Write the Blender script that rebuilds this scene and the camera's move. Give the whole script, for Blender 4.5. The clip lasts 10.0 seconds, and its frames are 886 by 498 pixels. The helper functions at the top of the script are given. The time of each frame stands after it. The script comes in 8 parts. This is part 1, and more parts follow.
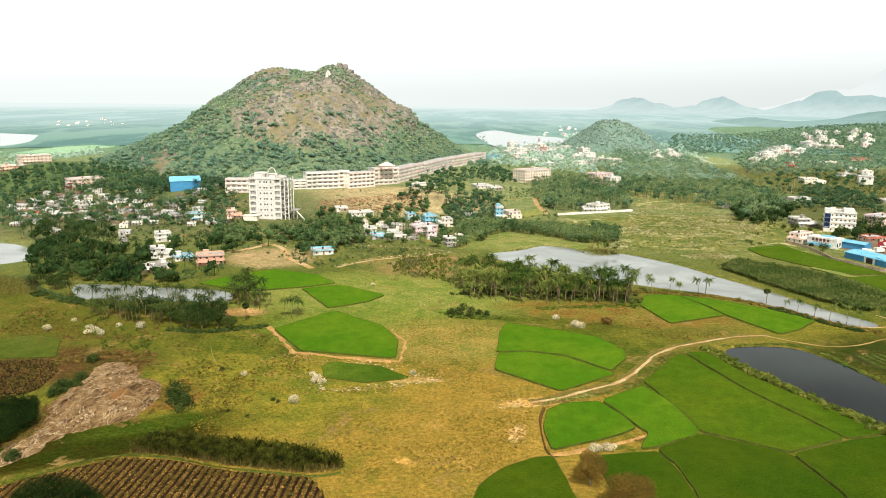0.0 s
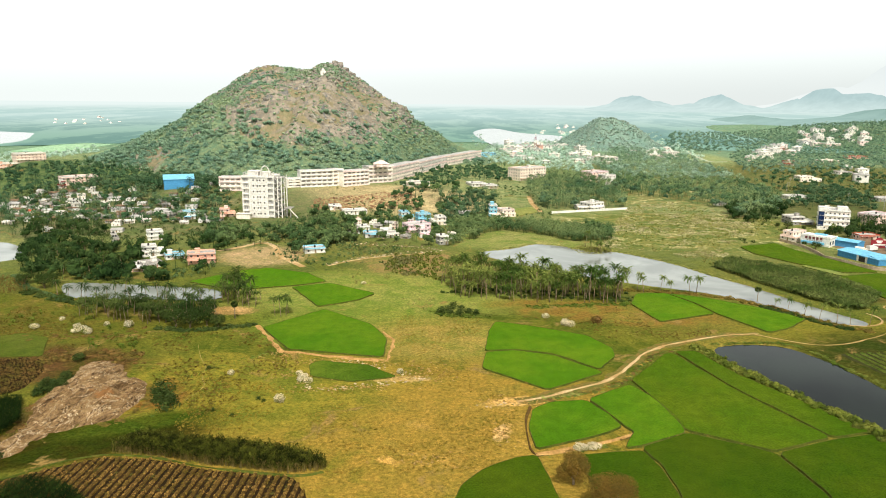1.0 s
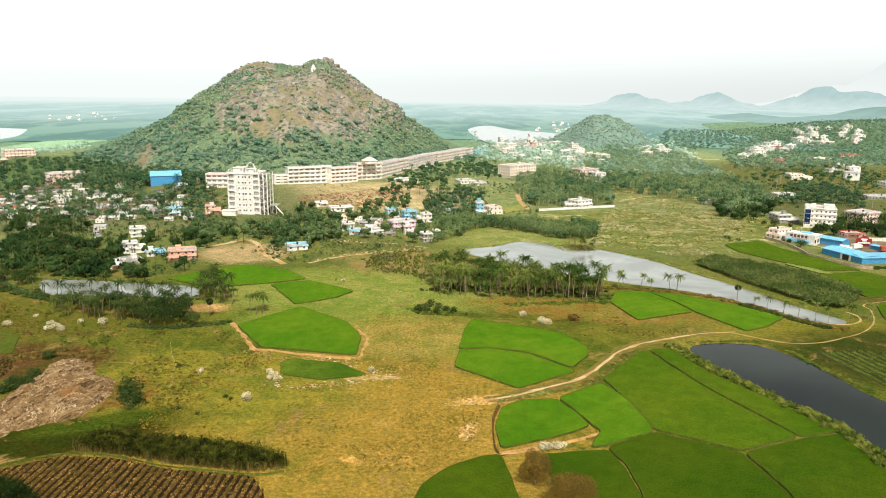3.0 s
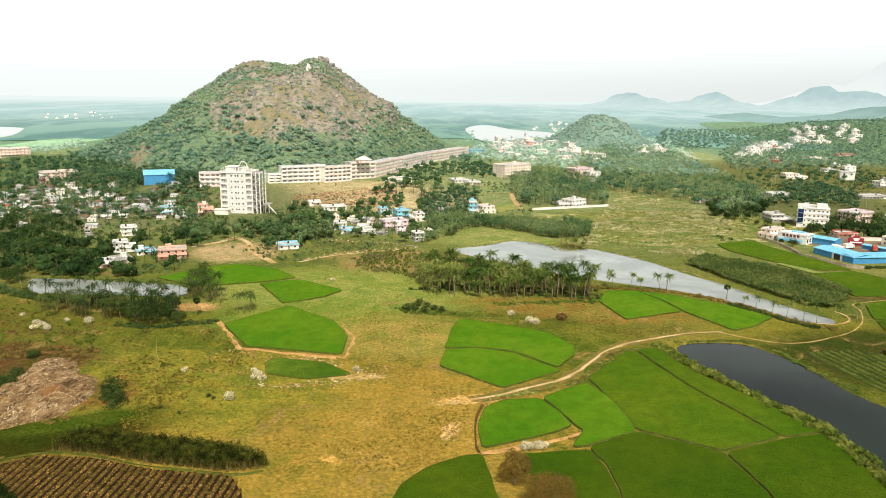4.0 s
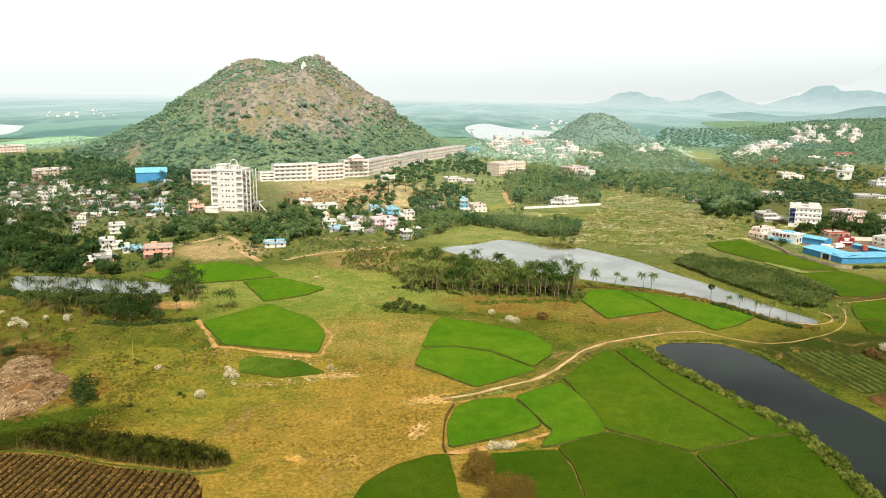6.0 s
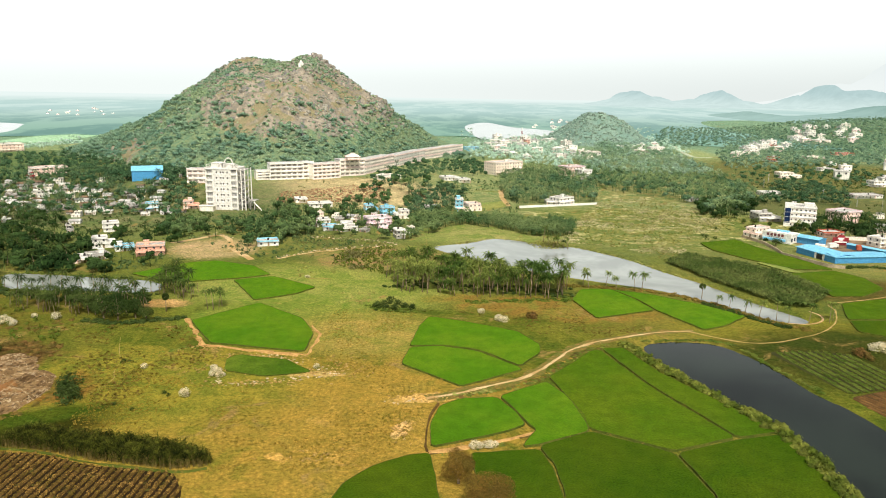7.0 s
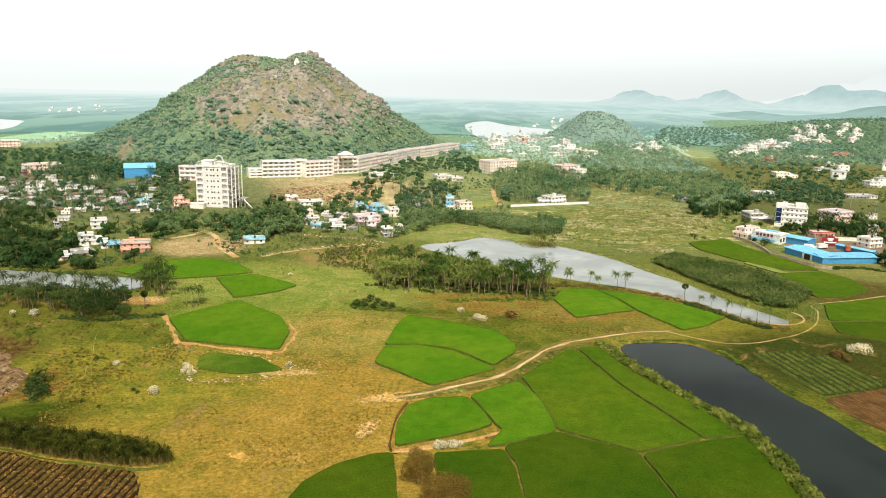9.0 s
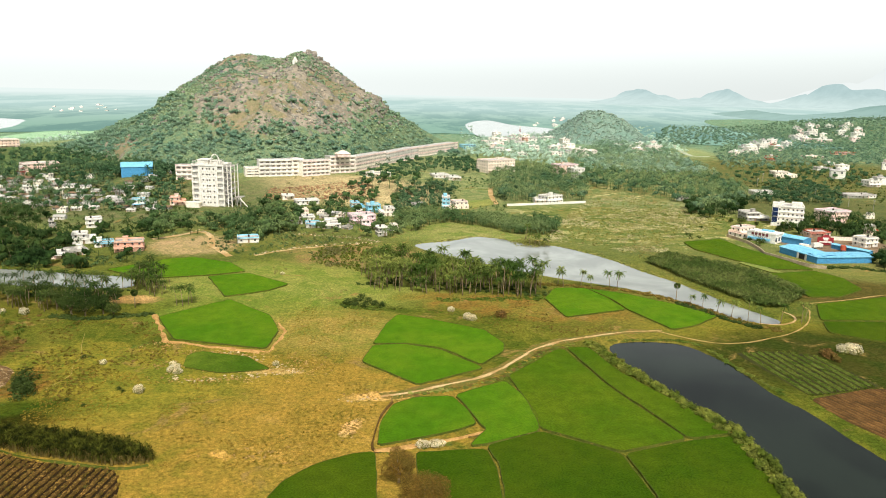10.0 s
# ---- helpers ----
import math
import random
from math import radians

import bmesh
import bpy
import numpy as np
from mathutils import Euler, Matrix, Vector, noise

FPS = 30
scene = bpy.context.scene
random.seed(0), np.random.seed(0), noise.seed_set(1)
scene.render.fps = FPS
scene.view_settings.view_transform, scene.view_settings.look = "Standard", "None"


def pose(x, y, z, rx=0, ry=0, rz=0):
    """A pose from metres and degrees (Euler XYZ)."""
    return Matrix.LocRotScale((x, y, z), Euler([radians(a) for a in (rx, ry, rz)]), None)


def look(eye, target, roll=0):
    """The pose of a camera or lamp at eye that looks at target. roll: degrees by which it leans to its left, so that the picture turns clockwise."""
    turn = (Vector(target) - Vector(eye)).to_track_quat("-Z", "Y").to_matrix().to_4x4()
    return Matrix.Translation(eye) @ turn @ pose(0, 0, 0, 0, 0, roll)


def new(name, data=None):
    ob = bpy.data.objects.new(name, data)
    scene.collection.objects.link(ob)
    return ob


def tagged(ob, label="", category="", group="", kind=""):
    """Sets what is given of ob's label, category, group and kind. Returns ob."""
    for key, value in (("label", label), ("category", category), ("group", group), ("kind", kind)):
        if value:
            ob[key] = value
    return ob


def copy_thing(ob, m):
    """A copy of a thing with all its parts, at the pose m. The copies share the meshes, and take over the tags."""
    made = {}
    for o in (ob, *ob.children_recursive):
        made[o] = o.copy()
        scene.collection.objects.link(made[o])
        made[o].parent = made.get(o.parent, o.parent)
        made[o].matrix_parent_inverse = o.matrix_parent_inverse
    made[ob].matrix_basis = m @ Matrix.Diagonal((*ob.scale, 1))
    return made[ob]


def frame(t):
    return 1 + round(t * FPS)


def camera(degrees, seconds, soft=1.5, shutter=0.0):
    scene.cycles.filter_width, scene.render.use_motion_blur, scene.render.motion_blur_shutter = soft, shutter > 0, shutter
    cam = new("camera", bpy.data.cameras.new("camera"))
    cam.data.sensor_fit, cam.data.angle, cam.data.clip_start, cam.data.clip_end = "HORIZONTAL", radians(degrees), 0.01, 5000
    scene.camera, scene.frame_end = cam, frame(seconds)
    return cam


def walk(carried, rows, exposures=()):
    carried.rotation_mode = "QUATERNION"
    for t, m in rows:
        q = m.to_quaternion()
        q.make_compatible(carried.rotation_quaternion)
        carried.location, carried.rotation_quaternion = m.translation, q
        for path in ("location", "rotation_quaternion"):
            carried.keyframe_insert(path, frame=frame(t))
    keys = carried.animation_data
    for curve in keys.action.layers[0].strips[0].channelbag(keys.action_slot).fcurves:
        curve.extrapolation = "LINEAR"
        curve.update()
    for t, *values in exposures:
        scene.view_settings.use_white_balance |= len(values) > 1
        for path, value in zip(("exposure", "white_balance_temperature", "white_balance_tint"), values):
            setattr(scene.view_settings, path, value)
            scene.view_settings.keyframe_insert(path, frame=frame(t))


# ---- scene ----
cam = camera(61.9, 10.0, soft=1.0)
PATH = [
    (0, (2.274, 1.256, 90.858), (2.267, 3.213, 90.444), 0.5),
    (0.5, (4.133, 1.726, 90.848), (4.127, 3.682, 90.431), 0.5),
    (1, (6.106, 2.162, 90.816), (6.102, 4.118, 90.397), 0.5),
    (1.5, (8.166, 2.609, 90.794), (8.163, 4.564, 90.374), 0.5),
    (2, (10.411, 3.028, 90.777), (10.409, 4.982, 90.355), 0.6),
    (2.5, (12.645, 3.378, 90.736), (12.644, 5.333, 90.311), 0.6),
    (4, (19.506, 4.383, 90.462), (19.508, 6.337, 90.034), 0.7),
    (4.5, (21.784, 4.734, 90.388), (21.781, 6.688, 89.958), 0.7),
    (5, (24.126, 5.03, 90.33), (24.122, 6.983, 89.899), 0.8),
    (5.5, (26.431, 5.301, 90.276), (26.425, 7.254, 89.845), 0.8),
    (7, (33.668, 6.076, 90.166), (33.656, 8.028, 89.732), 0.9),
    (7.5, (36.071, 6.288, 90.14), (36.056, 8.24, 89.704), 1.0),
    (8, (38.558, 6.529, 90.144), (38.541, 8.48, 89.707), 1.0),
    (8.5, (41.002, 6.808, 90.153), (40.982, 8.759, 89.715), 1.0),
    (9, (43.585, 7.059, 90.162), (43.562, 9.01, 89.724), 1.1),
    (9.5, (46.115, 7.313, 90.139), (46.088, 9.264, 89.7), 1.1),
    (10, (48.717, 7.596, 90.113), (48.686, 9.546, 89.673), 1.1),
]
walk(cam, [(t, look(eye, target, lean)) for t, eye, target, lean in PATH])

# ---- world, sun and exposure ----
scene.view_settings.exposure = 0.08
world = bpy.data.worlds.new("hazy_sky")
scene.world = world
world.use_nodes = True
wt = world.node_tree
wt.nodes.clear()
sky = wt.nodes.new("ShaderNodeTexSky")
sky.sky_type, sky.sun_disc = "NISHITA", False
sky.sun_elevation, sky.sun_rotation = radians(52), radians(170)
sky.dust_density, sky.air_density = 6.0, 1.5
dim = wt.nodes.new("ShaderNodeVectorMath")
dim.operation = "SCALE"
dim.inputs["Scale"].default_value = 0.075
veil = wt.nodes.new("ShaderNodeMix")          # thin white overcast in front of the blue
veil.data_type = "RGBA"
veil.inputs[7].default_value = (1.08, 1.15, 1.12, 1)
up = wt.nodes.new("ShaderNodeTexCoord")
split = wt.nodes.new("ShaderNodeSeparateXYZ")
thin = wt.nodes.new("ShaderNodeMapRange")     # the veil is densest towards the horizon
thin.interpolation_type = "SMOOTHSTEP"
for slot, value in (("From Min", 0.22), ("From Max", 0.38), ("To Min", 0.97), ("To Max", 0.12)):
    thin.inputs[slot].default_value = value
back = wt.nodes.new("ShaderNodeBackground")
back.inputs["Strength"].default_value = 1.15
wout = wt.nodes.new("ShaderNodeOutputWorld")
wt.links.new(up.outputs["Generated"], split.inputs[0])
wt.links.new(split.outputs["Z"], thin.inputs["Value"])
wt.links.new(thin.outputs["Result"], veil.inputs[0])
grey = wt.nodes.new("ShaderNodeHueSaturation")
grey.inputs["Saturation"].default_value = 0.35
wt.links.new(sky.outputs["Color"], grey.inputs["Color"])
wt.links.new(grey.outputs[0], dim.inputs[0])
wt.links.new(dim.outputs[0], veil.inputs[6])
low = wt.nodes.new("ShaderNodeMapRange")      # a little greyer in the mist along the horizon and away from the sun
low.interpolation_type = "SMOOTHSTEP"
for slot, value in (("From Min", -0.01), ("From Max", 0.09), ("To Min", 0.72), ("To Max", 1.0)):
    low.inputs[slot].default_value = value
side = wt.nodes.new("ShaderNodeMapRange")
for slot, value in (("From Min", -0.25), ("From Max", 0.55), ("To Min", 1.0), ("To Max", 0.84)):
    side.inputs[slot].default_value = value
both = wt.nodes.new("ShaderNodeMath")
both.operation = "MULTIPLY"
mist = wt.nodes.new("ShaderNodeVectorMath")
mist.operation = "SCALE"
wt.links.new(split.outputs["Z"], low.inputs["Value"])
wt.links.new(split.outputs["X"], side.inputs["Value"])
wt.links.new(low.outputs[0], both.inputs[0])
wt.links.new(side.outputs[0], both.inputs[1])
wt.links.new(veil.outputs[2], mist.inputs[0])
wt.links.new(both.outputs[0], mist.inputs["Scale"])
wt.links.new(mist.outputs[0], back.inputs["Color"])
wt.links.new(back.outputs[0], wout.inputs["Surface"])
sun_data = bpy.data.lights.new("sun", "SUN")
sun_data.energy, sun_data.angle, sun_data.color = 4.6, radians(5), (1.0, 0.95, 0.86)
sun = new("sun", sun_data)
sun.matrix_world = look((60, -330, 430), (0, 0, 0))


# ---- materials ----
def lin(r, g, b, k=1.0):
    """A paint colour from screen values 0 to 255."""
    return tuple(k * ((v / 255) / 12.92 if v < 10.3 else ((v / 255 + 0.055) / 1.055) ** 2.4) for v in (r, g, b))


def node(nt, kind, **values):
    n = nt.nodes.new(kind)
    for key, value in values.items():
        if isinstance(value, (int, float, tuple)):
            n.inputs[key].default_value = value
        else:
            nt.links.new(value, n.inputs[key])
    return n


def mixed(nt, fac, a, b, blend="MIX"):
    n = nt.nodes.new("ShaderNodeMix")
    n.data_type, n.blend_type = "RGBA", blend
    for slot, value in ((0, fac), (6, a), (7, b)):
        if isinstance(value, tuple):
            n.inputs[slot].default_value = (*value, 1) if len(value) == 3 else value
        elif isinstance(value, (int, float)):
            n.inputs[slot].default_value = value
        else:
            nt.links.new(value, n.inputs[slot])
    return n.outputs[2]


def ramp(nt, fac, lo, hi):
    n = nt.nodes.new("ShaderNodeMapRange")
    n.interpolation_type = "SMOOTHSTEP"
    n.inputs["From Min"].default_value, n.inputs["From Max"].default_value = lo, hi
    nt.links.new(fac, n.inputs["Value"])
    return n.outputs["Result"]


def noise_of(nt, where, scale, detail=4.0, rough=0.55, distort=0.0):
    n = node(nt, "ShaderNodeTexNoise", Scale=float(scale), Detail=float(detail), Roughness=rough, Distortion=distort, Vector=where)
    return n.outputs["Fac"]


def material(name):
    m = bpy.data.materials.new(name)
    m.use_nodes = True
    nt = m.node_tree
    return m, nt, nt.nodes["Principled BSDF"], nt.nodes.new("ShaderNodeNewGeometry").outputs["Position"]


def bumped(nt, shader, height, strength, distance):
    b = node(nt, "ShaderNodeBump", Strength=strength, Distance=distance, Height=height)
    nt.links.new(b.outputs[0], shader.inputs["Normal"])


def surface(name, one, two, scale=0.3, fine=3.0, rough=0.9, bump=0.0, spec=0.08, third=None, vary=0.0, island=0.0, metal=0.0):
    """Two colours by a broad noise, a finer mottling, relief, and a spread between objects or leaves."""
    m, nt, sh, pos = material(name)
    broad, small = noise_of(nt, pos, scale, 5), noise_of(nt, pos, fine, 3)
    c = mixed(nt, ramp(nt, broad, 0.36, 0.64), one, two)
    if third:
        c = mixed(nt, ramp(nt, noise_of(nt, pos, scale * 2.7, 4, 0.6, 0.4), 0.56, 0.72), c, third)
    c = mixed(nt, 0.55, c, mixed(nt, ramp(nt, small, 0.3, 0.7), (0.62, 0.62, 0.62), (1.3, 1.3, 1.3)), "MULTIPLY")
    spread = None
    if island:
        spread = nt.nodes["Geometry"].outputs["Random Per Island"] if "Geometry" in nt.nodes else nt.nodes.new("ShaderNodeNewGeometry").outputs["Random Per Island"]
        c = mixed(nt, 1.0, c, mixed(nt, spread, (1 - island,) * 3, (1 + island, 1 + island * 0.9, 1 + island * 0.5)), "MULTIPLY")
    if vary:
        r = nt.nodes.new("ShaderNodeObjectInfo").outputs["Random"]
        c = mixed(nt, 1.0, c, mixed(nt, r, (1 - vary,) * 3, (1 + vary, 1 + vary * 0.8, 1 + vary * 0.6)), "MULTIPLY")
    nt.links.new(c, sh.inputs["Base Color"])
    sh.inputs["Roughness"].default_value, sh.inputs["Specular IOR Level"].default_value, sh.inputs["Metallic"].default_value = rough, spec, metal
    if bump:
        bumped(nt, sh, small, 0.7, bump)
    return m


def leaf(name, one, two, scale=0.05, island=0.35, vary=0.12, through_light=0.3):
    """Foliage: a matt leaf that lets part of the light through."""
    m = surface(name, one, two, scale, 0.5, 0.8, 0, 0.06, None, vary, island)
    nt = m.node_tree
    sh = nt.nodes["Principled BSDF"]
    thin = node(nt, "ShaderNodeBsdfTranslucent", Color=sh.inputs["Base Color"].links[0].from_socket)
    both = nt.nodes.new("ShaderNodeMixShader")
    both.inputs[0].default_value = through_light
    nt.links.new(sh.outputs[0], both.inputs[1])
    nt.links.new(thin.outputs[0], both.inputs[2])
    nt.links.new(both.outputs[0], nt.nodes["Material Output"].inputs["Surface"])
    return m


# land cover of the open ground
def ground_material():
    m, nt, sh, pos = material("grassland")
    broad, mid, small = noise_of(nt, pos, 0.012, 5, 0.6), noise_of(nt, pos, 0.09, 5, 0.65, 0.6), noise_of(nt, pos, 0.9, 4, 0.7)
    tuft = noise_of(nt, pos, 3.2, 3, 0.7)
    c = mixed(nt, ramp(nt, mid, 0.38, 0.62), lin(96, 98, 36), lin(72, 84, 28))
    c = mixed(nt, ramp(nt, broad, 0.45, 0.7), c, lin(120, 110, 50))

    far = nt.nodes.new("ShaderNodeVectorMath")                       # haze painted into the ground: its colour pales and cools further out
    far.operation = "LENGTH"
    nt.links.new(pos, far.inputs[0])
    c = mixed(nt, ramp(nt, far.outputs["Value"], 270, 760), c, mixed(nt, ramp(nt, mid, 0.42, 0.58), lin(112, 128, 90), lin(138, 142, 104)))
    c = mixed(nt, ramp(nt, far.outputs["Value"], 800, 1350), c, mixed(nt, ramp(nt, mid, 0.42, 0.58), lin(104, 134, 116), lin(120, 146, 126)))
    ragged = noise_of(nt, pos, 0.35, 6, 0.75, 1.0)

    def zone(c, centre, radius, one, two, edge=0.25, wobble=0.9, patch=(0.36, 0.64), turn=0.0, rim=None, blend=None):
        d = nt.nodes.new("ShaderNodeMapping")
        d.vector_type = "TEXTURE"
        nt.links.new(pos, d.inputs["Vector"])
        d.inputs["Location"].default_value = (*centre, 0)
        d.inputs["Rotation"].default_value = (0, 0, radians(turn))
        d.inputs["Scale"].default_value = (*radius, 1000)
        length = nt.nodes.new("ShaderNodeVectorMath")
        length.operation = "LENGTH"
        nt.links.new(d.outputs[0], length.inputs[0])
        add = nt.nodes.new("ShaderNodeMath")
        add.operation = "MULTIPLY_ADD"
        nt.links.new(rim or mid, add.inputs[0])
        add.inputs[1].default_value = wobble
        nt.links.new(length.outputs["Value"], add.inputs[2])
        inside = nt.nodes.new("ShaderNodeMath")
        inside.operation = "SUBTRACT"
        inside.inputs[0].default_value = 1.0
        nt.links.new(ramp(nt, add.outputs[0], 1 + wobble / 2 - edge, 1 + wobble / 2 + edge), inside.inputs[1])
        return mixed(nt, inside.outputs[0], c, mixed(nt, blend or ramp(nt, mid, *patch), one, two))

    drawn = nt.nodes.new("ShaderNodeMapping")                        # drifts drawn out across the wind
    drawn.inputs["Scale"].default_value, drawn.inputs["Rotation"].default_value = (0.85, 1.15, 1), (0, 0, radians(14))
    nt.links.new(pos, drawn.inputs[0])
    plumes = noise_of(nt, drawn.outputs[0], 0.075, 7, 0.8, 1.2)

    gold, straw, olive = lin(140, 116, 52), lin(164, 134, 74), lin(106, 104, 38)
    c = zone(c, (-12.3, 189.8), (75, 62), gold, olive, 0.35, 1.0, (0.42, 0.72))          # dry meadow in the middle
    c = zone(c, (-56.2, 216.3), (44, 30), lin(128, 118, 46), lin(100, 104, 38), 0.4, 1.0, (0.40, 0.62))
    c = zone(c, (14.0, 190.5), (26, 34), gold, straw, 0.5, 0.9, (0.5, 0.75))
    c = zone(c, (-20.6, 329.7), (75, 40), lin(108, 121, 54), lin(130, 132, 70), 0.3, 0.8)
    c = zone(c, (-8.8, 225.9), (10, 2.5), straw, lin(172, 146, 96), 0.3, 2.6, (0.4, 0.6), 0, ragged)   # trampled bare strip by the small plot
    c = zone(c, (22.4, 188.9), (2.4, 5), lin(196, 160, 110), gold, 0.2, 2.6, (0.5, 0.7), -20, ragged)
    c = zone(c, (0.4, 172.5), (10, 3), lin(190, 150, 84), gold, 0.2, 3.0, (0.45, 0.6), 0, ragged)
    c = zone(c, (28.4, 209.1), (10, 3), lin(196, 158, 100), gold, 0.3, 2.2, (0.45, 0.7), 12, ragged)
    c = zone(c, (74.0, 301.8), (46, 15), lin(122, 98, 48), lin(116, 110, 50), 0.35, 0.9, (0.42, 0.66), -14)  # rusty fallow
    c = zone(c, (-30.7, 282.8), (36, 28), lin(98, 116, 46), lin(118, 123, 56), 0.3, 0.8)
    c = zone(c, (2.9, 266.6), (30, 24), lin(120, 118, 54), lin(144, 126, 68), 0.4, 0.9)
    c = zone(c, (-160.6, 282.2), (60, 45), lin(86, 92, 34), lin(100, 92, 40), 0.3, 0.9)
    c = zone(c, (-124.0, 236.3), (27, 17), lin(84, 62, 38), lin(76, 70, 32), 0.35, 0.9, (0.40, 0.62))  # scrubby rim of the rock
    c = zone(c, (-80.6, 211.3), (9, 12), lin(126, 92, 46), lin(108, 98, 40), 0.4, 0.9)
    c = zone(c, (-94.7, 177.9), (40, 11), lin(50, 48, 14), lin(46, 54, 13), 0.3, 0.7, (0.4, 0.6), 22)
    c = zone(c, (-78.1, 191.7), (20, 5), lin(52, 70, 18), lin(66, 76, 22), 0.4, 0.8, (0.4, 0.6), 25)
    c = zone(c, (-95.0, 404.2), (24, 24), lin(172, 146, 116), lin(146, 132, 94), 0.3, 1.4, rim=ragged)      # bare earth by the houses
    c = zone(c, (-38.8, 589.2), (75, 46), lin(180, 164, 130), lin(148, 134, 106), 0.25, 0.7)      # dry terrace below the college
    c = zone(c, (-84.0, 299.0), (11, 6), lin(180, 146, 102), lin(150, 120, 76), 0.25, 1.2, rim=ragged)      # dug earth by the pond palms
    c = zone(c, (-3.5, 387.3), (34, 26), lin(140, 114, 82), lin(122, 120, 66), 0.35, 0.9, (0.40, 0.62))
    c = zone(c, (177.3, 495.5), (110, 72), mixed(nt, ramp(nt, mid, 0.40, 0.60), lin(90, 104, 54), lin(122, 122, 72)), lin(186, 176, 136), 0.2, 0.7, blend=ramp(nt, plumes, 0.53, 0.62))   # rough pasture past the lake
    c = zone(c, (198.4, 662.3), (80, 70), mixed(nt, ramp(nt, mid, 0.40, 0.60), lin(98, 114, 70), lin(132, 126, 84)), lin(190, 178, 140), 0.25, 0.8, blend=ramp(nt, plumes, 0.53, 0.62))
    c = zone(c, (52.0, 458.0), (60, 30), lin(108, 122, 62), lin(136, 134, 86), 0.3, 0.8)              # green bank behind the lake
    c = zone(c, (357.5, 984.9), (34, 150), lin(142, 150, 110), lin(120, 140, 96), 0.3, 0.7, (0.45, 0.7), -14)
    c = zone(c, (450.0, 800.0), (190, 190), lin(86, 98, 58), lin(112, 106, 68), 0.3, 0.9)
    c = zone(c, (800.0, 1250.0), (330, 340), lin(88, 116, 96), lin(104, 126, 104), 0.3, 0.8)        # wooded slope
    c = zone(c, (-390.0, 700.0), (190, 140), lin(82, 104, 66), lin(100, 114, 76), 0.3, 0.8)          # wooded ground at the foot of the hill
    c = zone(c, (-244.4, 542.5), (170, 90), lin(112, 110, 82), lin(80, 98, 58), 0.2, 0.8)        # town ground
    c = zone(c, (347.7, 577.1), (95, 62), lin(84, 94, 58), lin(100, 100, 66), 0.3, 0.7)
    c = zone(c, (222.9, 339.0), (40, 22), lin(78, 74, 36), lin(88, 78, 42), 0.3, 0.5)
    c = zone(c, (161.6, 278.5), (36, 16), lin(124, 114, 46), lin(106, 104, 40), 0.35, 0.9)
    c = zone(c, (182.2, 247.8), (50, 32), lin(52, 62, 22), lin(64, 64, 28), 0.35, 0.9)
    soil = noise_of(nt, pos, 0.05, 5, 0.7, 1.0)
    c = mixed(nt, ramp(nt, soil, 0.58, 0.70), c, lin(136, 112, 70))
    c = mixed(nt, 0.75, c, mixed(nt, ramp(nt, small, 0.28, 0.72), (0.44, 0.48, 0.42), (1.5, 1.44, 1.34)), "MULTIPLY")
    c = mixed(nt, 0.8, c, mixed(nt, ramp(nt, noise_of(nt, pos, 0.22, 6, 0.72, 0.8), 0.34, 0.66), (0.76, 0.84, 0.72), (1.2, 1.12, 1.06)), "MULTIPLY")
    c = mixed(nt, 0.75, c, mixed(nt, ramp(nt, tuft, 0.3, 0.7), (0.42, 0.46, 0.42), (1.5, 1.46, 1.36)), "MULTIPLY")
    nt.links.new(c, sh.inputs["Base Color"])
    sh.inputs["Roughness"].default_value, sh.inputs["Specular IOR Level"].default_value = 0.95, 0.02
    bumped(nt, sh, small, 0.8, 0.35)
    return m


def crop_material(name, one, two, row=0.0, turn=0.0):
    """Standing rice: broad drift of colour, fine blades, faint planting lines."""
    m, nt, sh, pos = material(name)
    drift, tone, blades = noise_of(nt, pos, 0.035, 4, 0.6), noise_of(nt, pos, 0.25, 4, 0.6), noise_of(nt, pos, 2.2, 5, 0.8)
    c = mixed(nt, ramp(nt, drift, 0.36, 0.66), one, two)
    c = mixed(nt, 0.6, c, mixed(nt, ramp(nt, tone, 0.3, 0.7), (0.78, 0.8, 0.78), (1.18, 1.14, 1.1)), "MULTIPLY")
    c = mixed(nt, 0.7, c, mixed(nt, ramp(nt, blades, 0.3, 0.7), (0.36, 0.42, 0.36), (1.56, 1.5, 1.4)), "MULTIPLY")
    r = nt.nodes.new("ShaderNodeObjectInfo").outputs["Random"]
    c = mixed(nt, 1.0, c, mixed(nt, r, (0.9, 0.92, 0.9), (1.08, 1.05, 1.0)), "MULTIPLY")
    nt.links.new(c, sh.inputs["Base Color"])
    sh.inputs["Roughness"].default_value, sh.inputs["Specular IOR Level"].default_value = 0.9, 0.02
    bumped(nt, sh, blades, 0.9, 0.45)
    return m


def water_material(name, colour, rough):
    m, nt, sh, pos = material(name)
    ripple, drift = noise_of(nt, pos, 0.5, 3), noise_of(nt, pos, 0.025, 4, 0.6, 0.5)
    # lighter drifts in the base colour imitate mottled reflections
    nt.links.new(mixed(nt, ramp(nt, drift, 0.35, 0.65), colour, tuple(v * 3.0 for v in colour) if colour[0] < 0.05 else tuple(v * 1.5 for v in colour)), sh.inputs["Base Color"])
    sh.inputs["Roughness"].default_value, sh.inputs["IOR"].default_value = rough, 1.333
    bumped(nt, sh, ripple, 0.05, 0.08)
    return m


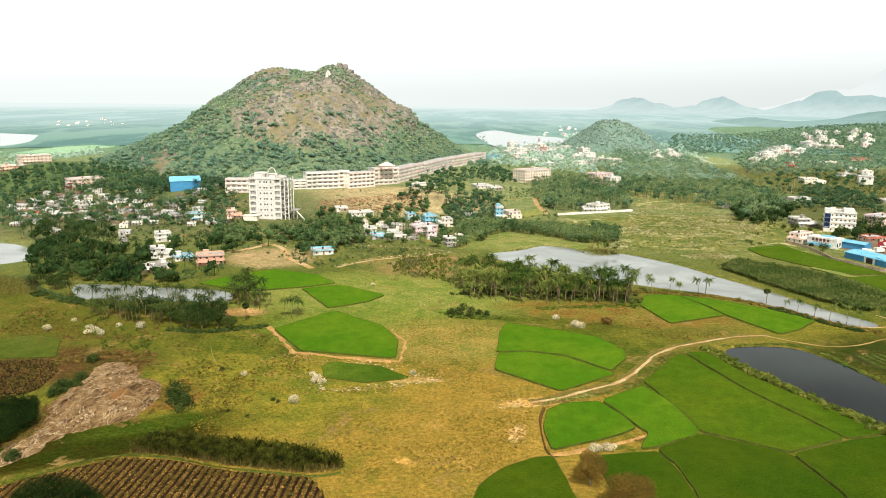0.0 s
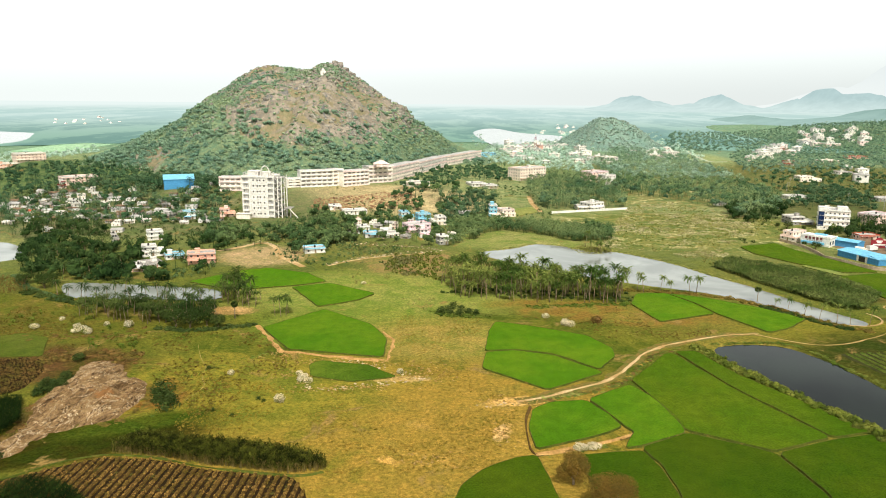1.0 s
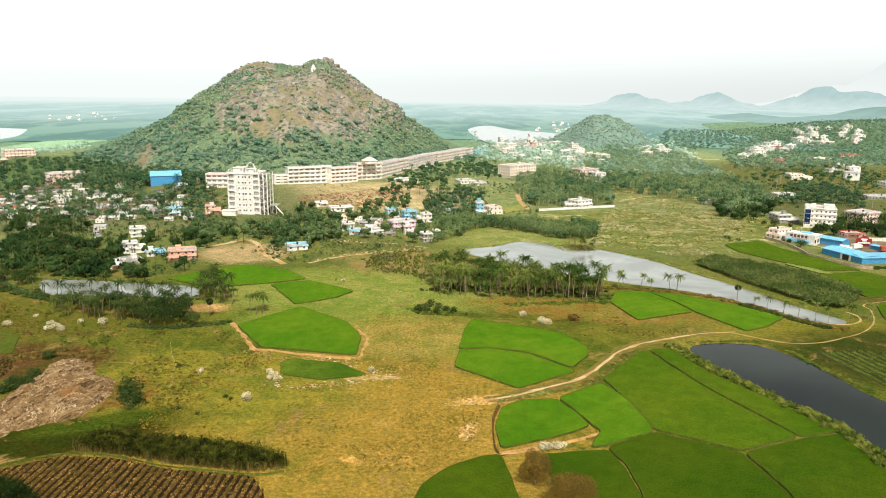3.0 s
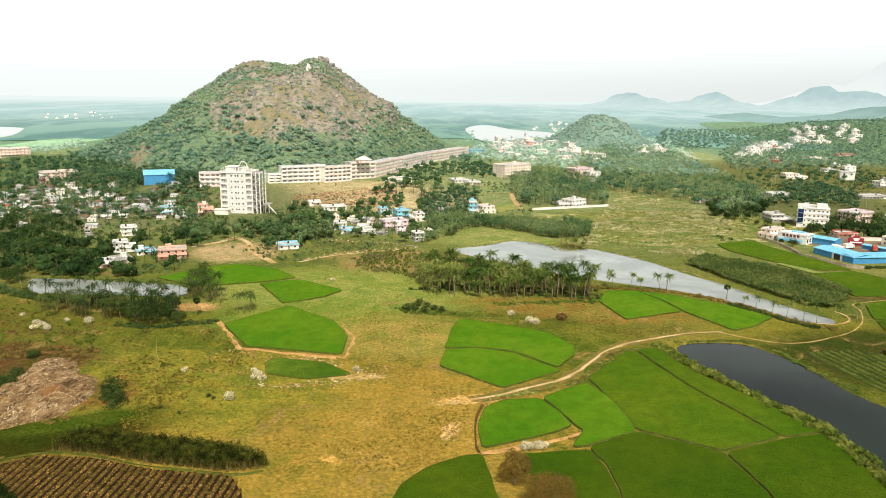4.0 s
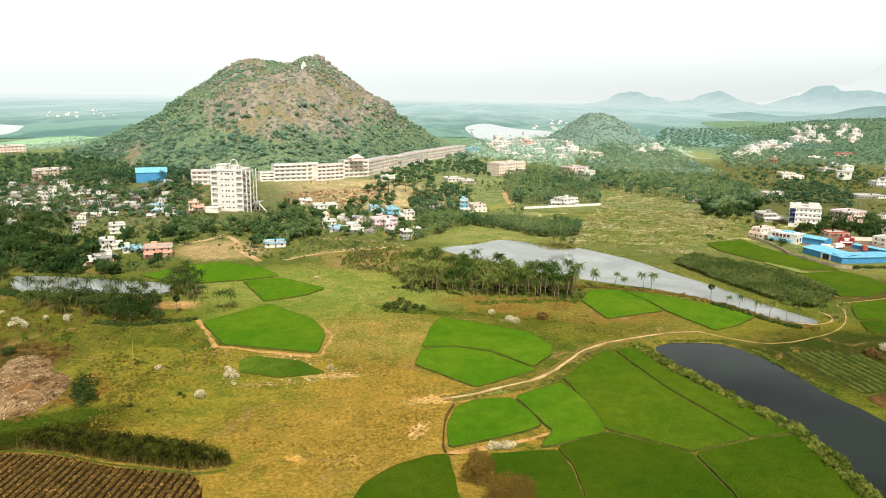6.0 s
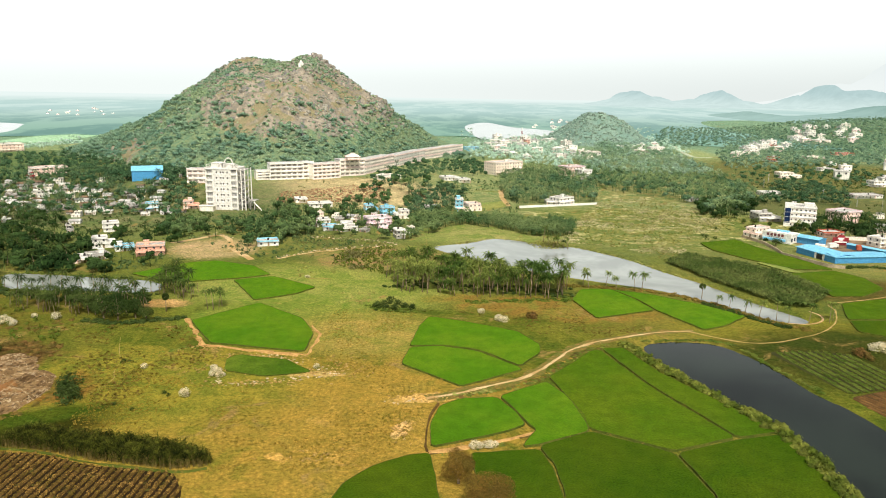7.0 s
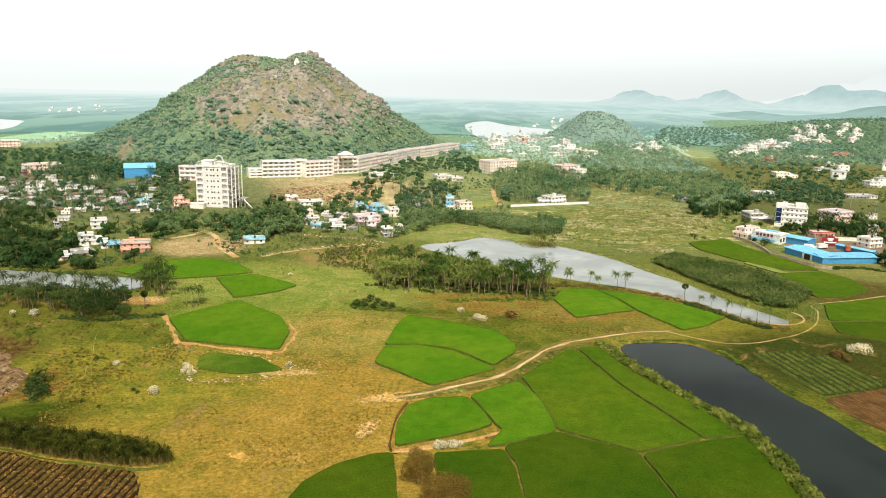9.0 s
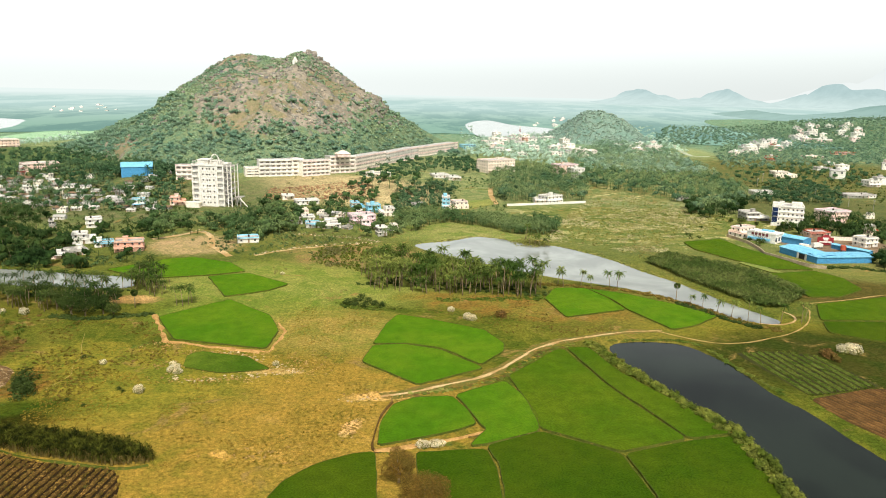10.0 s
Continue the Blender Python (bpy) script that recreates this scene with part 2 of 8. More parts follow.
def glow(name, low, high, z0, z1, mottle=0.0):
    """Far distance: a self-lit backdrop, with haze painted in as a colour fade by height."""
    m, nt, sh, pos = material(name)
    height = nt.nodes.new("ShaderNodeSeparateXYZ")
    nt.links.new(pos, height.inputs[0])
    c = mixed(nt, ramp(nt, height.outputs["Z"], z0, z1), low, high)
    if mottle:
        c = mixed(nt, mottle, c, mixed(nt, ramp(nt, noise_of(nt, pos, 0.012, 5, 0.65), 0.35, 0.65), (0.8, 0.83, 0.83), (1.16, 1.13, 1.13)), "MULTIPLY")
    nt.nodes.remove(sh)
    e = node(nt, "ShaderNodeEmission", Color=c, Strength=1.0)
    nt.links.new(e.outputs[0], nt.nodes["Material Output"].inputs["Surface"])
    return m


GRASS = ground_material()
RICE = crop_material("young_rice", lin(70, 110, 17), lin(88, 118, 24))
RICE_MID = crop_material("even_rice", lin(66, 94, 15), lin(80, 100, 20))
# dark rice, dimmed further in colour for lens falloff towards the view's corners
RICE_DARK = crop_material("dark_rice", lin(56, 82, 11), lin(69, 88, 15))
MEADOW = crop_material("rough_meadow", lin(78, 92, 30), lin(98, 104, 42))
RICE_PALE = crop_material("ripening_rice", lin(116, 132, 70), lin(140, 140, 80))
# rice colour washed out for haze over the far fields
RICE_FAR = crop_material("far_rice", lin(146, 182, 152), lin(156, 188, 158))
WEEDS = crop_material("leafy_crop", lin(62, 90, 20), lin(92, 110, 34))
# bank earth, kept dark partly to draw the shadow line between fields
BUND = surface("bund_earth", lin(80, 86, 30), lin(62, 72, 22), 0.25, 2.5, bump=0.12, third=lin(112, 98, 46))
RED_EARTH = surface("orange_earth", lin(182, 142, 88), lin(158, 122, 70), 0.3, 1.6, bump=0.15, third=lin(140, 122, 60))
ROAD = surface("sandy_track", lin(192, 164, 120), lin(166, 134, 86), 0.12, 1.2, bump=0.06, third=lin(150, 128, 70))
# paler, greyer copy of the track colour for the far road
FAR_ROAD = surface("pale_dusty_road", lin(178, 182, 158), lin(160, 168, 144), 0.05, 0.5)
TRAIL = surface("trodden_trail", lin(172, 144, 92), lin(142, 122, 68), 0.2, 2.0, bump=0.05)
FURROW = surface("ploughed_earth", lin(46, 33, 15), lin(36, 28, 11), 0.15, 2.0, bump=0.15, third=lin(84, 80, 34))
RED_SOIL = surface("turned_red_soil", lin(110, 80, 44), lin(84, 62, 34), 0.2, 2.0, bump=0.15)
BED = surface("vegetable_bed", lin(74, 88, 32), lin(96, 106, 44), 0.3, 1.6, bump=0.2)
PALE_GRASS = leaf("bleached_grass_blade", lin(186, 158, 104), lin(160, 132, 76), 0.3, 0.25)
ROW_LEAF = leaf("young_row_leaf", lin(124, 104, 52), lin(98, 92, 40), 0.3)
STRAW_LEAF = leaf("straw_row_leaf", lin(152, 122, 66), lin(98, 84, 36), 0.3, 0.5)
VILLAGE_TREE = leaf("village_tree_leaf", lin(36, 58, 28), lin(58, 80, 42))
VILLAGE_PALM = leaf("village_palm_leaf", lin(40, 62, 30), lin(70, 90, 50))
TOWN_TREE = leaf("town_tree_leaf", lin(58, 88, 60), lin(84, 110, 78), 0.03)
TOWN_PALM = leaf("town_palm_leaf", lin(60, 90, 62), lin(92, 116, 84), 0.03)
STUBBLE = surface("dry_stubble", lin(98, 75, 36), lin(76, 58, 26), 0.4, 3.0, bump=0.15)
WATER = water_material("pond_water", (0.004, 0.006, 0.004), 0.03)
LAKE = water_material("lake_water", (0.17, 0.18, 0.158), 0.05)
PALM_LEAF = leaf("palm_frond", lin(62, 86, 36), lin(126, 136, 70), 0.05, 0.55)
POND_PALM = leaf("dark_palm_frond", lin(46, 66, 30), lin(80, 94, 46), 0.05, 0.45)
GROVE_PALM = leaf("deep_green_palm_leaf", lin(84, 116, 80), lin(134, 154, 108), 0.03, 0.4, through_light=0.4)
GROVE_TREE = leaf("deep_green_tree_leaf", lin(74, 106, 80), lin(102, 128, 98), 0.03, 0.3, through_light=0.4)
# paler, bluer palm leaf for far groves: haze painted into the colour
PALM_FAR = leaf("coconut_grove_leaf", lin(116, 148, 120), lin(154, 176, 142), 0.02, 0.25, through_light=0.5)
TREE_LEAF = leaf("tree_leaf", lin(52, 70, 32), lin(72, 86, 42))
TREE_MID = leaf("olive_tree_leaf", lin(62, 88, 52), lin(92, 112, 70), 0.03)
PALM_MID = leaf("grey_palm_leaf", lin(74, 100, 62), lin(112, 130, 84), 0.03)
REED = leaf("pale_reed_blade", lin(206, 196, 158), lin(170, 162, 116), 0.05, 0.3)
WEED = leaf("pasture_weed_leaf", lin(124, 130, 66), lin(146, 142, 84), 0.05)
# next four: far leaf colours paled and blued, shading softened, to imitate haze
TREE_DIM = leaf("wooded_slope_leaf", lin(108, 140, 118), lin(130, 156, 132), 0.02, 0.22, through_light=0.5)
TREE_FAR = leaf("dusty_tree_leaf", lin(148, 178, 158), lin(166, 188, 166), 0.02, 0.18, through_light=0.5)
PALM_HAZED = leaf("pale_palm_leaf", lin(146, 174, 158), lin(166, 188, 170), 0.01, 0.2, through_light=0.5)
TREE_HAZED = leaf("pale_dusty_leaf", lin(182, 208, 194), lin(192, 212, 198), 0.01, 0.12, through_light=0.5)
TUSSOCK = leaf("dry_tussock_blade", lin(150, 126, 56), lin(126, 116, 46), 0.1)
SCRUB_OLIVE = leaf("olive_scrub_leaf", lin(98, 102, 60), lin(120, 116, 74), 0.1, 0.22)
# foliage of the hills, lightened in colour for the haze in front of them
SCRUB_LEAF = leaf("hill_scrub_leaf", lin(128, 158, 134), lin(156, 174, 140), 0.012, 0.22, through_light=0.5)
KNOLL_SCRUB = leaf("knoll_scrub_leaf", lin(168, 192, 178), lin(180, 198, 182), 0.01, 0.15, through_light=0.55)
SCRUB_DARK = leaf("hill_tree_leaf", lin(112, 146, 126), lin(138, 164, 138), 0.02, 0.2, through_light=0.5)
DRY_LEAF = leaf("dry_bush_leaf", lin(112, 88, 50), lin(96, 88, 42), 0.2)
RUST_LEAF = leaf("rusty_crown_leaf", lin(126, 100, 46), lin(102, 88, 40), 0.25, 0.35)
HEDGE_LEAF = leaf("hedge_leaf", lin(78, 98, 34), lin(104, 112, 48), 0.12)
BANK_LEAF = leaf("pond_hedge_leaf", lin(80, 94, 34), lin(116, 122, 54), 0.2, 0.4)
BLOSSOM = leaf("white_plume", lin(238, 230, 204), lin(214, 202, 168), 0.4, 0.2, through_light=0.45)
BANANA_LEAF = leaf("banana_leaf", lin(64, 82, 38), lin(96, 106, 58), 0.06)
CANE_LEAF = leaf("cane_leaf", lin(38, 46, 12), lin(84, 88, 32), 0.5, 0.6)
MAIZE_DARK = leaf("dark_maize_leaf", lin(26, 44, 14), lin(42, 60, 22), 0.15, 0.6)
BARK = surface("grey_bark", lin(150, 132, 106), lin(116, 98, 76), 0.8, 4.0, bump=0.03)
CANE_STEM = surface("dry_cane_stem", lin(122, 104, 58), lin(88, 80, 38), 1.0, 5.0)


# ---- shapes ----
def mesh_of(name, verts, faces, smooth=False):
    me = bpy.data.meshes.new(name)
    me.from_pydata([tuple(v) for v in verts], [], [tuple(f) for f in faces])
    me.update()
    if smooth:
        me.shade_smooth()
    return me


def bulk_mesh(name, verts, faces, smooth=False):
    """A large mesh from arrays: verts (n, 3), faces (m, k)."""
    me = bpy.data.meshes.new(name)
    verts, faces = np.asarray(verts, np.float32), np.asarray(faces, np.int32)
    m, k = faces.shape
    me.vertices.add(len(verts))
    me.vertices.foreach_set("co", verts.ravel())
    me.loops.add(m * k)
    me.loops.foreach_set("vertex_index", faces.ravel())
    me.polygons.add(m)
    me.polygons.foreach_set("loop_start", np.arange(0, m * k, k, dtype=np.int32))
    me.polygons.foreach_set("use_smooth", np.full(m, smooth))
    me.update(calc_edges=True)
    return me


def put(name, me, mat, parent=None, label="", category="", group="", kind="", at=None):
    ob = new(name, me)
    if mat and not me.materials:
        me.materials.append(mat)
    if parent:
        ob.parent = parent
    if at:
        ob.matrix_basis = at
    return tagged(ob, label, category, group, kind)


def root(name, label, category, group="", kind="", at=None):
    ob = new(name)
    ob.empty_display_size = 0.5
    if at:
        ob.matrix_basis = at
    return tagged(ob, label, category, group, kind)


class Solid:
    """Gathers boxes, prisms and tubes into one mesh."""
    def __init__(self):
        self.v, self.f = [], []

    def add(self, verts, faces):
        n = len(self.v)
        self.v += [tuple(p) for p in verts]
        self.f += [tuple(i + n for i in f) for f in faces]
        return self

    def box(self, x0, y0, z0, x1, y1, z1):
        return self.add([(x0, y0, z0), (x1, y0, z0), (x1, y1, z0), (x0, y1, z0), (x0, y0, z1), (x1, y0, z1), (x1, y1, z1), (x0, y1, z1)],
                        [(3, 2, 1, 0), (4, 5, 6, 7), (0, 1, 5, 4), (1, 2, 6, 5), (2, 3, 7, 6), (3, 0, 4, 7)])

    def prism(self, outline, z0, z1):
        n = len(outline)
        return self.add([(x, y, z0) for x, y in outline] + [(x, y, z1) for x, y in outline],
                        [tuple(range(n))[::-1], tuple(range(n, 2 * n))] + [(i, (i + 1) % n, n + (i + 1) % n, n + i) for i in range(n)])

    def tube(self, points, radii, sides=6):
        """A tapered tube through points."""
        base, pts = [], [Vector(p) for p in points]
        for i, p in enumerate(pts):
            way = (pts[min(i + 1, len(pts) - 1)] - pts[max(i - 1, 0)]).normalized()
            a = way.orthogonal().normalized()
            b = way.cross(a)
            base += [p + radii[i] * (math.cos(t) * a + math.sin(t) * b) for t in (2 * math.pi * k / sides for k in range(sides))]
        faces = [(i * sides + k, i * sides + (k + 1) % sides, (i + 1) * sides + (k + 1) % sides, (i + 1) * sides + k) for i in range(len(pts) - 1) for k in range(sides)]
        faces += [tuple(range(sides))[::-1], tuple((len(pts) - 1) * sides + k for k in range(sides))]
        return self.add(base, faces)

    def mesh(self, name, smooth=False):
        return mesh_of(name, self.v, self.f, smooth)


def lattice(ix, iy, seed):
    h = (ix.astype(np.int64) * 374761393 + iy.astype(np.int64) * 668265263 + seed * 974711) & 0x7FFFFFFF
    h = ((h ^ (h >> 13)) * 1274126177) & 0x7FFFFFFF
    return ((h ^ (h >> 16)) & 0xFFFF) / 65535.0


def drift(x, y, size, octaves=4, seed=1):
    """Smooth noise between -1 and 1 with features of that many metres."""
    x, y = np.asarray(x, float) / size, np.asarray(y, float) / size
    total, weight, amp = 0.0, 0.0, 1.0
    for o in range(octaves):
        ix, iy = np.floor(x), np.floor(y)
        fx, fy = x - ix, y - iy
        fx, fy = fx * fx * (3 - 2 * fx), fy * fy * (3 - 2 * fy)
        s = seed + 17 * o
        a, b, c, d = (lattice(ix + i, iy + j, s) for i, j in ((0, 0), (1, 0), (0, 1), (1, 1)))
        total = total + amp * ((a + (b - a) * fx) * (1 - fy) + (c + (d - c) * fx) * fy)
        weight, amp, x, y = weight + amp, amp * 0.5, x * 2.03, y * 2.03
    return total / weight * 2 - 1


def ease(a, b, v):
    t = np.clip((np.asarray(v, float) - a) / (b - a), 0, 1)
    return t * t * (3 - 2 * t)


def inside(poly, x, y):
    x, y = np.asarray(x, float), np.asarray(y, float)
    hit = np.zeros(x.shape, bool)
    for (x0, y0), (x1, y1) in zip(poly, poly[1:] + poly[:1]):
        if y0 != y1:
            hit ^= ((y0 > y) != (y1 > y)) & (x < (x1 - x0) * (y - y0) / (y1 - y0) + x0)
    return hit


def edge_distance(poly, x, y, closed=True):
    best = np.full(np.shape(x), 1e9)
    for (x0, y0), (x1, y1) in zip(poly, poly[1:] + poly[:1] if closed else poly[1:]):
        dx, dy = x1 - x0, y1 - y0
        t = np.clip(((x - x0) * dx + (y - y0) * dy) / (dx * dx + dy * dy + 1e-9), 0, 1)
        best = np.minimum(best, np.hypot(x - x0 - t * dx, y - y0 - t * dy))
    return best


def curve_through(points, step, closed=False):
    """Points along a smooth line through the given ones."""
    pts, out, n = [Vector((*p[:2], 0)) for p in points], [], len(points)
    for i in range(n if closed else n - 1):
        p0, p1, p2, p3 = (pts[j % n] if closed else pts[max(0, min(n - 1, j))] for j in (i - 1, i, i + 1, i + 2))
        k = max(1, round((p2 - p1).length / step))
        for j in range(k):
            t = j / k
            q = 0.5 * (2 * p1 + (p2 - p0) * t + (2 * p0 - 5 * p1 + 4 * p2 - p3) * t * t + (3 * p1 - p0 - 3 * p2 + p3) * t ** 3)
            out.append((q.x, q.y))
    if not closed:
        out.append((pts[-1].x, pts[-1].y))
    return out


# ---- lie of the land ----
LAKE_SHORE = curve_through([(25.7, 418.2), (46.3, 433.0), (63.1, 446.5), (84.4, 435.8), (91.8, 425.6), (106.3, 425.7), (121.4, 409.8), (133.4, 392.1), (145.0, 366.8),
                            (154.3, 350.4), (161.8, 332.5), (168.4, 315.5), (176.7, 300.3), (180.3, 291.7), (174.9, 287.7), (161.1, 295.2), (152.5, 310.8), (145.5, 319.4),
                            (129.5, 335.2), (100.9, 350.5), (75.2, 367.8), (46.7, 392.2)], 3.0, True)
POND_SHORE = curve_through([(104.1, 257.4), (108.7, 262.4), (119.7, 264.5), (131.3, 262.4), (138.2, 252.6), (143.2, 239.9), (147.4, 218.7), (152.2, 207.2), (156.0, 189.8), (161.4, 169.6),
                            (165.1, 145.4), (125.2, 143.4), (128.0, 159.9), (129.0, 181.5), (125.2, 198.9), (117.5, 212.3), (110.7, 231.8), (105.4, 246.4)], 3.0, True)
REED_SHORE = curve_through([(-175.1, 342.3), (-162.4, 344.9), (-128.0, 339.9), (-100.8, 334.7), (-94.2, 317.6), (-119.1, 315.7), (-149.7, 317.4), (-163.1, 320.6)], 3.0, True)
WEST_SHORE = curve_through([(-291.4, 434.6), (-254.2, 434.6), (-225.7, 395.6), (-255.4, 379.3)], 4.0, True)
SHORES = (LAKE_SHORE, POND_SHORE, REED_SHORE, WEST_SHORE)
ROCK_RIM = [(-107.0, 164.4), (-113.4, 176.8), (-110.2, 182.0), (-109.6, 190.2), (-114.3, 201.3), (-115.3, 214.7), (-113.6, 224.9), (-117.2, 233.9), (-109.9, 241.0), (-101.9, 236.9), (-95.3, 227.4), (-87.0, 220.0), (-82.7, 210.4), (-84.1, 203.7), (-85.7, 193.3), (-92.5, 190.6), (-99.0, 182.3), (-102.1, 172.8)]
RIDGE_X = (-480, -424, -389, -348, -300, -272, -245, -225, -199, -180, -160, -147, -137, -115, -89, -57, -41, -31, -4, 22, 60, 90)
RIDGE_Z = (0, 6, 16, 36, 58, 80, 95, 109, 118, 117, 113, 113, 119, 120, 102, 80, 73, 58, 42, 25, 8, 0)


def skirt(x, y):
    r = np.hypot((x + 140) / 300, (y - 870) / 260)
    return 11 * (1 - ease(1.0, 1.36, r)) * (1 - 0.55 * ease(-20, 70, x))


def land(x, y):
    """Height of the open ground."""
    x, y = np.asarray(x, float), np.asarray(y, float)
    z = skirt(x, y)
    z = z + 34 * np.exp(-(((x - 980) / 260) ** 2 + ((y - 1500) / 380) ** 2)) * ease(600, 800, x)
    for shore in SHORES:
        xs, ys = [p[0] for p in shore], [p[1] for p in shore]
        near = (x > min(xs) - 6) & (x < max(xs) + 6) & (y > min(ys) - 6) & (y < max(ys) + 6)
        if np.any(near):
            d = edge_distance(shore, x, y)
            signed = np.where(inside(shore, x, y), -d, d)
            z = np.where(near, z - 1.6 * (1 - ease(-4, 3, signed)), z)
    return z


def ground_z(x, y):
    return float(land(np.array([x]), np.array([y]))[0])


def hill_height(x, y):
    top = np.maximum(0, np.interp(x, RIDGE_X, RIDGE_Z) - skirt(x, 870.0 + 0 * x) + 1.0)
    mid = 870 + 14 * np.sin(x / 70) + 50 * ease(-70, 30, x)
    wide = np.where(y < mid, (95 + 1.25 * top) * (1 - 0.35 * ease(-90, 20, x)), 110 + 1.35 * top)
    s = np.clip(1 - np.abs(y - mid) / wide, 0, 1)
    body = top * (1 - (1 - s) ** 1.35) * ease(0, 0.12, s)
    rough = 0.25 + 0.75 * ease(5, 60, body)
    crag = np.abs(drift(x, y, 46, 5, 5)) * 13 - 6
    return skirt(x, y) - 1.5 + body + rough * ease(0.02, 0.2, s) * (crag * (1 - 0.8 * ease(0.8, 1.0, s)) + drift(x, y, 14, 3, 9) * 3.0)


# ---- large structure ----
def axis(lo, hi, a, b, step, grow=1.09):
    fine = list(np.arange(a, b, step))
    out, d = [], step
    while True:
        d *= grow
        nxt = (out[-1] if out else fine[-1]) + d
        if nxt >= hi:
            break
        out.append(nxt)
    left, d = [], step
    while True:
        d *= grow
        nxt = (left[-1] if left else fine[0]) - d
        if nxt <= lo:
            break
        left.append(nxt)
    return np.array([lo] + left[::-1] + fine + out + [hi])


def sheet(name, xs, ys, height, smooth=True):
    gx, gy = np.meshgrid(xs, ys)
    v = np.stack([gx.ravel(), gy.ravel(), height(gx.ravel(), gy.ravel())], 1)
    nx, ny = len(xs), len(ys)
    i = (np.arange(ny - 1)[:, None] * nx + np.arange(nx - 1)).ravel()
    return bulk_mesh(name, v, np.stack([i, i + 1, i + 1 + nx, i + nx], 1), smooth)


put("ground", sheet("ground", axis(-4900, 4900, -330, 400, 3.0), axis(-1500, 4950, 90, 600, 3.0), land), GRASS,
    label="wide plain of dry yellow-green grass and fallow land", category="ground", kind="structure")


def rockiness(x, z):
    """How bare the hill is at that place across and that height: steep rock in the middle, green flanks and foot."""
    face = 1 - np.hypot((x + 122) / 128, (z - 76) / 44)
    spur = 1 - np.hypot((x + 288) / 48, (z - 24) / 17)
    brow = 1 - np.hypot((x + 200) / 40, (z - 108) / 16)
    return np.maximum(face, np.maximum(0.55 * spur, 0.8 * brow))


def hill_material():
    m, nt, sh, pos = material("scrub_hillside")
    mid, small, fine = noise_of(nt, pos, 0.05, 5, 0.65, 0.5), noise_of(nt, pos, 0.22, 5, 0.7), noise_of(nt, pos, 0.9, 3, 0.6)
    fall = nt.nodes.new("ShaderNodeMapping")                       # stains and cracks running down the slabs
    fall.inputs["Scale"].default_value, fall.inputs["Rotation"].default_value = (1.0, 0.25, 0.14), (0, radians(-24), 0)
    nt.links.new(pos, fall.inputs[0])
    # hillside tones are shifted greyer and paler to suggest haze
    c = mixed(nt, ramp(nt, mid, 0.42, 0.58), lin(130, 120, 104), lin(148, 138, 122))                # bare gneiss
    c = mixed(nt, ramp(nt, small, 0.50, 0.62), c, lin(108, 104, 94))
    c = mixed(nt, ramp(nt, noise_of(nt, fall.outputs[0], 0.16, 6, 0.7, 0.5), 0.52, 0.60), c, lin(100, 102, 100))
    c = mixed(nt, ramp(nt, noise_of(nt, fall.outputs[0], 0.3, 5, 0.7, 0.5), 0.60, 0.66), c, lin(170, 156, 136))
    c = mixed(nt, ramp(nt, noise_of(nt, pos, 0.03, 6, 0.7, 0.8), 0.50, 0.58), c, mixed(nt, ramp(nt, small, 0.4, 0.6), lin(136, 122, 94), lin(116, 114, 84)))      # dry grass on the ledges
    bare = nt.nodes.new("ShaderNodeAttribute")
    bare.attribute_name = "bare"
    ragged = nt.nodes.new("ShaderNodeMath")
    ragged.operation = "MULTIPLY_ADD"
    nt.links.new(noise_of(nt, pos, 0.06, 6, 0.7), ragged.inputs[0])
    ragged.inputs[1].default_value = 1.4
    nt.links.new(bare.outputs["Fac"], ragged.inputs[2])
    green = mixed(nt, ramp(nt, small, 0.35, 0.65), lin(88, 114, 88), lin(116, 128, 92))
    c = mixed(nt, ramp(nt, ragged.outputs[0], 0.80, 1.02), green, c)
    c = mixed(nt, 0.6, c, mixed(nt, ramp(nt, fine, 0.3, 0.7), (0.75, 0.75, 0.75), (1.2, 1.2, 1.18)), "MULTIPLY")
    nt.links.new(c, sh.inputs["Base Color"])
    sh.inputs["Roughness"].default_value, sh.inputs["Specular IOR Level"].default_value = 0.95, 0.1
    bumped(nt, sh, small, 0.8, 1.6)
    return m


HILLSIDE = hill_material()
hill_mesh = sheet("hill", np.arange(-500, 110, 2.6), np.concatenate([np.arange(600, 900, 2.6), np.arange(900, 1160, 9.0)]), hill_height)


def mark_bare(me):
    co = np.empty(len(me.vertices) * 3, np.float32)
    me.vertices.foreach_get("co", co)
    co = co.reshape(-1, 3)
    me.attributes.new("bare", "FLOAT", "POINT").data.foreach_set("value", rockiness(co[:, 0], co[:, 2]).astype(np.float32))
    return me


put("hill", mark_bare(hill_mesh), HILLSIDE,
    label="steep rocky hill of bare brown rock with green scrub", category="hill", kind="structure")


def knoll(name, centre, height, rx, ry, seed, mat, label, kind="structure"):
    """A rounded hill; returns its height over the plain."""
    xs, ys = np.linspace(-1.25 * rx, 1.25 * rx, 70), np.linspace(-1.25 * ry, 1.25 * ry, 50)

    def lift(x, y):
        r = np.hypot(x / rx, y / ry) * (1 + 0.18 * drift(x, y, rx * 0.5, 3, seed))
        return height * (1 - ease(0.0, 1.15, r)) * (1 + 0.12 * drift(x, y, rx * 0.25, 3, seed + 3)) - 1.5
    put(name, sheet(name, xs, ys, lift), mat, label=label, category="hill", kind=kind, at=pose(*centre))
    return lambda x, y: lift(x - centre[0], y - centre[1])


# knoll colours paled and cooled as painted haze
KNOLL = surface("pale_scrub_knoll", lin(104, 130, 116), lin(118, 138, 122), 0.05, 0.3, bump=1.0)
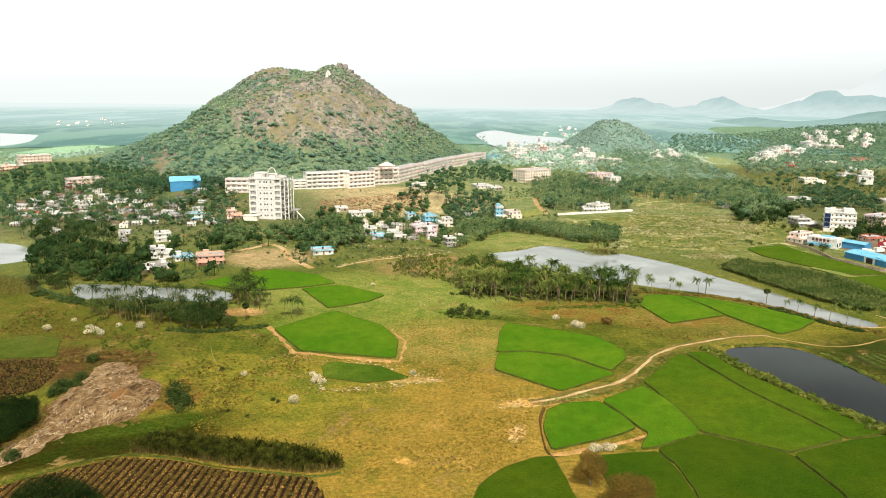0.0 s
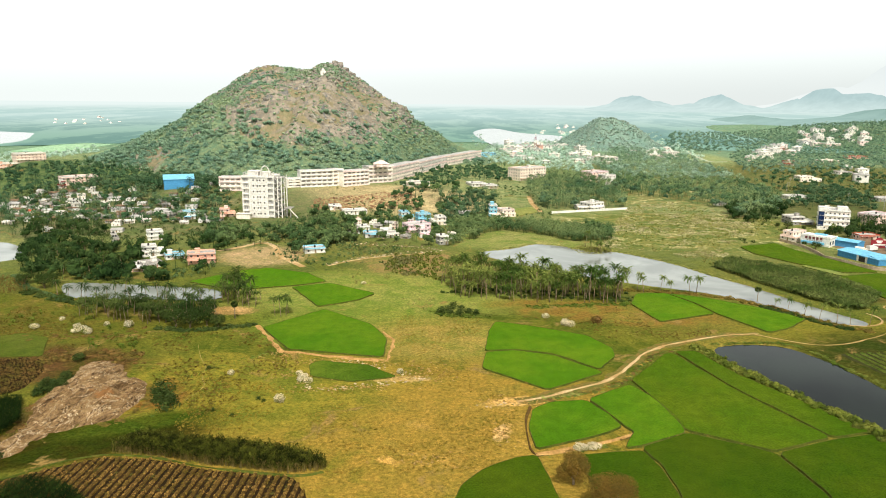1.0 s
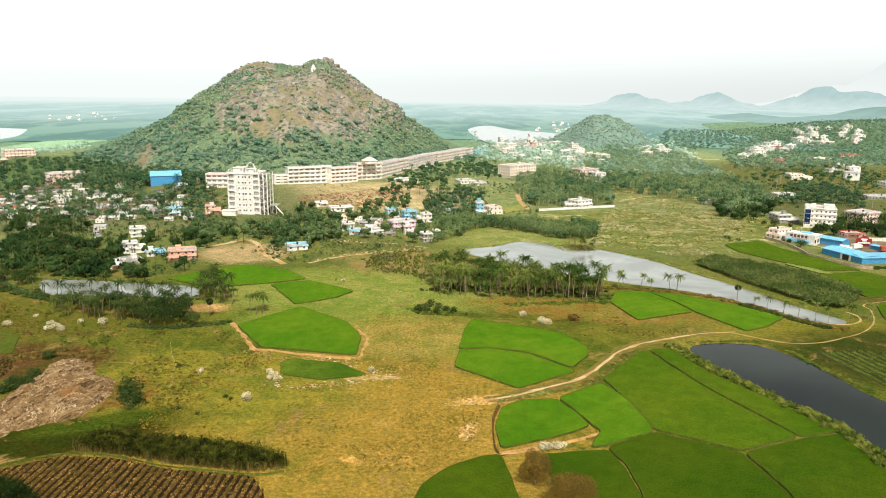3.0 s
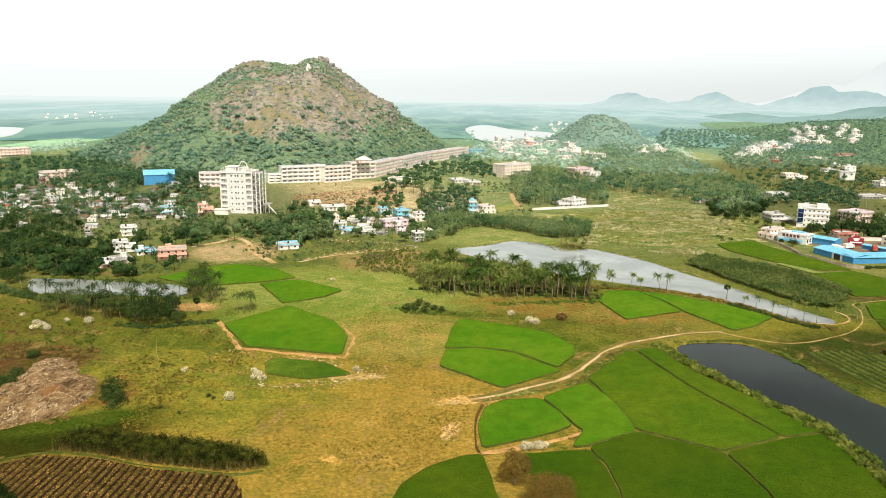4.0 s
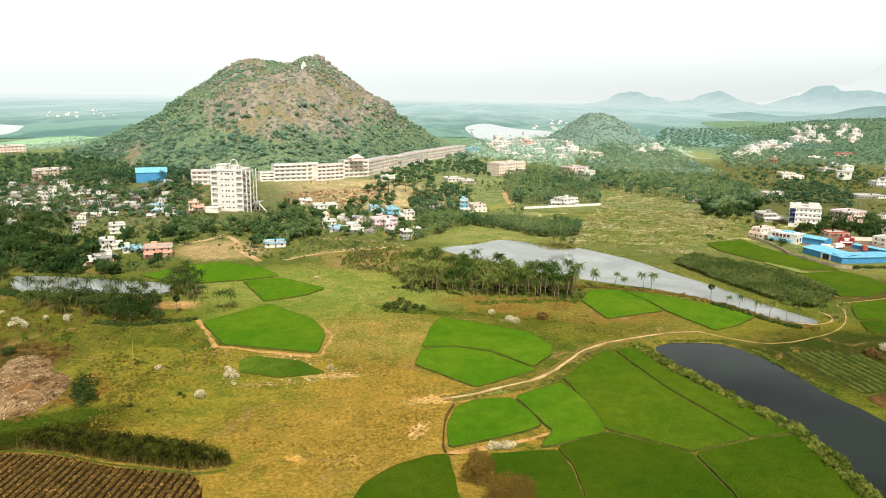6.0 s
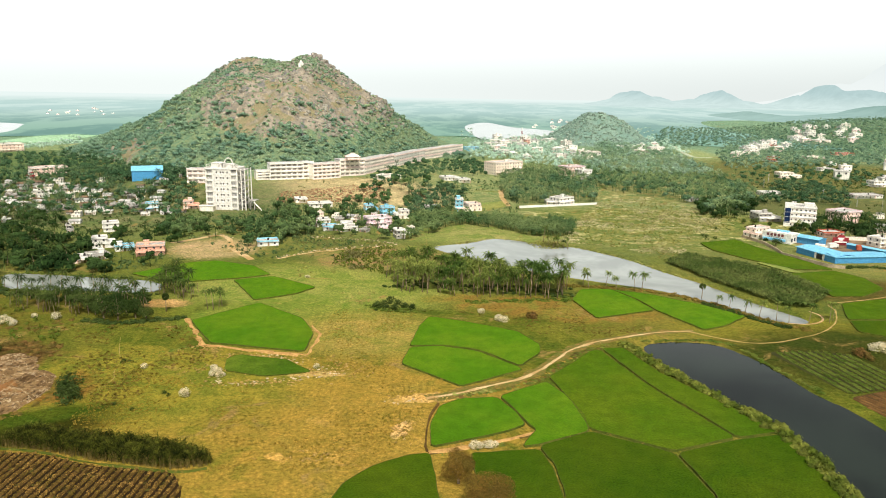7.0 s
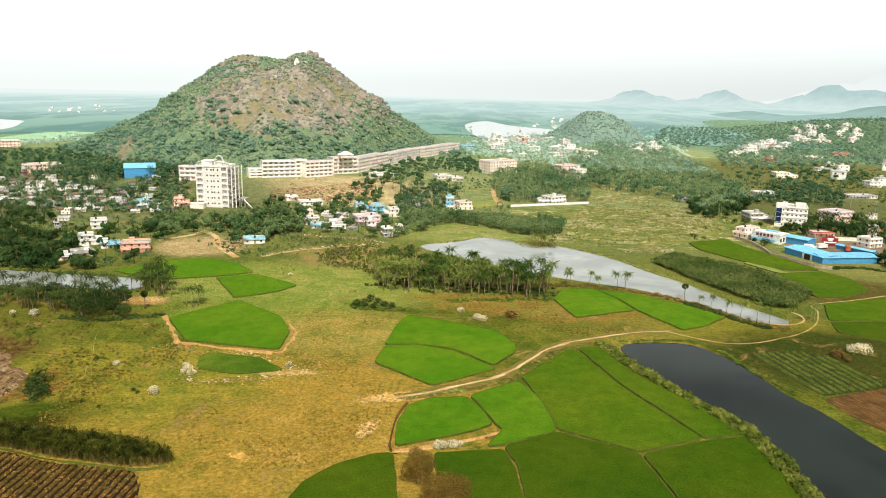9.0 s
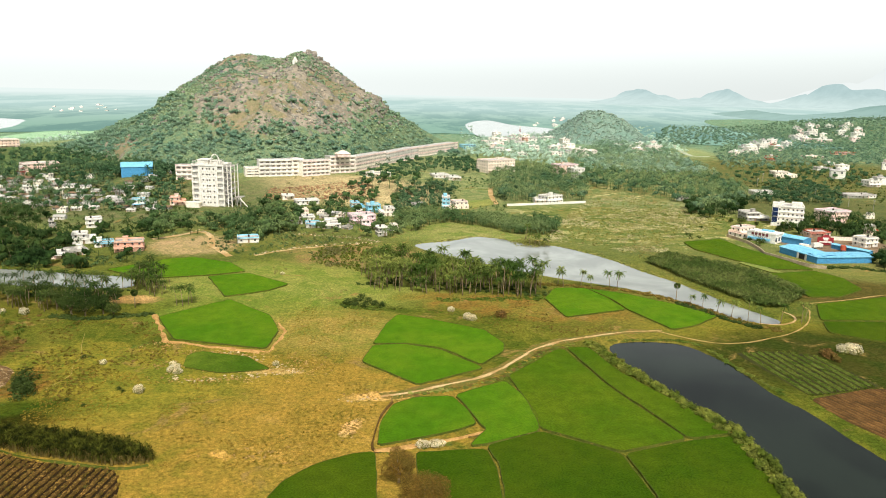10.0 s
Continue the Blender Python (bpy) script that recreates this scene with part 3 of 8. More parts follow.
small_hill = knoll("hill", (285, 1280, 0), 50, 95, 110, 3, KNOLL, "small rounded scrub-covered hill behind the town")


def range_of_hills(name, at, peaks, mat, label):
    """A far ridge: summits as (x, height, half-width)."""
    xs = np.linspace(min(p[0] - 2.2 * p[2] for p in peaks), max(p[0] + 2.2 * p[2] for p in peaks), 220)
    ys = np.linspace(-420, 420, 22)

    def lift(x, y):
        z = np.zeros(x.shape)
        for px, h, w in peaks:
            z = np.maximum(z, h * np.exp(-np.abs((x - px) / w) ** 1.5) * (1 + 0.3 * drift(x, y * 0.2, w * 0.4, 6, int(w))))
        return z * (1 - (y / 420) ** 2) - 2
    return put(name, sheet(name, xs, ys, lift), mat, label=label, category="mountains", kind="structure", at=pose(0, at, 0))


# pale ridge tones are painted haze, and the ridges shine by themselves
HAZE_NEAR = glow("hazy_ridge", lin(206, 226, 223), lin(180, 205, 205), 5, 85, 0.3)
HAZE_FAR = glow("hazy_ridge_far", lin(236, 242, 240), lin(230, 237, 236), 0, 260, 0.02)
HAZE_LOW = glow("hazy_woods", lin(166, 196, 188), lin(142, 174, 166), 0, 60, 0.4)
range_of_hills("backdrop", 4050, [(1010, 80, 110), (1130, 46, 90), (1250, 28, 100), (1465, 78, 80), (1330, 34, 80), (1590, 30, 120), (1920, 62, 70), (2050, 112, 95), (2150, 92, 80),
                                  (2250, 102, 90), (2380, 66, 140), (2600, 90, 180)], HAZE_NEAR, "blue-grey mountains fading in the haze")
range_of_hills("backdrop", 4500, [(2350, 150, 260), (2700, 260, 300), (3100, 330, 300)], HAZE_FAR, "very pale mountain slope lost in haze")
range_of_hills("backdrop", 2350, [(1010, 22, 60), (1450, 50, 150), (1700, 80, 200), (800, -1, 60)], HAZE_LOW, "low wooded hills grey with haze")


def distant_plain():
    m, nt, sh, pos = material("hazy_plain")
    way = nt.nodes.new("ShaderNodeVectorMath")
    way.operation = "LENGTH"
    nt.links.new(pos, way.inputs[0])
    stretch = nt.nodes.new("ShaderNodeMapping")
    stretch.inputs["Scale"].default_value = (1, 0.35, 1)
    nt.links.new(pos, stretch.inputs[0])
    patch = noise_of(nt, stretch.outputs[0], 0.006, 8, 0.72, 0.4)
    # self-lit plain; its colours fade with distance as painted haze
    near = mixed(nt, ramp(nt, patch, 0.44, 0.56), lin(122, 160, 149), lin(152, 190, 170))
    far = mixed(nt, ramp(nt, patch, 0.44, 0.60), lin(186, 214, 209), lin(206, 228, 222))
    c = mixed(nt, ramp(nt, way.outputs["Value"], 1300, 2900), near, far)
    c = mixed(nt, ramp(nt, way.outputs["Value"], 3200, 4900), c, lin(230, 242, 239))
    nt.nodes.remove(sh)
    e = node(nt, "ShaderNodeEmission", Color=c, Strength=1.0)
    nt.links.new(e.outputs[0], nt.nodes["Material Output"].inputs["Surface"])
    rings, spokes, v, f = (1330, 1600, 1900, 2300, 2900, 3700, 4600, 7500), 90, [], []
    for i, r in enumerate(rings):
        for k in range(spokes + 1):
            a = radians(38 + 104 * k / spokes)
            rr = r + (60 * float(drift(k * 9.0, i * 50.0, 30, 2, 8)) if i == 0 else 0)
            v.append((rr * math.cos(a), rr * math.sin(a), 1.0))
    n = spokes + 1
    for i in range(len(rings) - 1):
        f += [(i * n + k, (i + 1) * n + k, (i + 1) * n + k + 1, i * n + k + 1) for k in range(spokes)]
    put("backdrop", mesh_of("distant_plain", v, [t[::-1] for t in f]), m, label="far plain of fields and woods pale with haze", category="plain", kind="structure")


distant_plain()


def water(name, shore, z, mat, label):
    out = []
    cx, cy = sum(p[0] for p in shore) / len(shore), sum(p[1] for p in shore) / len(shore)
    n = len(shore)
    for i, (x, y) in enumerate(shore):
        (x0, y0), (x1, y1) = shore[i - 1], shore[(i + 1) % n]
        d = math.hypot(x1 - x0, y1 - y0) or 1
        out.append((x, y) if (x, y) == (cx, cy) else (x + SIDE * 1.5 * (y1 - y0) / d, y - SIDE * 1.5 * (x1 - x0) / d))
    bm = bmesh.new()
    bm.faces.new([bm.verts.new((x, y, z)) for x, y in out])
    bmesh.ops.triangulate(bm, faces=bm.faces[:])
    bmesh.ops.recalc_face_normals(bm, faces=bm.faces[:])
    if sum(f.normal.z for f in bm.faces) < 0:
        bmesh.ops.reverse_faces(bm, faces=bm.faces[:])
    me = bpy.data.meshes.new(name)
    bm.to_mesh(me)
    bm.free()
    return put("water", me, mat, label=label, category="water", kind="structure")


SIDE = -1
water("pond", POND_SHORE, -0.75, WATER, "still dark pond between rice fields")
water("lake", LAKE_SHORE, -0.75, LAKE, "long grey lake reflecting the white sky")
water("reed_pond", REED_SHORE, -0.7, LAKE, "pale pond behind palm trees")
water("west_pond", WEST_SHORE, -0.7, LAKE, "pale grey pond by the village")
for shore in ([(71.0, 1671.5), (121.2, 1829.2), (170.9, 1642.1), (240.1, 1530.4), (211.4, 1329.1), (139.8, 1239.9), (97.4, 1235.0), (75.1, 1403.0)], [(-1099.7, 1531.1), (-853.9, 1506.6), (-775.1, 1404.4), (-708.3, 1215.1), (-783.7, 1087.5)]):
    water("far_water", curve_through(shore, 20, True), 1.6, LAKE, "bright far lake under the haze")


# ---- fields, bunds and tracks ----
def loop_mesh(name, outline, z0, z1):
    """A slab with that outline standing on the ground."""
    bm = bmesh.new()
    top = [bm.verts.new((x, y, z1)) for x, y in outline]
    low = [bm.verts.new((x, y, z0)) for x, y in outline]
    n = len(outline)
    bm.faces.new(top)
    for i in range(n):
        bm.faces.new((low[i], low[(i + 1) % n], top[(i + 1) % n], top[i]))
    bmesh.ops.triangulate(bm, faces=bm.faces[:1])
    bmesh.ops.recalc_face_normals(bm, faces=bm.faces[:])
    bm.normal_update()
    if max(bm.faces, key=lambda f: f.calc_area()).normal.z < 0:
        bmesh.ops.reverse_faces(bm, faces=bm.faces[:])
    me = bpy.data.meshes.new(name)
    bm.to_mesh(me)
    bm.free()
    return me


def ribbon(name, line, width, height, closed=False, seed=1, lift=0.0, ragged=0.25):
    """A low ridge or track along a line, its edges uneven."""
    n, v, f = len(line), [], []
    for i, (x, y) in enumerate(line):
        a, b = (line[i - 1], line[(i + 1) % n]) if closed else (line[max(i - 1, 0)], line[min(i + 1, n - 1)])
        d = math.hypot(b[0] - a[0], b[1] - a[1]) or 1
        nx, ny = -(b[1] - a[1]) / d, (b[0] - a[0]) / d
        w = [width / 2 * (1 + ragged * float(drift(i * 1.0, 3.0 * k, 3, 2, seed))) for k in (1, 2)]
        z = ground_z(x, y) + lift
        v += [(x + nx * w[0], y + ny * w[0], z + 0.01), (x + nx * w[0] * 0.5, y + ny * w[0] * 0.5, z + height), (x - nx * w[1] * 0.5, y - ny * w[1] * 0.5, z + height), (x - nx * w[1], y - ny * w[1], z + 0.01)]
    for i in range(n if closed else n - 1):
        j = (i + 1) % n
        f += [(4 * i + k, 4 * i + k + 1, 4 * j + k + 1, 4 * j + k) for k in range(3)]
    return mesh_of(name, v, [t[::-1] for t in f])


def bent(corners, step=2.0, sway=0.35, seed=1):
    """An outline with straight sides, softened corners and a slightly wavering line."""
    out, n = [], len(corners)
    for i in range(n):
        (x0, y0), (x1, y1) = corners[i], corners[(i + 1) % n]
        k = max(2, round(math.hypot(x1 - x0, y1 - y0) / step))
        out += [(x0 + (x1 - x0) * (j + 0.5) / k, y0 + (y1 - y0) * (j + 0.5) / k) for j in range(k)]
    return [(x + sway * float(drift(x, y, 5, 2, seed)), y + sway * float(drift(x, y, 5, 2, seed + 40))) for x, y in out]


FIELDS = []


def paddy(corners, mat, label, height=0.45, bund=0.9, bund_mat=None, name="paddy_field", category="field", group="rice fields"):
    line = bent(corners, seed=len(FIELDS) * 3 + 2)
    FIELDS.append(line)
    height += 0.012 * (len(FIELDS) % 9)
    field = put(name, loop_mesh(name, line, -0.1, height), mat, label=label, category=category, group=group)
    put("bund", ribbon("bund", line, bund * 0.36, height + 0.06, True, len(FIELDS), 0.0, 0.5), bund_mat or BUND, field, "low earth bank around the field")
    return field


PLOT = [(-39.0, 237.0), (-36.0, 241.0), (-19.0, 237.0), (-9.0, 227.0), (-23.5, 223.0), (-36.9, 226.8)]
bright, dark = "bright green young rice field within a low bund", "dark green rice field within a low bund"
paddy([(-64.3, 276.0), (-49.3, 252.0), (-14.8, 244.9), (-14.9, 264.1), (-22.8, 281.6), (-44.2, 301.0)], RICE, "bright green rice field ringed by orange earth", bund=1.0)
paddy([(27.0, 286.2), (23.5, 274.0), (21.0, 252.3), (31.2, 253.8), (44.7, 250.1), (58.3, 235.3), (66.0, 247.3), (67.0, 256.1), (60.5, 269.8), (40.6, 280.8)], RICE, bright)
paddy([(21.1, 250.6), (19.0, 235.2), (38.6, 217.5), (58.6, 231.8), (57.7, 233.7), (44.5, 248.4), (31.5, 252.6)], RICE, bright)
paddy([(32.3, 202.8), (29.8, 190.9), (30.2, 178.7), (35.6, 180.7), (48.8, 186.9), (55.8, 191.8), (53.4, 200.6), (48.7, 209.6), (38.3, 208.1)], RICE, "green rice field beside a sandy track")
paddy([(49.7, 210.5), (54.1, 200.6), (56.6, 191.9), (58.4, 188.8), (53.7, 179.5), (58.6, 180.6), (72.3, 188.8), (72.6, 197.3), (70.2, 211.0), (65.3, 221.9)], RICE, bright)
paddy([(66.8, 226.3), (71.3, 204.6), (72.8, 190.2), (83.9, 183.6), (92.1, 178.4), (110.5, 186.4), (96.1, 221.2), (87.5, 251.0), (84.3, 250.2)], RICE_MID, "wide green rice field with faint planting lines")
paddy([(88.7, 252.8), (96.9, 221.7), (111.5, 186.8), (123.3, 190.1), (119.3, 199.6), (113.3, 212.0), (103.2, 230.3), (96.3, 253.9)], RICE_MID, "long green rice field beside the pond hedge")
paddy([(92.6, 177.3), (95.7, 158.2), (94.5, 141.8), (118.2, 143.0), (124.4, 159.7), (125.0, 171.4), (124.9, 183.6), (123.5, 188.5), (111.0, 185.2)], RICE_DARK, dark)
paddy([(58.2, 179.6), (60.6, 171.2), (61.3, 161.5), (60.3, 140.0), (93.7, 141.8), (95.1, 158.1), (91.7, 176.9), (83.4, 182.3), (72.4, 188.5)], RICE_DARK, dark)
paddy([(40.1, 175.3), (42.5, 155.7), (45.1, 139.3), (59.5, 140.0), (60.5, 156.2), (60.4, 165.9), (57.9, 178.1)], RICE_DARK, dark)
paddy([(10.7, 160.3), (8.6, 153.4), (9.3, 137.4), (34.3, 138.7), (32.0, 162.3), (30.2, 175.3), (24.3, 173.5), (17.0, 168.1)], RICE_DARK, "green rice field with a dark ditch along its edge")
paddy([(88.1, 313.5), (93.5, 288.2), (119.8, 300.1), (115.8, 315.1), (108.4, 331.4), (94.3, 330.1)], RICE, bright)
paddy([(109.5, 330.6), (116.8, 315.2), (121.0, 299.4), (132.1, 276.2), (141.2, 280.2), (155.1, 294.0), (142.5, 309.1), (123.4, 324.5)], RICE, "green rice field along the lake bank")
paddy([(-116.2, 344.6), (-100.1, 335.7), (-84.7, 332.3), (-65.6, 339.1), (-50.6, 347.1), (-62.7, 363.6), (-84.9, 373.6), (-97.7, 367.0)], RICE, bright)
paddy([(-65.0, 336.1), (-56.3, 320.8), (-47.7, 305.1), (-32.0, 315.3), (-25.2, 326.7), (-36.7, 335.1), (-48.5, 344.0)], RICE, bright)
paddy(PLOT, WEEDS, "small plot of rough dark green leafy crop", 0.25, 0.5)
paddy([(184.4, 439.1), (184.9, 419.5), (197.2, 396.2), (212.6, 375.7), (232.2, 376.5), (226.7, 395.4), (214.7, 427.2), (209.7, 450.1)], RICE_MID, "light green rice field below the blue warehouse")
paddy([(206.2, 367.2), (205.5, 346.1), (206.6, 325.7), (220.8, 327.0), (237.7, 340.4), (238.9, 360.5), (231.6, 374.2)], RICE_MID, bright)
paddy([(204.3, 314.4), (195.7, 292.3), (220.4, 292.9), (259.5, 291.8), (281.2, 323.6), (239.7, 327.8)], RICE_MID, bright)
paddy([(195.1, 290.1), (191.9, 276.4), (204.6, 268.0), (237.7, 260.0), (257.9, 289.6), (219.6, 291.4)], RICE_DARK, dark)
paddy([(205.0, 393.1), (214.4, 366.9), (207.2, 369.5), (197.9, 389.9)], RICE_PALE, "narrow strip of yellowing rice", 0.4, 0.4)
paddy([(-161.8, 261.4), (-160.7, 240.1), (-132.3, 243.1), (-140.2, 262.1), (-152.2, 267.0)], MEADOW, "flat green grassy plot", 0.2, 0.4, name="grass_plot", group="")
paddy([(37.7, 515.5), (56.5, 624.5), (80.5, 626.0), (77.4, 564.0), (62.7, 546.9)], RICE_PALE, "pale green meadow by a palm grove", 0.3, 0.1, RICE_PALE, name="grass_plot", group="")
paddy([(-621.1, 1064.1), (-622.6, 1174.8), (-627.7, 1407.8), (-540.0, 1353.1), (-538.0, 1184.9), (-544.4, 1072.4)], RICE_FAR, "far rice land, its green paled for haze", 0.5, 0.05, RICE_FAR)


def track(name, points, width, mat, label, lift=0.03, seed=3, height=0.08, ragged=0.25):
    return put(name, ribbon(name, curve_through(points, 2.0), width, height, False, seed, lift, ragged), mat, label=label, category="path", kind="structure")


SHOULDER = surface("weedy_brown_verge", lin(116, 96, 46), lin(88, 92, 36), 0.35, 2.2, bump=0.12, third=lin(158, 126, 74))
FARM_TRACK = [(28.3, 208.7), (37.3, 212.7), (47.0, 218.7), (57.0, 224.4), (64.2, 231.9), (71.7, 243.1), (81.0, 255.3), (96.3, 265.0), (112.6, 272.1), (127.9, 275.3)]
track("verge", FARM_TRACK, 4.4, SHOULDER, "rough brown grass verge of the farm track", 0.012, 31, 0.04, 0.8)
track("road", [(28.3, 208.7), (37.3, 212.7), (47.0, 218.7), (57.0, 224.4), (64.2, 231.9), (71.7, 243.1), (81.0, 255.3), (96.3, 265.0), (112.6, 272.1), (127.9, 275.3)], 1.15, ROAD, "pale sandy farm track winding past rice fields", ragged=1.3)
track("road", [(125.5, 275.0), (133.1, 268.6), (143.5, 262.7), (153.9, 263.5), (166.3, 269.3), (176.0, 275.1), (187.9, 287.4), (197.1, 305.0), (199.7, 314.9), (219.8, 322.5), (245.5, 333.6), (285.9, 349.6)], 0.65, TRAIL, "narrow dusty path past the lake", seed=5, ragged=1.0)
track("road", [(169.0, 286.6), (178.8, 286.7), (185.1, 291.4), (187.1, 298.1), (185.2, 303.3)], 0.8, ROAD, "pale path bending round the end of the lake", seed=7)
BANK = bent([(-67.0, 279.5), (-51.0, 250.2), (-32.0, 245.2), (-13.2, 241.8), (-12.6, 264.0), (-21.6, 282.6), (-43.0, 302.6)], 1.2, 0.5, 8)[:88]
put("trail", ribbon("trail", BANK[:58], 2.0, 0.3, False, 11, 0.02, 1.1), RED_EARTH, label="orange earth bank around a rice field", category="path", kind="structure")
put("trail", ribbon("trail", BANK[57:], 1.1, 0.25, False, 18, 0.02, 1.1), RED_EARTH, label="thin pale earth bank between fields", category="path", kind="structure")
track("trail", [(31.8, 205.1), (29.3, 194.4), (28.9, 178.9), (30.3, 175.9)], 0.7, STUBBLE, "eroded earth ditch edge beside rice", 0.02, 12, 0.3, 0.7)
track("trail", [(29.8, 175.9), (39.8, 179.5), (49.5, 183.2), (58.5, 188.1)], 1.9, RED_EARTH, "strip of bare orange earth between rice fields", 0.02, 13, 0.3, 0.8)
track("trail", [(-73.3, 235.1), (-70.9, 224.2), (-68.8, 219.6), (-69.1, 213.7), (-70.7, 207.3)], 0.2, TRAIL, "thin trodden footpath", 0.02, 14, 0.05, 0.7)
track("trail", [(-82.9, 256.4), (-77.5, 243.1), (-73.2, 235.1)], 0.16, TRAIL, "thin trodden footpath", 0.02, 15, 0.05, 0.7)
track("trail", [(-123.3, 414.9), (-113.4, 426.3), (-103.7, 438.4), (-93.7, 427.2), (-84.7, 403.2), (-67.6, 378.1)], 3.4, ROAD, "pale dirt road to the houses", 0.05, 16)
track("trail", [(-55.4, 381.2), (-40.7, 396.6), (-21.3, 407.4), (2.4, 415.9)], 1.6, ROAD, "pale rubble-edged track", 0.05, 17, 0.1, 0.6)
track("trail", [(77.9, 632.8), (77.8, 599.6), (80.5, 564.2)], 4.0, ROAD, "curved dirt drive", 0.3, 18)
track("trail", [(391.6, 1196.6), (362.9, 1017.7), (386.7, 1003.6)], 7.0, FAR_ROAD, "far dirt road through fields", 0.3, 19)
track("trail", [(-98.0, 160.6), (-89.9, 168.4), (-79.5, 173.3), (-66.2, 172.2), (-50.6, 167.4), (-30.0, 164.3), (-22.8, 166.1)], 0.8, BUND, "grassy bank along the ploughed field", 0.02, 21, 0.3, 1.2)
track("trail", [(11.2, 159.9), (18.5, 169.2), (27.4, 174.0), (32.0, 175.9)], 0.9, FURROW, "dark wet ditch beside a rice field", 0.02, 22, 0.05, 0.4)


# a darker red than the ridges standing on it
RED_BED = surface("damp_red_soil", lin(84, 60, 32), lin(66, 50, 26), 0.2, 2.0, bump=0.15)
BED_SOIL = surface("weedy_bed_soil", lin(46, 46, 20), lin(58, 60, 24), 0.2, 2.0, bump=0.15)
ROW_PLANTS = []


def furrows(outline, way, gap, width, height, mat, name, label, soil, soil_label, category="field", bumps=0.3, tufts=2):
    """Ridges in rows on a tilled plot."""
    line = bent(outline, 2.5, 0.3, 9)
    plot = put(name, loop_mesh(name, line, -0.1, 0.05), soil, label=label, category=category)
    FIELDS.append(line)
    u = Vector((math.cos(radians(way)), math.sin(radians(way))))
    w = Vector((-u.y, u.x))
    along = [Vector(p).dot(u) for p in line]
    across = [Vector(p).dot(w) for p in line]
    k, row, spots, rng = min(across) + gap, 0, [], random.Random(len(FIELDS))
    while k < max(across) - gap * 0.4:
        ss = np.arange(min(along), max(along), 1.0)
        px, py = ss * u.x + k * w.x, ss * u.y + k * w.y
        ok = inside(line, px, py)
        if ok.sum() > 2:
            pts = [(float(a) + bumps * 0.4 * float(drift(a, b, 4, 2, row)), float(b) + bumps * 0.4 * float(drift(a, b, 4, 2, row + 9))) for a, b, o in zip(px, py, ok) if o]
            me = ribbon("furrow", pts, width, height, False, row + 3, 0.04, bumps)
            for vert in me.vertices:
                vert.co.z += 0.35 * height * float(drift(vert.co.x, vert.co.y, 1.2, 2, 77)) if vert.co.z > 0.08 else 0
            put("furrow", me, mat, plot, soil_label if row == 0 else "")
            spots += [(a + rng.uniform(-0.32, 0.32) * width, b + rng.uniform(-0.5, 0.5)) for a, b in pts for _ in range(tufts) if rng.random() < 0.75]
        k, row = k + gap, row + 1
    ROW_PLANTS.append(spots)
    return plot


furrows([(-79.4, 172.5), (-95.2, 162.8), (-105.9, 154.1), (-110.2, 135.6), (-23.3, 137.3), (-24.8, 154.7), (-29.4, 163.5), (-50.4, 166.5), (-65.9, 171.3)], 87, 1.9, 1.0, 0.35, STUBBLE, "ploughed_field", "brown ploughed field with straw-coloured planted rows", FURROW, "row of dry straw-coloured plants", tufts=9)
furrows([(147.1, 252.8), (163.7, 254.9), (174.5, 252.9), (182.9, 225.7), (156.7, 217.0)], -78, 2.9, 1.5, 0.3, BED, "vegetable_plot", "long vegetable beds with green rows beside the pond", BED_SOIL, "bed of low green vegetables", tufts=8)
furrows([(155.7, 214.8), (158.7, 201.1), (165.9, 186.7), (187.8, 185.0), (207.5, 213.5), (191.2, 224.7), (176.7, 223.3)], -66, 1.5, 0.9, 0.22, RED_SOIL, "ploughed_field", "freshly ploughed reddish-brown plot beside the pond", RED_BED, "ridge of turned red earth", bumps=0.8, tufts=0)
furrows([(-159.3, 237.9), (-148.7, 239.3), (-130.8, 242.1), (-124.2, 227.6), (-123.1, 214.5), (-129.7, 207.4), (-137.4, 203.5)], 35, 1.6, 0.9, 0.3, FURROW, "ploughed_field", "brown weedy field with faint rows", FURROW, "row of withered plants", tufts=5)


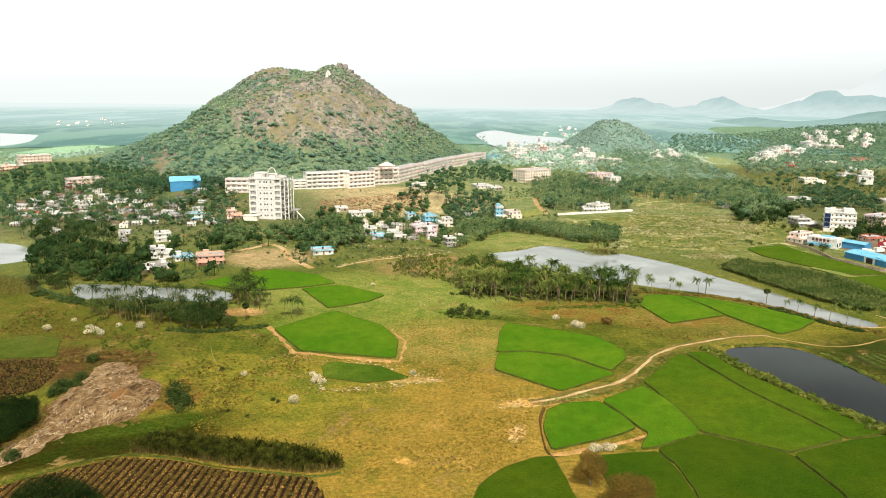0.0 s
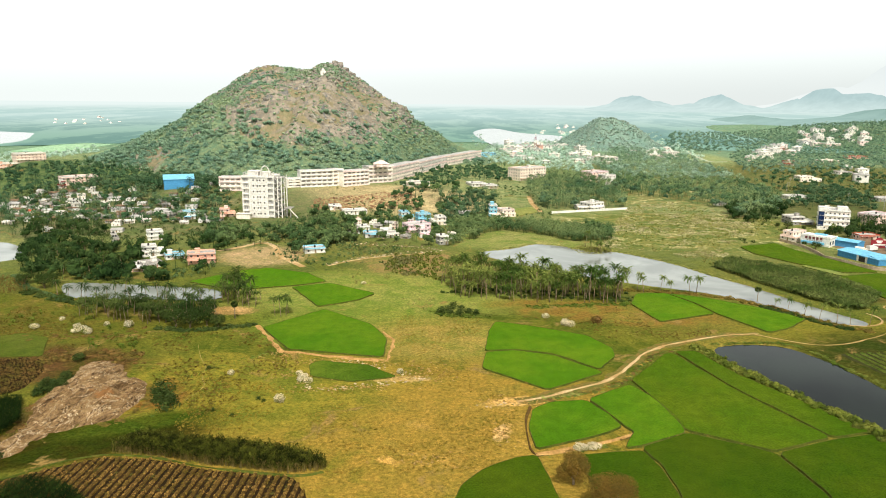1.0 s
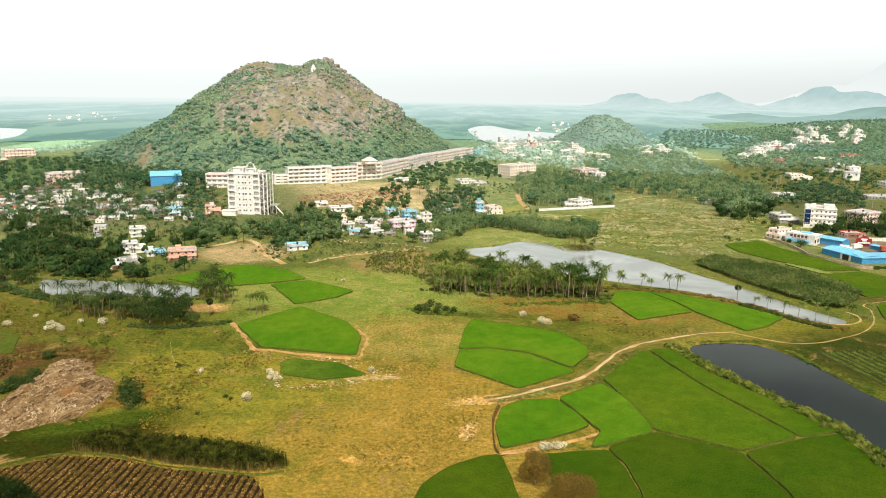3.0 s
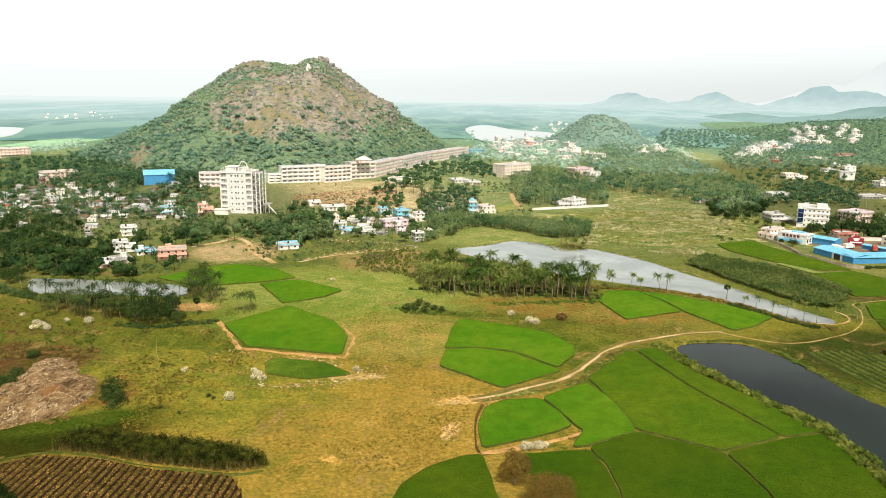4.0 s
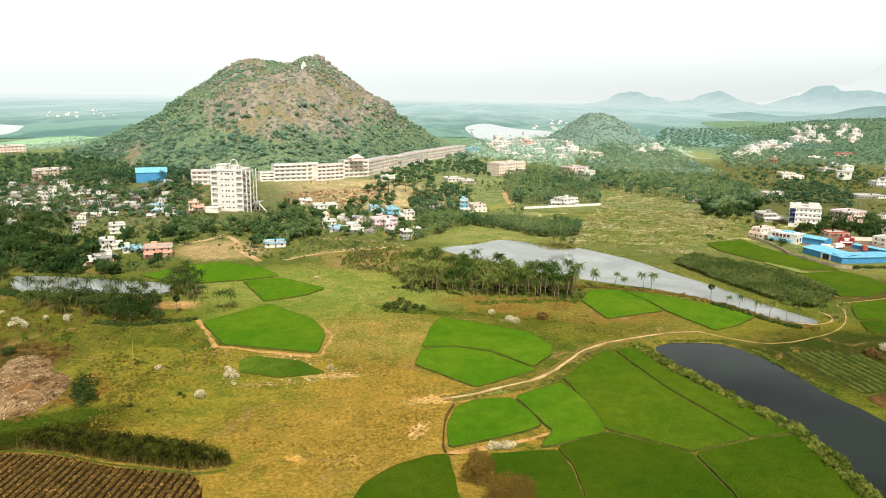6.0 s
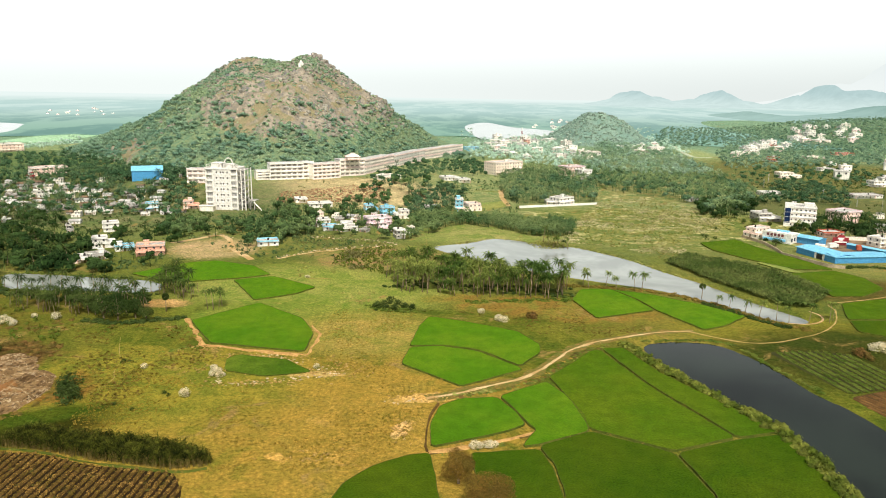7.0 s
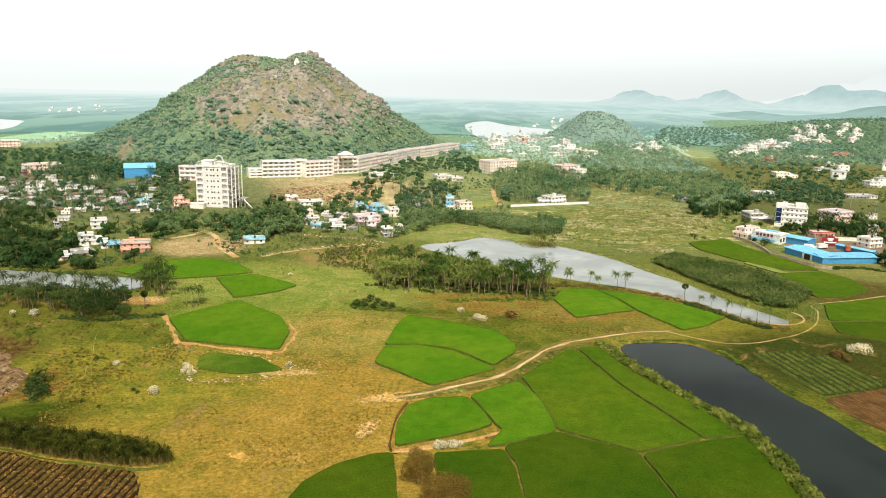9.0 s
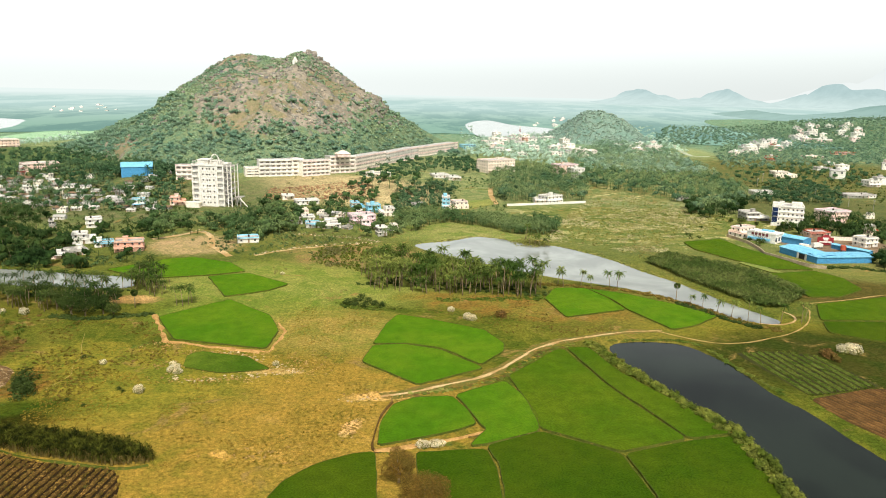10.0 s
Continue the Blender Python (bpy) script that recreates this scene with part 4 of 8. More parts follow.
# ---- rock outcrop ----
def rock_material():
    m, nt, sh, pos = material("sheet_rock")
    bands = nt.nodes.new("ShaderNodeMapping")                        # the rock lies in slanting layers
    bands.vector_type = "TEXTURE"
    bands.inputs["Rotation"].default_value, bands.inputs["Scale"].default_value = (0, 0, ROCK_WAY), (3.2, 0.75, 1)
    nt.links.new(pos, bands.inputs[0])
    mid, small = noise_of(nt, pos, 0.16, 6, 0.7, 1.2), noise_of(nt, pos, 0.8, 6, 0.75, 0.5)
    layer, thin = noise_of(nt, bands.outputs[0], 0.4, 7, 0.78, 0.9), noise_of(nt, bands.outputs[0], 0.85, 6, 0.75, 0.6)
    c = mixed(nt, ramp(nt, mid, 0.36, 0.62), lin(146, 120, 84), lin(116, 92, 60))
    c = mixed(nt, ramp(nt, layer, 0.48, 0.60), c, lin(84, 64, 40))
    c = mixed(nt, ramp(nt, small, 0.56, 0.68), c, lin(58, 44, 30))
    c = mixed(nt, ramp(nt, thin, 0.56, 0.64), c, lin(48, 37, 25))
    c = mixed(nt, ramp(nt, noise_of(nt, bands.outputs[0], 0.3, 6, 0.7, 2.0), 0.60, 0.66), c, lin(190, 162, 120))
    c = mixed(nt, ramp(nt, noise_of(nt, pos, 0.07, 5, 0.65), 0.62, 0.74), c, lin(132, 92, 52))
    vein = noise_of(nt, pos, 0.1, 6, 0.7, 1.8)
    c = mixed(nt, ramp(nt, vein, 0.495, 0.505), c, mixed(nt, ramp(nt, vein, 0.505, 0.515), lin(206, 186, 152), c))
    nt.links.new(c, sh.inputs["Base Color"])
    sh.inputs["Roughness"].default_value, sh.inputs["Specular IOR Level"].default_value = 0.9, 0.05
    bumped(nt, sh, small, 1.0, 0.4)
    return m


ROCK_TAIL, ROCK_HEAD = (-104.6, 168.7), (-90.5, 219.9)
ROCK_WAY = math.atan2(ROCK_HEAD[1] - ROCK_TAIL[1], ROCK_HEAD[0] - ROCK_TAIL[0])


def rock_outcrop():
    xs, ys = [p[0] for p in ROCK_RIM], [p[1] for p in ROCK_RIM]
    ca, sa = math.cos(ROCK_WAY), math.sin(ROCK_WAY)

    def lift(x, y):
        d = edge_distance(ROCK_RIM, x, y)
        signed = np.where(inside(ROCK_RIM, x, y), d, -d) + 1.8 * drift(x, y, 5, 4, 4)
        u, w = x * ca + y * sa, -x * sa + y * ca
        ledge = np.abs(drift(u * 0.35, w * 1.5, 5, 4, 12))
        h = 2.2 * ease(0, 12, signed) + ease(0, 3, signed) * (2.6 * ledge + 0.4 * drift(x, y, 2.2, 4, 6))
        steps = np.floor(h * 1.9 + 0.8 * drift(x, y, 4, 3, 31)) / 1.9
        return -0.8 + 0.9 * ease(-0.5, 1.0, signed) + 0.35 * h + 0.65 * steps
    put("rock_outcrop", sheet("rock_outcrop", np.arange(min(xs) - 4, max(xs) + 4, 0.4), np.arange(min(ys) - 4, max(ys) + 4, 0.4), lift, False), rock_material(),
        label="bare tan-brown sheet of weathered rock with pale streaks", category="rock")


rock_outcrop()


# ---- vegetation ----
def frond(length, rise, droop, heading, stations, width, rng):
    """Leaflets of one palm frond as triangles; the rib arches up and then hangs."""
    def rib(t):
        r = length * (t - 0.22 * droop * t * t)
        z = length * (rise * t - droop * t * t)
        return Vector((r * math.cos(heading), r * math.sin(heading), z))
    side = Vector((-math.sin(heading), math.cos(heading), 0))
    v, f = [], []
    for k in range(stations):
        t = 0.14 + 0.86 * (k + 0.5) / stations
        a, b = rib(t - 0.62 / stations), rib(min(1.0, t + 0.62 / stations))
        reach = width * math.sin(math.pi * min(1, 0.18 + 0.8 * t)) ** 0.7 * rng.uniform(0.8, 1.15)
        for s in (-1, 1):
            tip = rib(min(1.05, t + 0.12)) + s * side * reach * 0.8 - Vector((0, 0, reach * rng.uniform(0.2, 0.55)))
            n = len(v)
            v += [a, b, tip]
            f.append((n, n + 1, n + 2) if s < 0 else (n, n + 2, n + 1))
    return v, f


def palm_crown(seed, fronds, length, stations, width=0.9):
    rng, v, f = random.Random(seed), [], []
    for k in range(fronds):
        age = k / fronds
        fv, ff = frond(length * rng.uniform(0.8, 1.15), 0.92 - 0.95 * age, 0.46 + 0.36 * age, 2.4 * k + rng.uniform(-0.3, 0.3), stations, width, rng)
        n = len(v)
        v += fv
        f += [tuple(i + n for i in t) for t in ff]
    return v, f


def palm(seed, height, fronds=27, length=3.6, stations=11, lean=1.6):
    rng = random.Random(seed)
    a = rng.uniform(0, 6.28)
    top = Vector((lean * math.cos(a), lean * math.sin(a), height))
    trunk = Solid().tube([(0, 0, -0.3), (top.x * 0.1, top.y * 0.1, height * 0.3), (top.x * 0.45, top.y * 0.45, height * 0.68), top], [0.24, 0.17, 0.14, 0.12], 6)
    v, f = palm_crown(seed, fronds, length, stations, 0.64)
    return trunk.mesh("trunk", True), mesh_of("crown", [p + top for p in v], f)


def leaf_cloud(seed, lobes, count, size):
    """Small leaf sprays over the outside of a few lobes: (centre, radii) each."""
    rng, v, f = random.Random(seed), [], []
    total = sum(r[0] * r[2] for _, r in lobes)
    for c, r in lobes:
        for _ in range(max(3, round(count * r[0] * r[2] / total))):
            d = Vector((rng.gauss(0, 1), rng.gauss(0, 1), rng.gauss(0.25, 1))).normalized()
            p = Vector(c) + Vector((d.x * r[0], d.y * r[1], d.z * r[2])) * rng.uniform(0.72, 1.08)
            n = (d + Vector((rng.uniform(-1, 1), rng.uniform(-1, 1), rng.uniform(-0.4, 1.2))) * 0.7).normalized()
            a = n.orthogonal().normalized()
            a = (a * math.cos(k := rng.uniform(0, 6.28)) + n.cross(a) * math.sin(k)) * size * rng.uniform(0.6, 1.3)
            b = n.cross(a) * rng.uniform(0.45, 0.9)
            i = len(v)
            v += [p - a, p - b * 0.8 + n * 0.1 * size, p + a, p + b]
            f.append((i, i + 1, i + 2, i + 3))
    return v, f


def crown_lobes(rng, radius, height, base, count):
    out = [((0, 0, base + height * 0.55), (radius * 0.75, radius * 0.75, height * 0.5))]
    for k in range(count):
        a, q = 6.28 * k / count + rng.uniform(-0.4, 0.4), radius * rng.uniform(0.45, 0.62)
        s = rng.uniform(0.38, 0.58)
        out.append(((q * math.cos(a), q * math.sin(a), base + height * rng.uniform(0.25, 0.75)), (radius * s, radius * s, height * s * 0.7)))
    return out


def broadleaf(seed, radius, height, bare, count, size, limbs=5):
    rng = random.Random(seed)
    lobes = crown_lobes(rng, radius, height - bare, bare, 6)
    trunk = Solid().tube([(0, 0, -0.3), (0.1, 0.05, bare * 0.6), (0.15, 0.1, bare + 0.25 * (height - bare))], [0.05 * height, 0.035 * height, 0.02 * height], 7)
    for c, _ in lobes[1:limbs + 1]:
        trunk.tube([(0.1, 0.05, bare * 0.7), (c[0] * 0.5, c[1] * 0.5, bare + (c[2] - bare) * 0.6), c], [0.025 * height, 0.016 * height, 0.008 * height], 5)
    v, f = leaf_cloud(seed, lobes, count, size)
    return trunk.mesh("trunk", True), mesh_of("crown", v, f)


def plant(name, trunk, crown, crown_mat, label, category="tree", group="", trunk_mat=None, sink=0.0):
    ob = root(name, label, category, group)
    if trunk:
        put("trunk", trunk, trunk_mat or BARK, ob)
    put("crown", crown, crown_mat, ob)
    ob.matrix_basis = pose(0, -400, -200)
    return ob


def scatter(poly, gap, seed, jitter=0.42):
    """Loosely spaced places within an outline."""
    rng = random.Random(seed)
    xs, ys, out, row = [p[0] for p in poly], [p[1] for p in poly], [], 0
    y = min(ys)
    while y < max(ys):
        x = min(xs) + (gap / 2 if row % 2 else 0)
        while x < max(xs):
            out.append((x + rng.uniform(-jitter, jitter) * gap, y + rng.uniform(-jitter, jitter) * gap))
            x += gap
        y, row = y + gap * 0.87, row + 1
    if not out:
        return []
    a = np.array(out)
    return [tuple(p) for p in a[inside(poly, a[:, 0], a[:, 1])]]


def spread(name, kinds, places, mat, label, category, seed, size=(0.8, 1.2), sink=0.0, height=None, squash=(0.9, 1.1)):
    """Many plants too many to count, merged into one mesh; kinds: (verts, faces) with faces all of one size."""
    rng, allv, allf, base = np.random.default_rng(seed), [], [], 0
    if not places:
        return None
    xy = np.array(places, float)
    z = (height or land)(xy[:, 0], xy[:, 1]) - sink
    pick = rng.integers(0, len(kinds), len(xy))
    for k, (v, f) in enumerate(kinds):
        sel = np.nonzero(pick == k)[0]
        if not len(sel):
            continue
        v, f = np.array([tuple(p) for p in v]), np.array(f)
        a, s = rng.uniform(0, 6.283, len(sel)), rng.uniform(*size, len(sel))
        h = s * rng.uniform(*squash, len(sel))
        ca, sa = np.cos(a)[:, None], np.sin(a)[:, None]
        x = (v[:, 0] * ca - v[:, 1] * sa) * s[:, None] + xy[sel, 0][:, None]
        y = (v[:, 0] * sa + v[:, 1] * ca) * s[:, None] + xy[sel, 1][:, None]
        zz = v[:, 2][None] * h[:, None] + z[sel][:, None]
        allv.append(np.stack([x, y, zz], 2).reshape(-1, 3))
        allf.append((f[None] + (np.arange(len(sel)) * len(v))[:, None, None] + base).reshape(-1, f.shape[1]))
        base += len(sel) * len(v)
    return put(name, bulk_mesh(name, np.concatenate(allv), np.concatenate(allf)), mat, label=label, category=category, kind="stuff")


def low_palm(seed, height, fronds=14, stations=4):
    """A palm for far groves: crown and a three-sided stem, all triangles."""
    v, f = palm_crown(seed, fronds, 3.4, stations, 0.7)
    v = [p + Vector((0, 0, height)) for p in v]
    n = len(v)
    ring = [(0.22 * math.cos(a), 0.22 * math.sin(a)) for a in (0, 2.1, 4.2)]
    v += [Vector((x, y, -0.5)) for x, y in ring] + [Vector((x * 0.5, y * 0.5, height)) for x, y in ring]
    for k in range(3):
        j = (k + 1) % 3
        f += [(n + k, n + j, n + 3 + j), (n + k, n + 3 + j, n + 3 + k)]
    return v, f


ICO = [(0.0, 0.0, -1.0), (0.724, -0.526, -0.447), (-0.276, -0.851, -0.447), (-0.894, 0.0, -0.447), (-0.276, 0.851, -0.447), (0.724, 0.526, -0.447),
       (0.276, -0.851, 0.447), (-0.724, -0.526, 0.447), (-0.724, 0.526, 0.447), (0.276, 0.851, 0.447), (0.894, 0.0, 0.447), (0.0, 0.0, 1.0)]
ICO_FACES = [(1, 5, 10), (2, 1, 6), (3, 2, 7), (4, 3, 8), (5, 4, 9), (1, 10, 6), (2, 6, 7), (3, 7, 8), (4, 8, 9), (5, 9, 10), (6, 10, 11), (7, 6, 11), (8, 7, 11), (9, 8, 11), (10, 9, 11)]


def clump(rng, lobes, flakes, size):
    """Foliage far off, all triangles: a ragged leafy mass for each lobe, and loose sprays standing out of it."""
    v, f = [], []
    for c, r in lobes:
        n, turn = len(v), rng.uniform(0, 6.28)
        ct, st = math.cos(turn), math.sin(turn)
        for x, y, z in ICO:
            k = rng.uniform(0.5, 0.92)
            v.append(Vector((c[0] + (x * ct - y * st) * r[0] * k, c[1] + (x * st + y * ct) * r[1] * k, c[2] + z * r[2] * k)))
        f += [(a + n, b + n, d + n) for a, b, d in ICO_FACES]
    lv, lf = leaf_cloud(rng.randrange(9999), lobes, flakes, size)
    n = len(v)
    v += lv
    for a, b, c, d in lf:
        f += [(a + n, b + n, c + n), (a + n, c + n, d + n)]
    return v, f


def low_tree(seed, radius, height, bare, flakes, size, lobes=5):
    rng = random.Random(seed)
    v, f = clump(rng, crown_lobes(rng, radius, height - bare, bare, lobes), flakes, size)
    n = len(v)
    ring = [(0.3 * math.cos(a), 0.3 * math.sin(a)) for a in (0, 2.1, 4.2)]
    v += [Vector((x, y, -0.5)) for x, y in ring] + [Vector((x * 0.6, y * 0.6, bare + 1.5)) for x, y in ring]
    for k in range(3):
        j = (k + 1) % 3
        f += [(n + k, n + j, n + 3 + j), (n + k, n + 3 + j, n + 3 + k)]
    return v, f


def low_bush(seed, radius, height, count, size):
    rng = random.Random(seed)
    return leaf_cloud(seed, [((0, 0, height * 0.35), (radius, radius, height * 0.65))] + [((rng.uniform(-0.6, 0.6) * radius, rng.uniform(-0.6, 0.6) * radius, height * 0.5), (radius * 0.5, radius * 0.5, height * 0.5)) for _ in range(3)], count, size)


def hill_bush(seed, radius, height, flakes, size):
    rng = random.Random(seed)
    return clump(rng, [((0, 0, height * 0.4), (radius, radius, height * 0.6)), ((rng.uniform(-0.6, 0.6) * radius, rng.uniform(-0.6, 0.6) * radius, height * 0.55), (radius * 0.55, radius * 0.55, height * 0.5))], flakes, size)


# ---- buildings ----
def wall_paint(name, colour, grime=0.82):
    return surface(name, colour, tuple(v * grime for v in colour), 0.15, 1.2, 0.85, 0.01, 0.3, None, 0.06)


WHITE = wall_paint("white_limewash", lin(230, 227, 217))
CREAM = wall_paint("cream_paint", lin(240, 230, 212))
PEACH = wall_paint("peach_paint", lin(238, 212, 196))
PINK = wall_paint("pink_paint", lin(226, 176, 152))
LILAC = wall_paint("pale_pink_paint", lin(232, 202, 206))
ROSE = wall_paint("pale_rose_paint", lin(242, 218, 210))
IVORY = wall_paint("ivory_paint", lin(244, 236, 222))
CYAN = wall_paint("sky_blue_paint", lin(142, 202, 222))
BLUE = wall_paint("blue_sheet_metal", lin(70, 138, 182), 0.9)
BLUE_ROOF = wall_paint("light_blue_roof_sheet", lin(118, 182, 210), 0.9)
RED = wall_paint("red_paint", lin(140, 42, 48))
SIGN = wall_paint("faded_red_sign", lin(112, 66, 64))
TILE = surface("terracotta_tiles", lin(176, 92, 66), lin(150, 76, 56), 0.3, 2.5, bump=0.05)
THATCH = surface("weathered_brown_roof", lin(128, 104, 82), lin(104, 88, 70), 0.3, 2.5, bump=0.05)
GREY = surface("bare_concrete", lin(176, 172, 164), lin(146, 142, 134), 0.2, 2.0, bump=0.02)
SHEET = surface("grey_asbestos_sheet", lin(188, 186, 180), lin(160, 156, 150), 0.3, 3.0, bump=0.03)
GLASS = surface("dark_window_glass", (0.03, 0.035, 0.04), (0.05, 0.055, 0.06), 0.3, 1.0, 0.12, 0, 0.5)
BLUE_GLASS = surface("blue_curtain_glass", lin(22, 36, 66), lin(30, 48, 84), 0.2, 1.0, 0.1, 0, 0.5)
# near-black for tanks, tyres and some panes; stands in for shade in doorways
DARK = surface("dark_interior", (0.03, 0.028, 0.025), (0.05, 0.045, 0.04), 0.3, 1.0, 0.9)
STONE = surface("stone_blocks", lin(176, 160, 134), lin(148, 132, 108), 0.3, 1.5, bump=0.1)
TOWER = wall_paint("weathered_white_cement", lin(222, 218, 208), 0.9)
TOWER_GREY = wall_paint("grey_cement_render", lin(190, 186, 178), 0.9)
# pale grey panes in place of dark glass
TOWER_PANE = surface("pale_shuttered_window", lin(140, 142, 140), lin(166, 166, 162), 0.3, 1.0, 0.4, 0, 0.3, vary=0.25)
# panes lightened from dark glass to imitate haze over the college
COLLEGE_PANE = surface("dusty_corridor_window", lin(132, 122, 114), lin(150, 140, 130), 0.3, 1.0, 0.5, 0, 0.3)
BUILT = []
SHARED = {}


def shared(key, make):
    if key not in SHARED:
        SHARED[key] = make()
    return SHARED[key]


def window_mesh(w, h):
    return shared(("pane", w, h), lambda: Solid().box(-w / 2, -0.05, 0, w / 2, 0.05, h).mesh("pane"))


def ledge_mesh(w):
    return shared(("ledge", w), lambda: Solid().box(-w / 2, -0.45, 0, w / 2, 0.05, 0.1).mesh("sunshade"))


def add_window(parent, x, y, z, turn, w=1.0, h=1.1, ledge=None, pane=None):
    ob = put("window", window_mesh(w, h), pane or GLASS, parent, at=pose(x, y, z, 0, 0, turn))
    if ledge:
        put("sunshade", ledge_mesh(w + 0.4), ledge, ob, at=pose(0, 0, h + 0.05))


def rails(x0, y0, x1, y1, z0, z1, t=0.2):
    """A low wall round a flat roof."""
    return Solid().box(x0, y0, z0, x1, y0 + t, z1).box(x0, y1 - t, z0, x1, y1, z1).box(x0, y0 + t, z0, x0 + t, y1 - t, z1).box(x1 - t, y0 + t, z0, x1, y1 - t, z1)


def flat_house(label, w, d, storeys, wall, trim, seed, name="house", group="houses of the town", floor=2.8, gap=3.6, ledges=True, setback=None):
    """A flat-roofed house: walls, overhanging slabs, roof terrace or stepped upper floor, veranda, windows, door, stair head and tank."""
    rng = random.Random(seed)
    ob = root(name, label, "house", group)
    if setback is None:
        setback = storeys == 2 and seed % 2 == 0
    flip = -1 if seed % 4 < 2 else 1
    h = storeys * floor
    for s in range(storeys):
        z, last = s * floor, s == storeys - 1
        x0, x1, y0 = -w / 2, w / 2, -d / 2
        if setback and last:
            x0, x1, y0 = (-w / 2, w * 0.14, -d / 2 + 0.15 * d) if flip < 0 else (-w * 0.14, w / 2, -d / 2 + 0.15 * d)
        elif s % 2 and seed % 3 == 0:
            y0 += 0.9
        put("wall", Solid().box(x0, y0, -3.0 if s == 0 else z, x1, d / 2, z + floor - 0.16).mesh("wall"), wall, ob)
        lip = 0.45 if last or seed % 2 else 0.25
        slab = put("roof" if last else "floor_slab", Solid().box(x0 - lip, y0 - lip - 0.2, z + floor - 0.16, x1 + lip, d / 2 + 0.2, z + floor).mesh("slab"), (SHEET if seed % 3 else GREY) if last else trim, ob, "flat grey roof slab" if last else "")
        if last or setback:
            put("parapet", rails(x0, y0, x1, d / 2, z + floor, z + floor + (0.7 if last else 0.85)).mesh("parapet"), trim, slab)
        if last:
            sx, sy = (x0 + x1) / 2 + rng.uniform(-0.25, 0.25) * (x1 - x0), rng.uniform(0.0, 0.2) * d
            if seed % 3 == 0 or (storeys > 2 and seed % 2):
                put("stair_head", Solid().box(sx - 1.2, sy - 1.2, h, sx + 1.2, sy + 1.2, h + 2.1).box(sx - 1.5, sy - 1.5, h + 2.1, sx + 1.5, sy + 1.5, h + 2.22).mesh("stair_head"), wall, slab)
            else:
                put("water_tank", Solid().tube([(sx, sy, h), (sx, sy, h + 1.1), (sx, sy, h + 1.3)], [0.55, 0.55, 0.25], 10).mesh("water_tank"), DARK, slab, "black plastic water tank")
        n = max(2, round((x1 - x0) / gap))
        for k in range(n):
            x = x0 + (x1 - x0) * (k + 0.5) / n + rng.uniform(-0.2, 0.2)
            if s == 0 and k == n // 2:
                put("door", shared("door", lambda: Solid().box(-0.5, -0.06, 0, 0.5, 0.06, 2.1).mesh("door")), BARK, ob, at=pose(x, y0, 0.05))
            else:
                add_window(ob, x, y0, z + 1.0, 0, ledge=trim if ledges else None)
        for k in range(max(1, round((d / 2 - y0) / gap))):
            y = y0 + (d / 2 - y0) * (k + 0.5) / max(1, round((d / 2 - y0) / gap))
            add_window(ob, x1, y, z + 1.0, 90)
            add_window(ob, x0, y, z + 1.0, -90)
    if seed % 3 != 1:
        reach, edge = 1.9, w * 0.2 * flip
        a, b = min(edge, -w / 2 * flip), max(edge, -w / 2 * flip)
        porch = put("veranda_roof", Solid().box(a, -d / 2 - reach, floor - 0.45, b, -d / 2, floor - 0.3).mesh("veranda_roof"), trim, ob)
        for x in (a + 0.3, b - 0.3):
            put("post", shared("house_post", lambda: Solid().box(-0.14, -0.14, -1.5, 0.14, 0.14, 2.35).mesh("post")), trim, porch, at=pose(x, -d / 2 - reach + 0.25, 0))
    return ob


def pitched_house(label, w, d, wall, roof, seed, name="house", group="houses of the town", eave=2.8, rise=1.6):
    ob = root(name, label, "house", group)
    put("wall", Solid().box(-w / 2, -d / 2, -3.0, w / 2, d / 2, eave).mesh("wall"), wall, ob)
    x, y = w / 2 + 0.5, d / 2 + 0.6
    s = Solid().add([(-x, -y, eave - 0.15), (x, -y, eave - 0.15), (x, y, eave - 0.15), (-x, y, eave - 0.15), (-x, 0, eave + rise), (x, 0, eave + rise), (-x, -y, eave - 0.03), (x, -y, eave - 0.03), (x, y, eave - 0.03), (-x, y, eave - 0.03)],
                    [(0, 3, 2, 1), (6, 7, 5, 4), (8, 9, 4, 5), (0, 1, 7, 6), (2, 3, 9, 8), (1, 2, 8, 5, 7), (3, 0, 6, 4, 9)])
    put("roof", s.mesh("roof"), roof, ob)
    for k in (-1, 1):
        add_window(ob, k * w * 0.28, -d / 2, 0.9, 0)
    put("door", shared("door", lambda: Solid().box(-0.5, -0.06, 0, 0.5, 0.06, 2.1).mesh("door")), BARK, ob, at=pose(0, -d / 2, 0.05))
    add_window(ob, w / 2, 0, 0.9, 90)
    return ob


def place(ob, x, y, turn=0.0, r=8.0, z=None):
    ob.matrix_basis = pose(x, y, ground_z(x, y) if z is None else z, 0, 0, turn) @ Matrix.Diagonal((*ob.scale, 1))
    BUILT.append((x, y, r))
    return ob


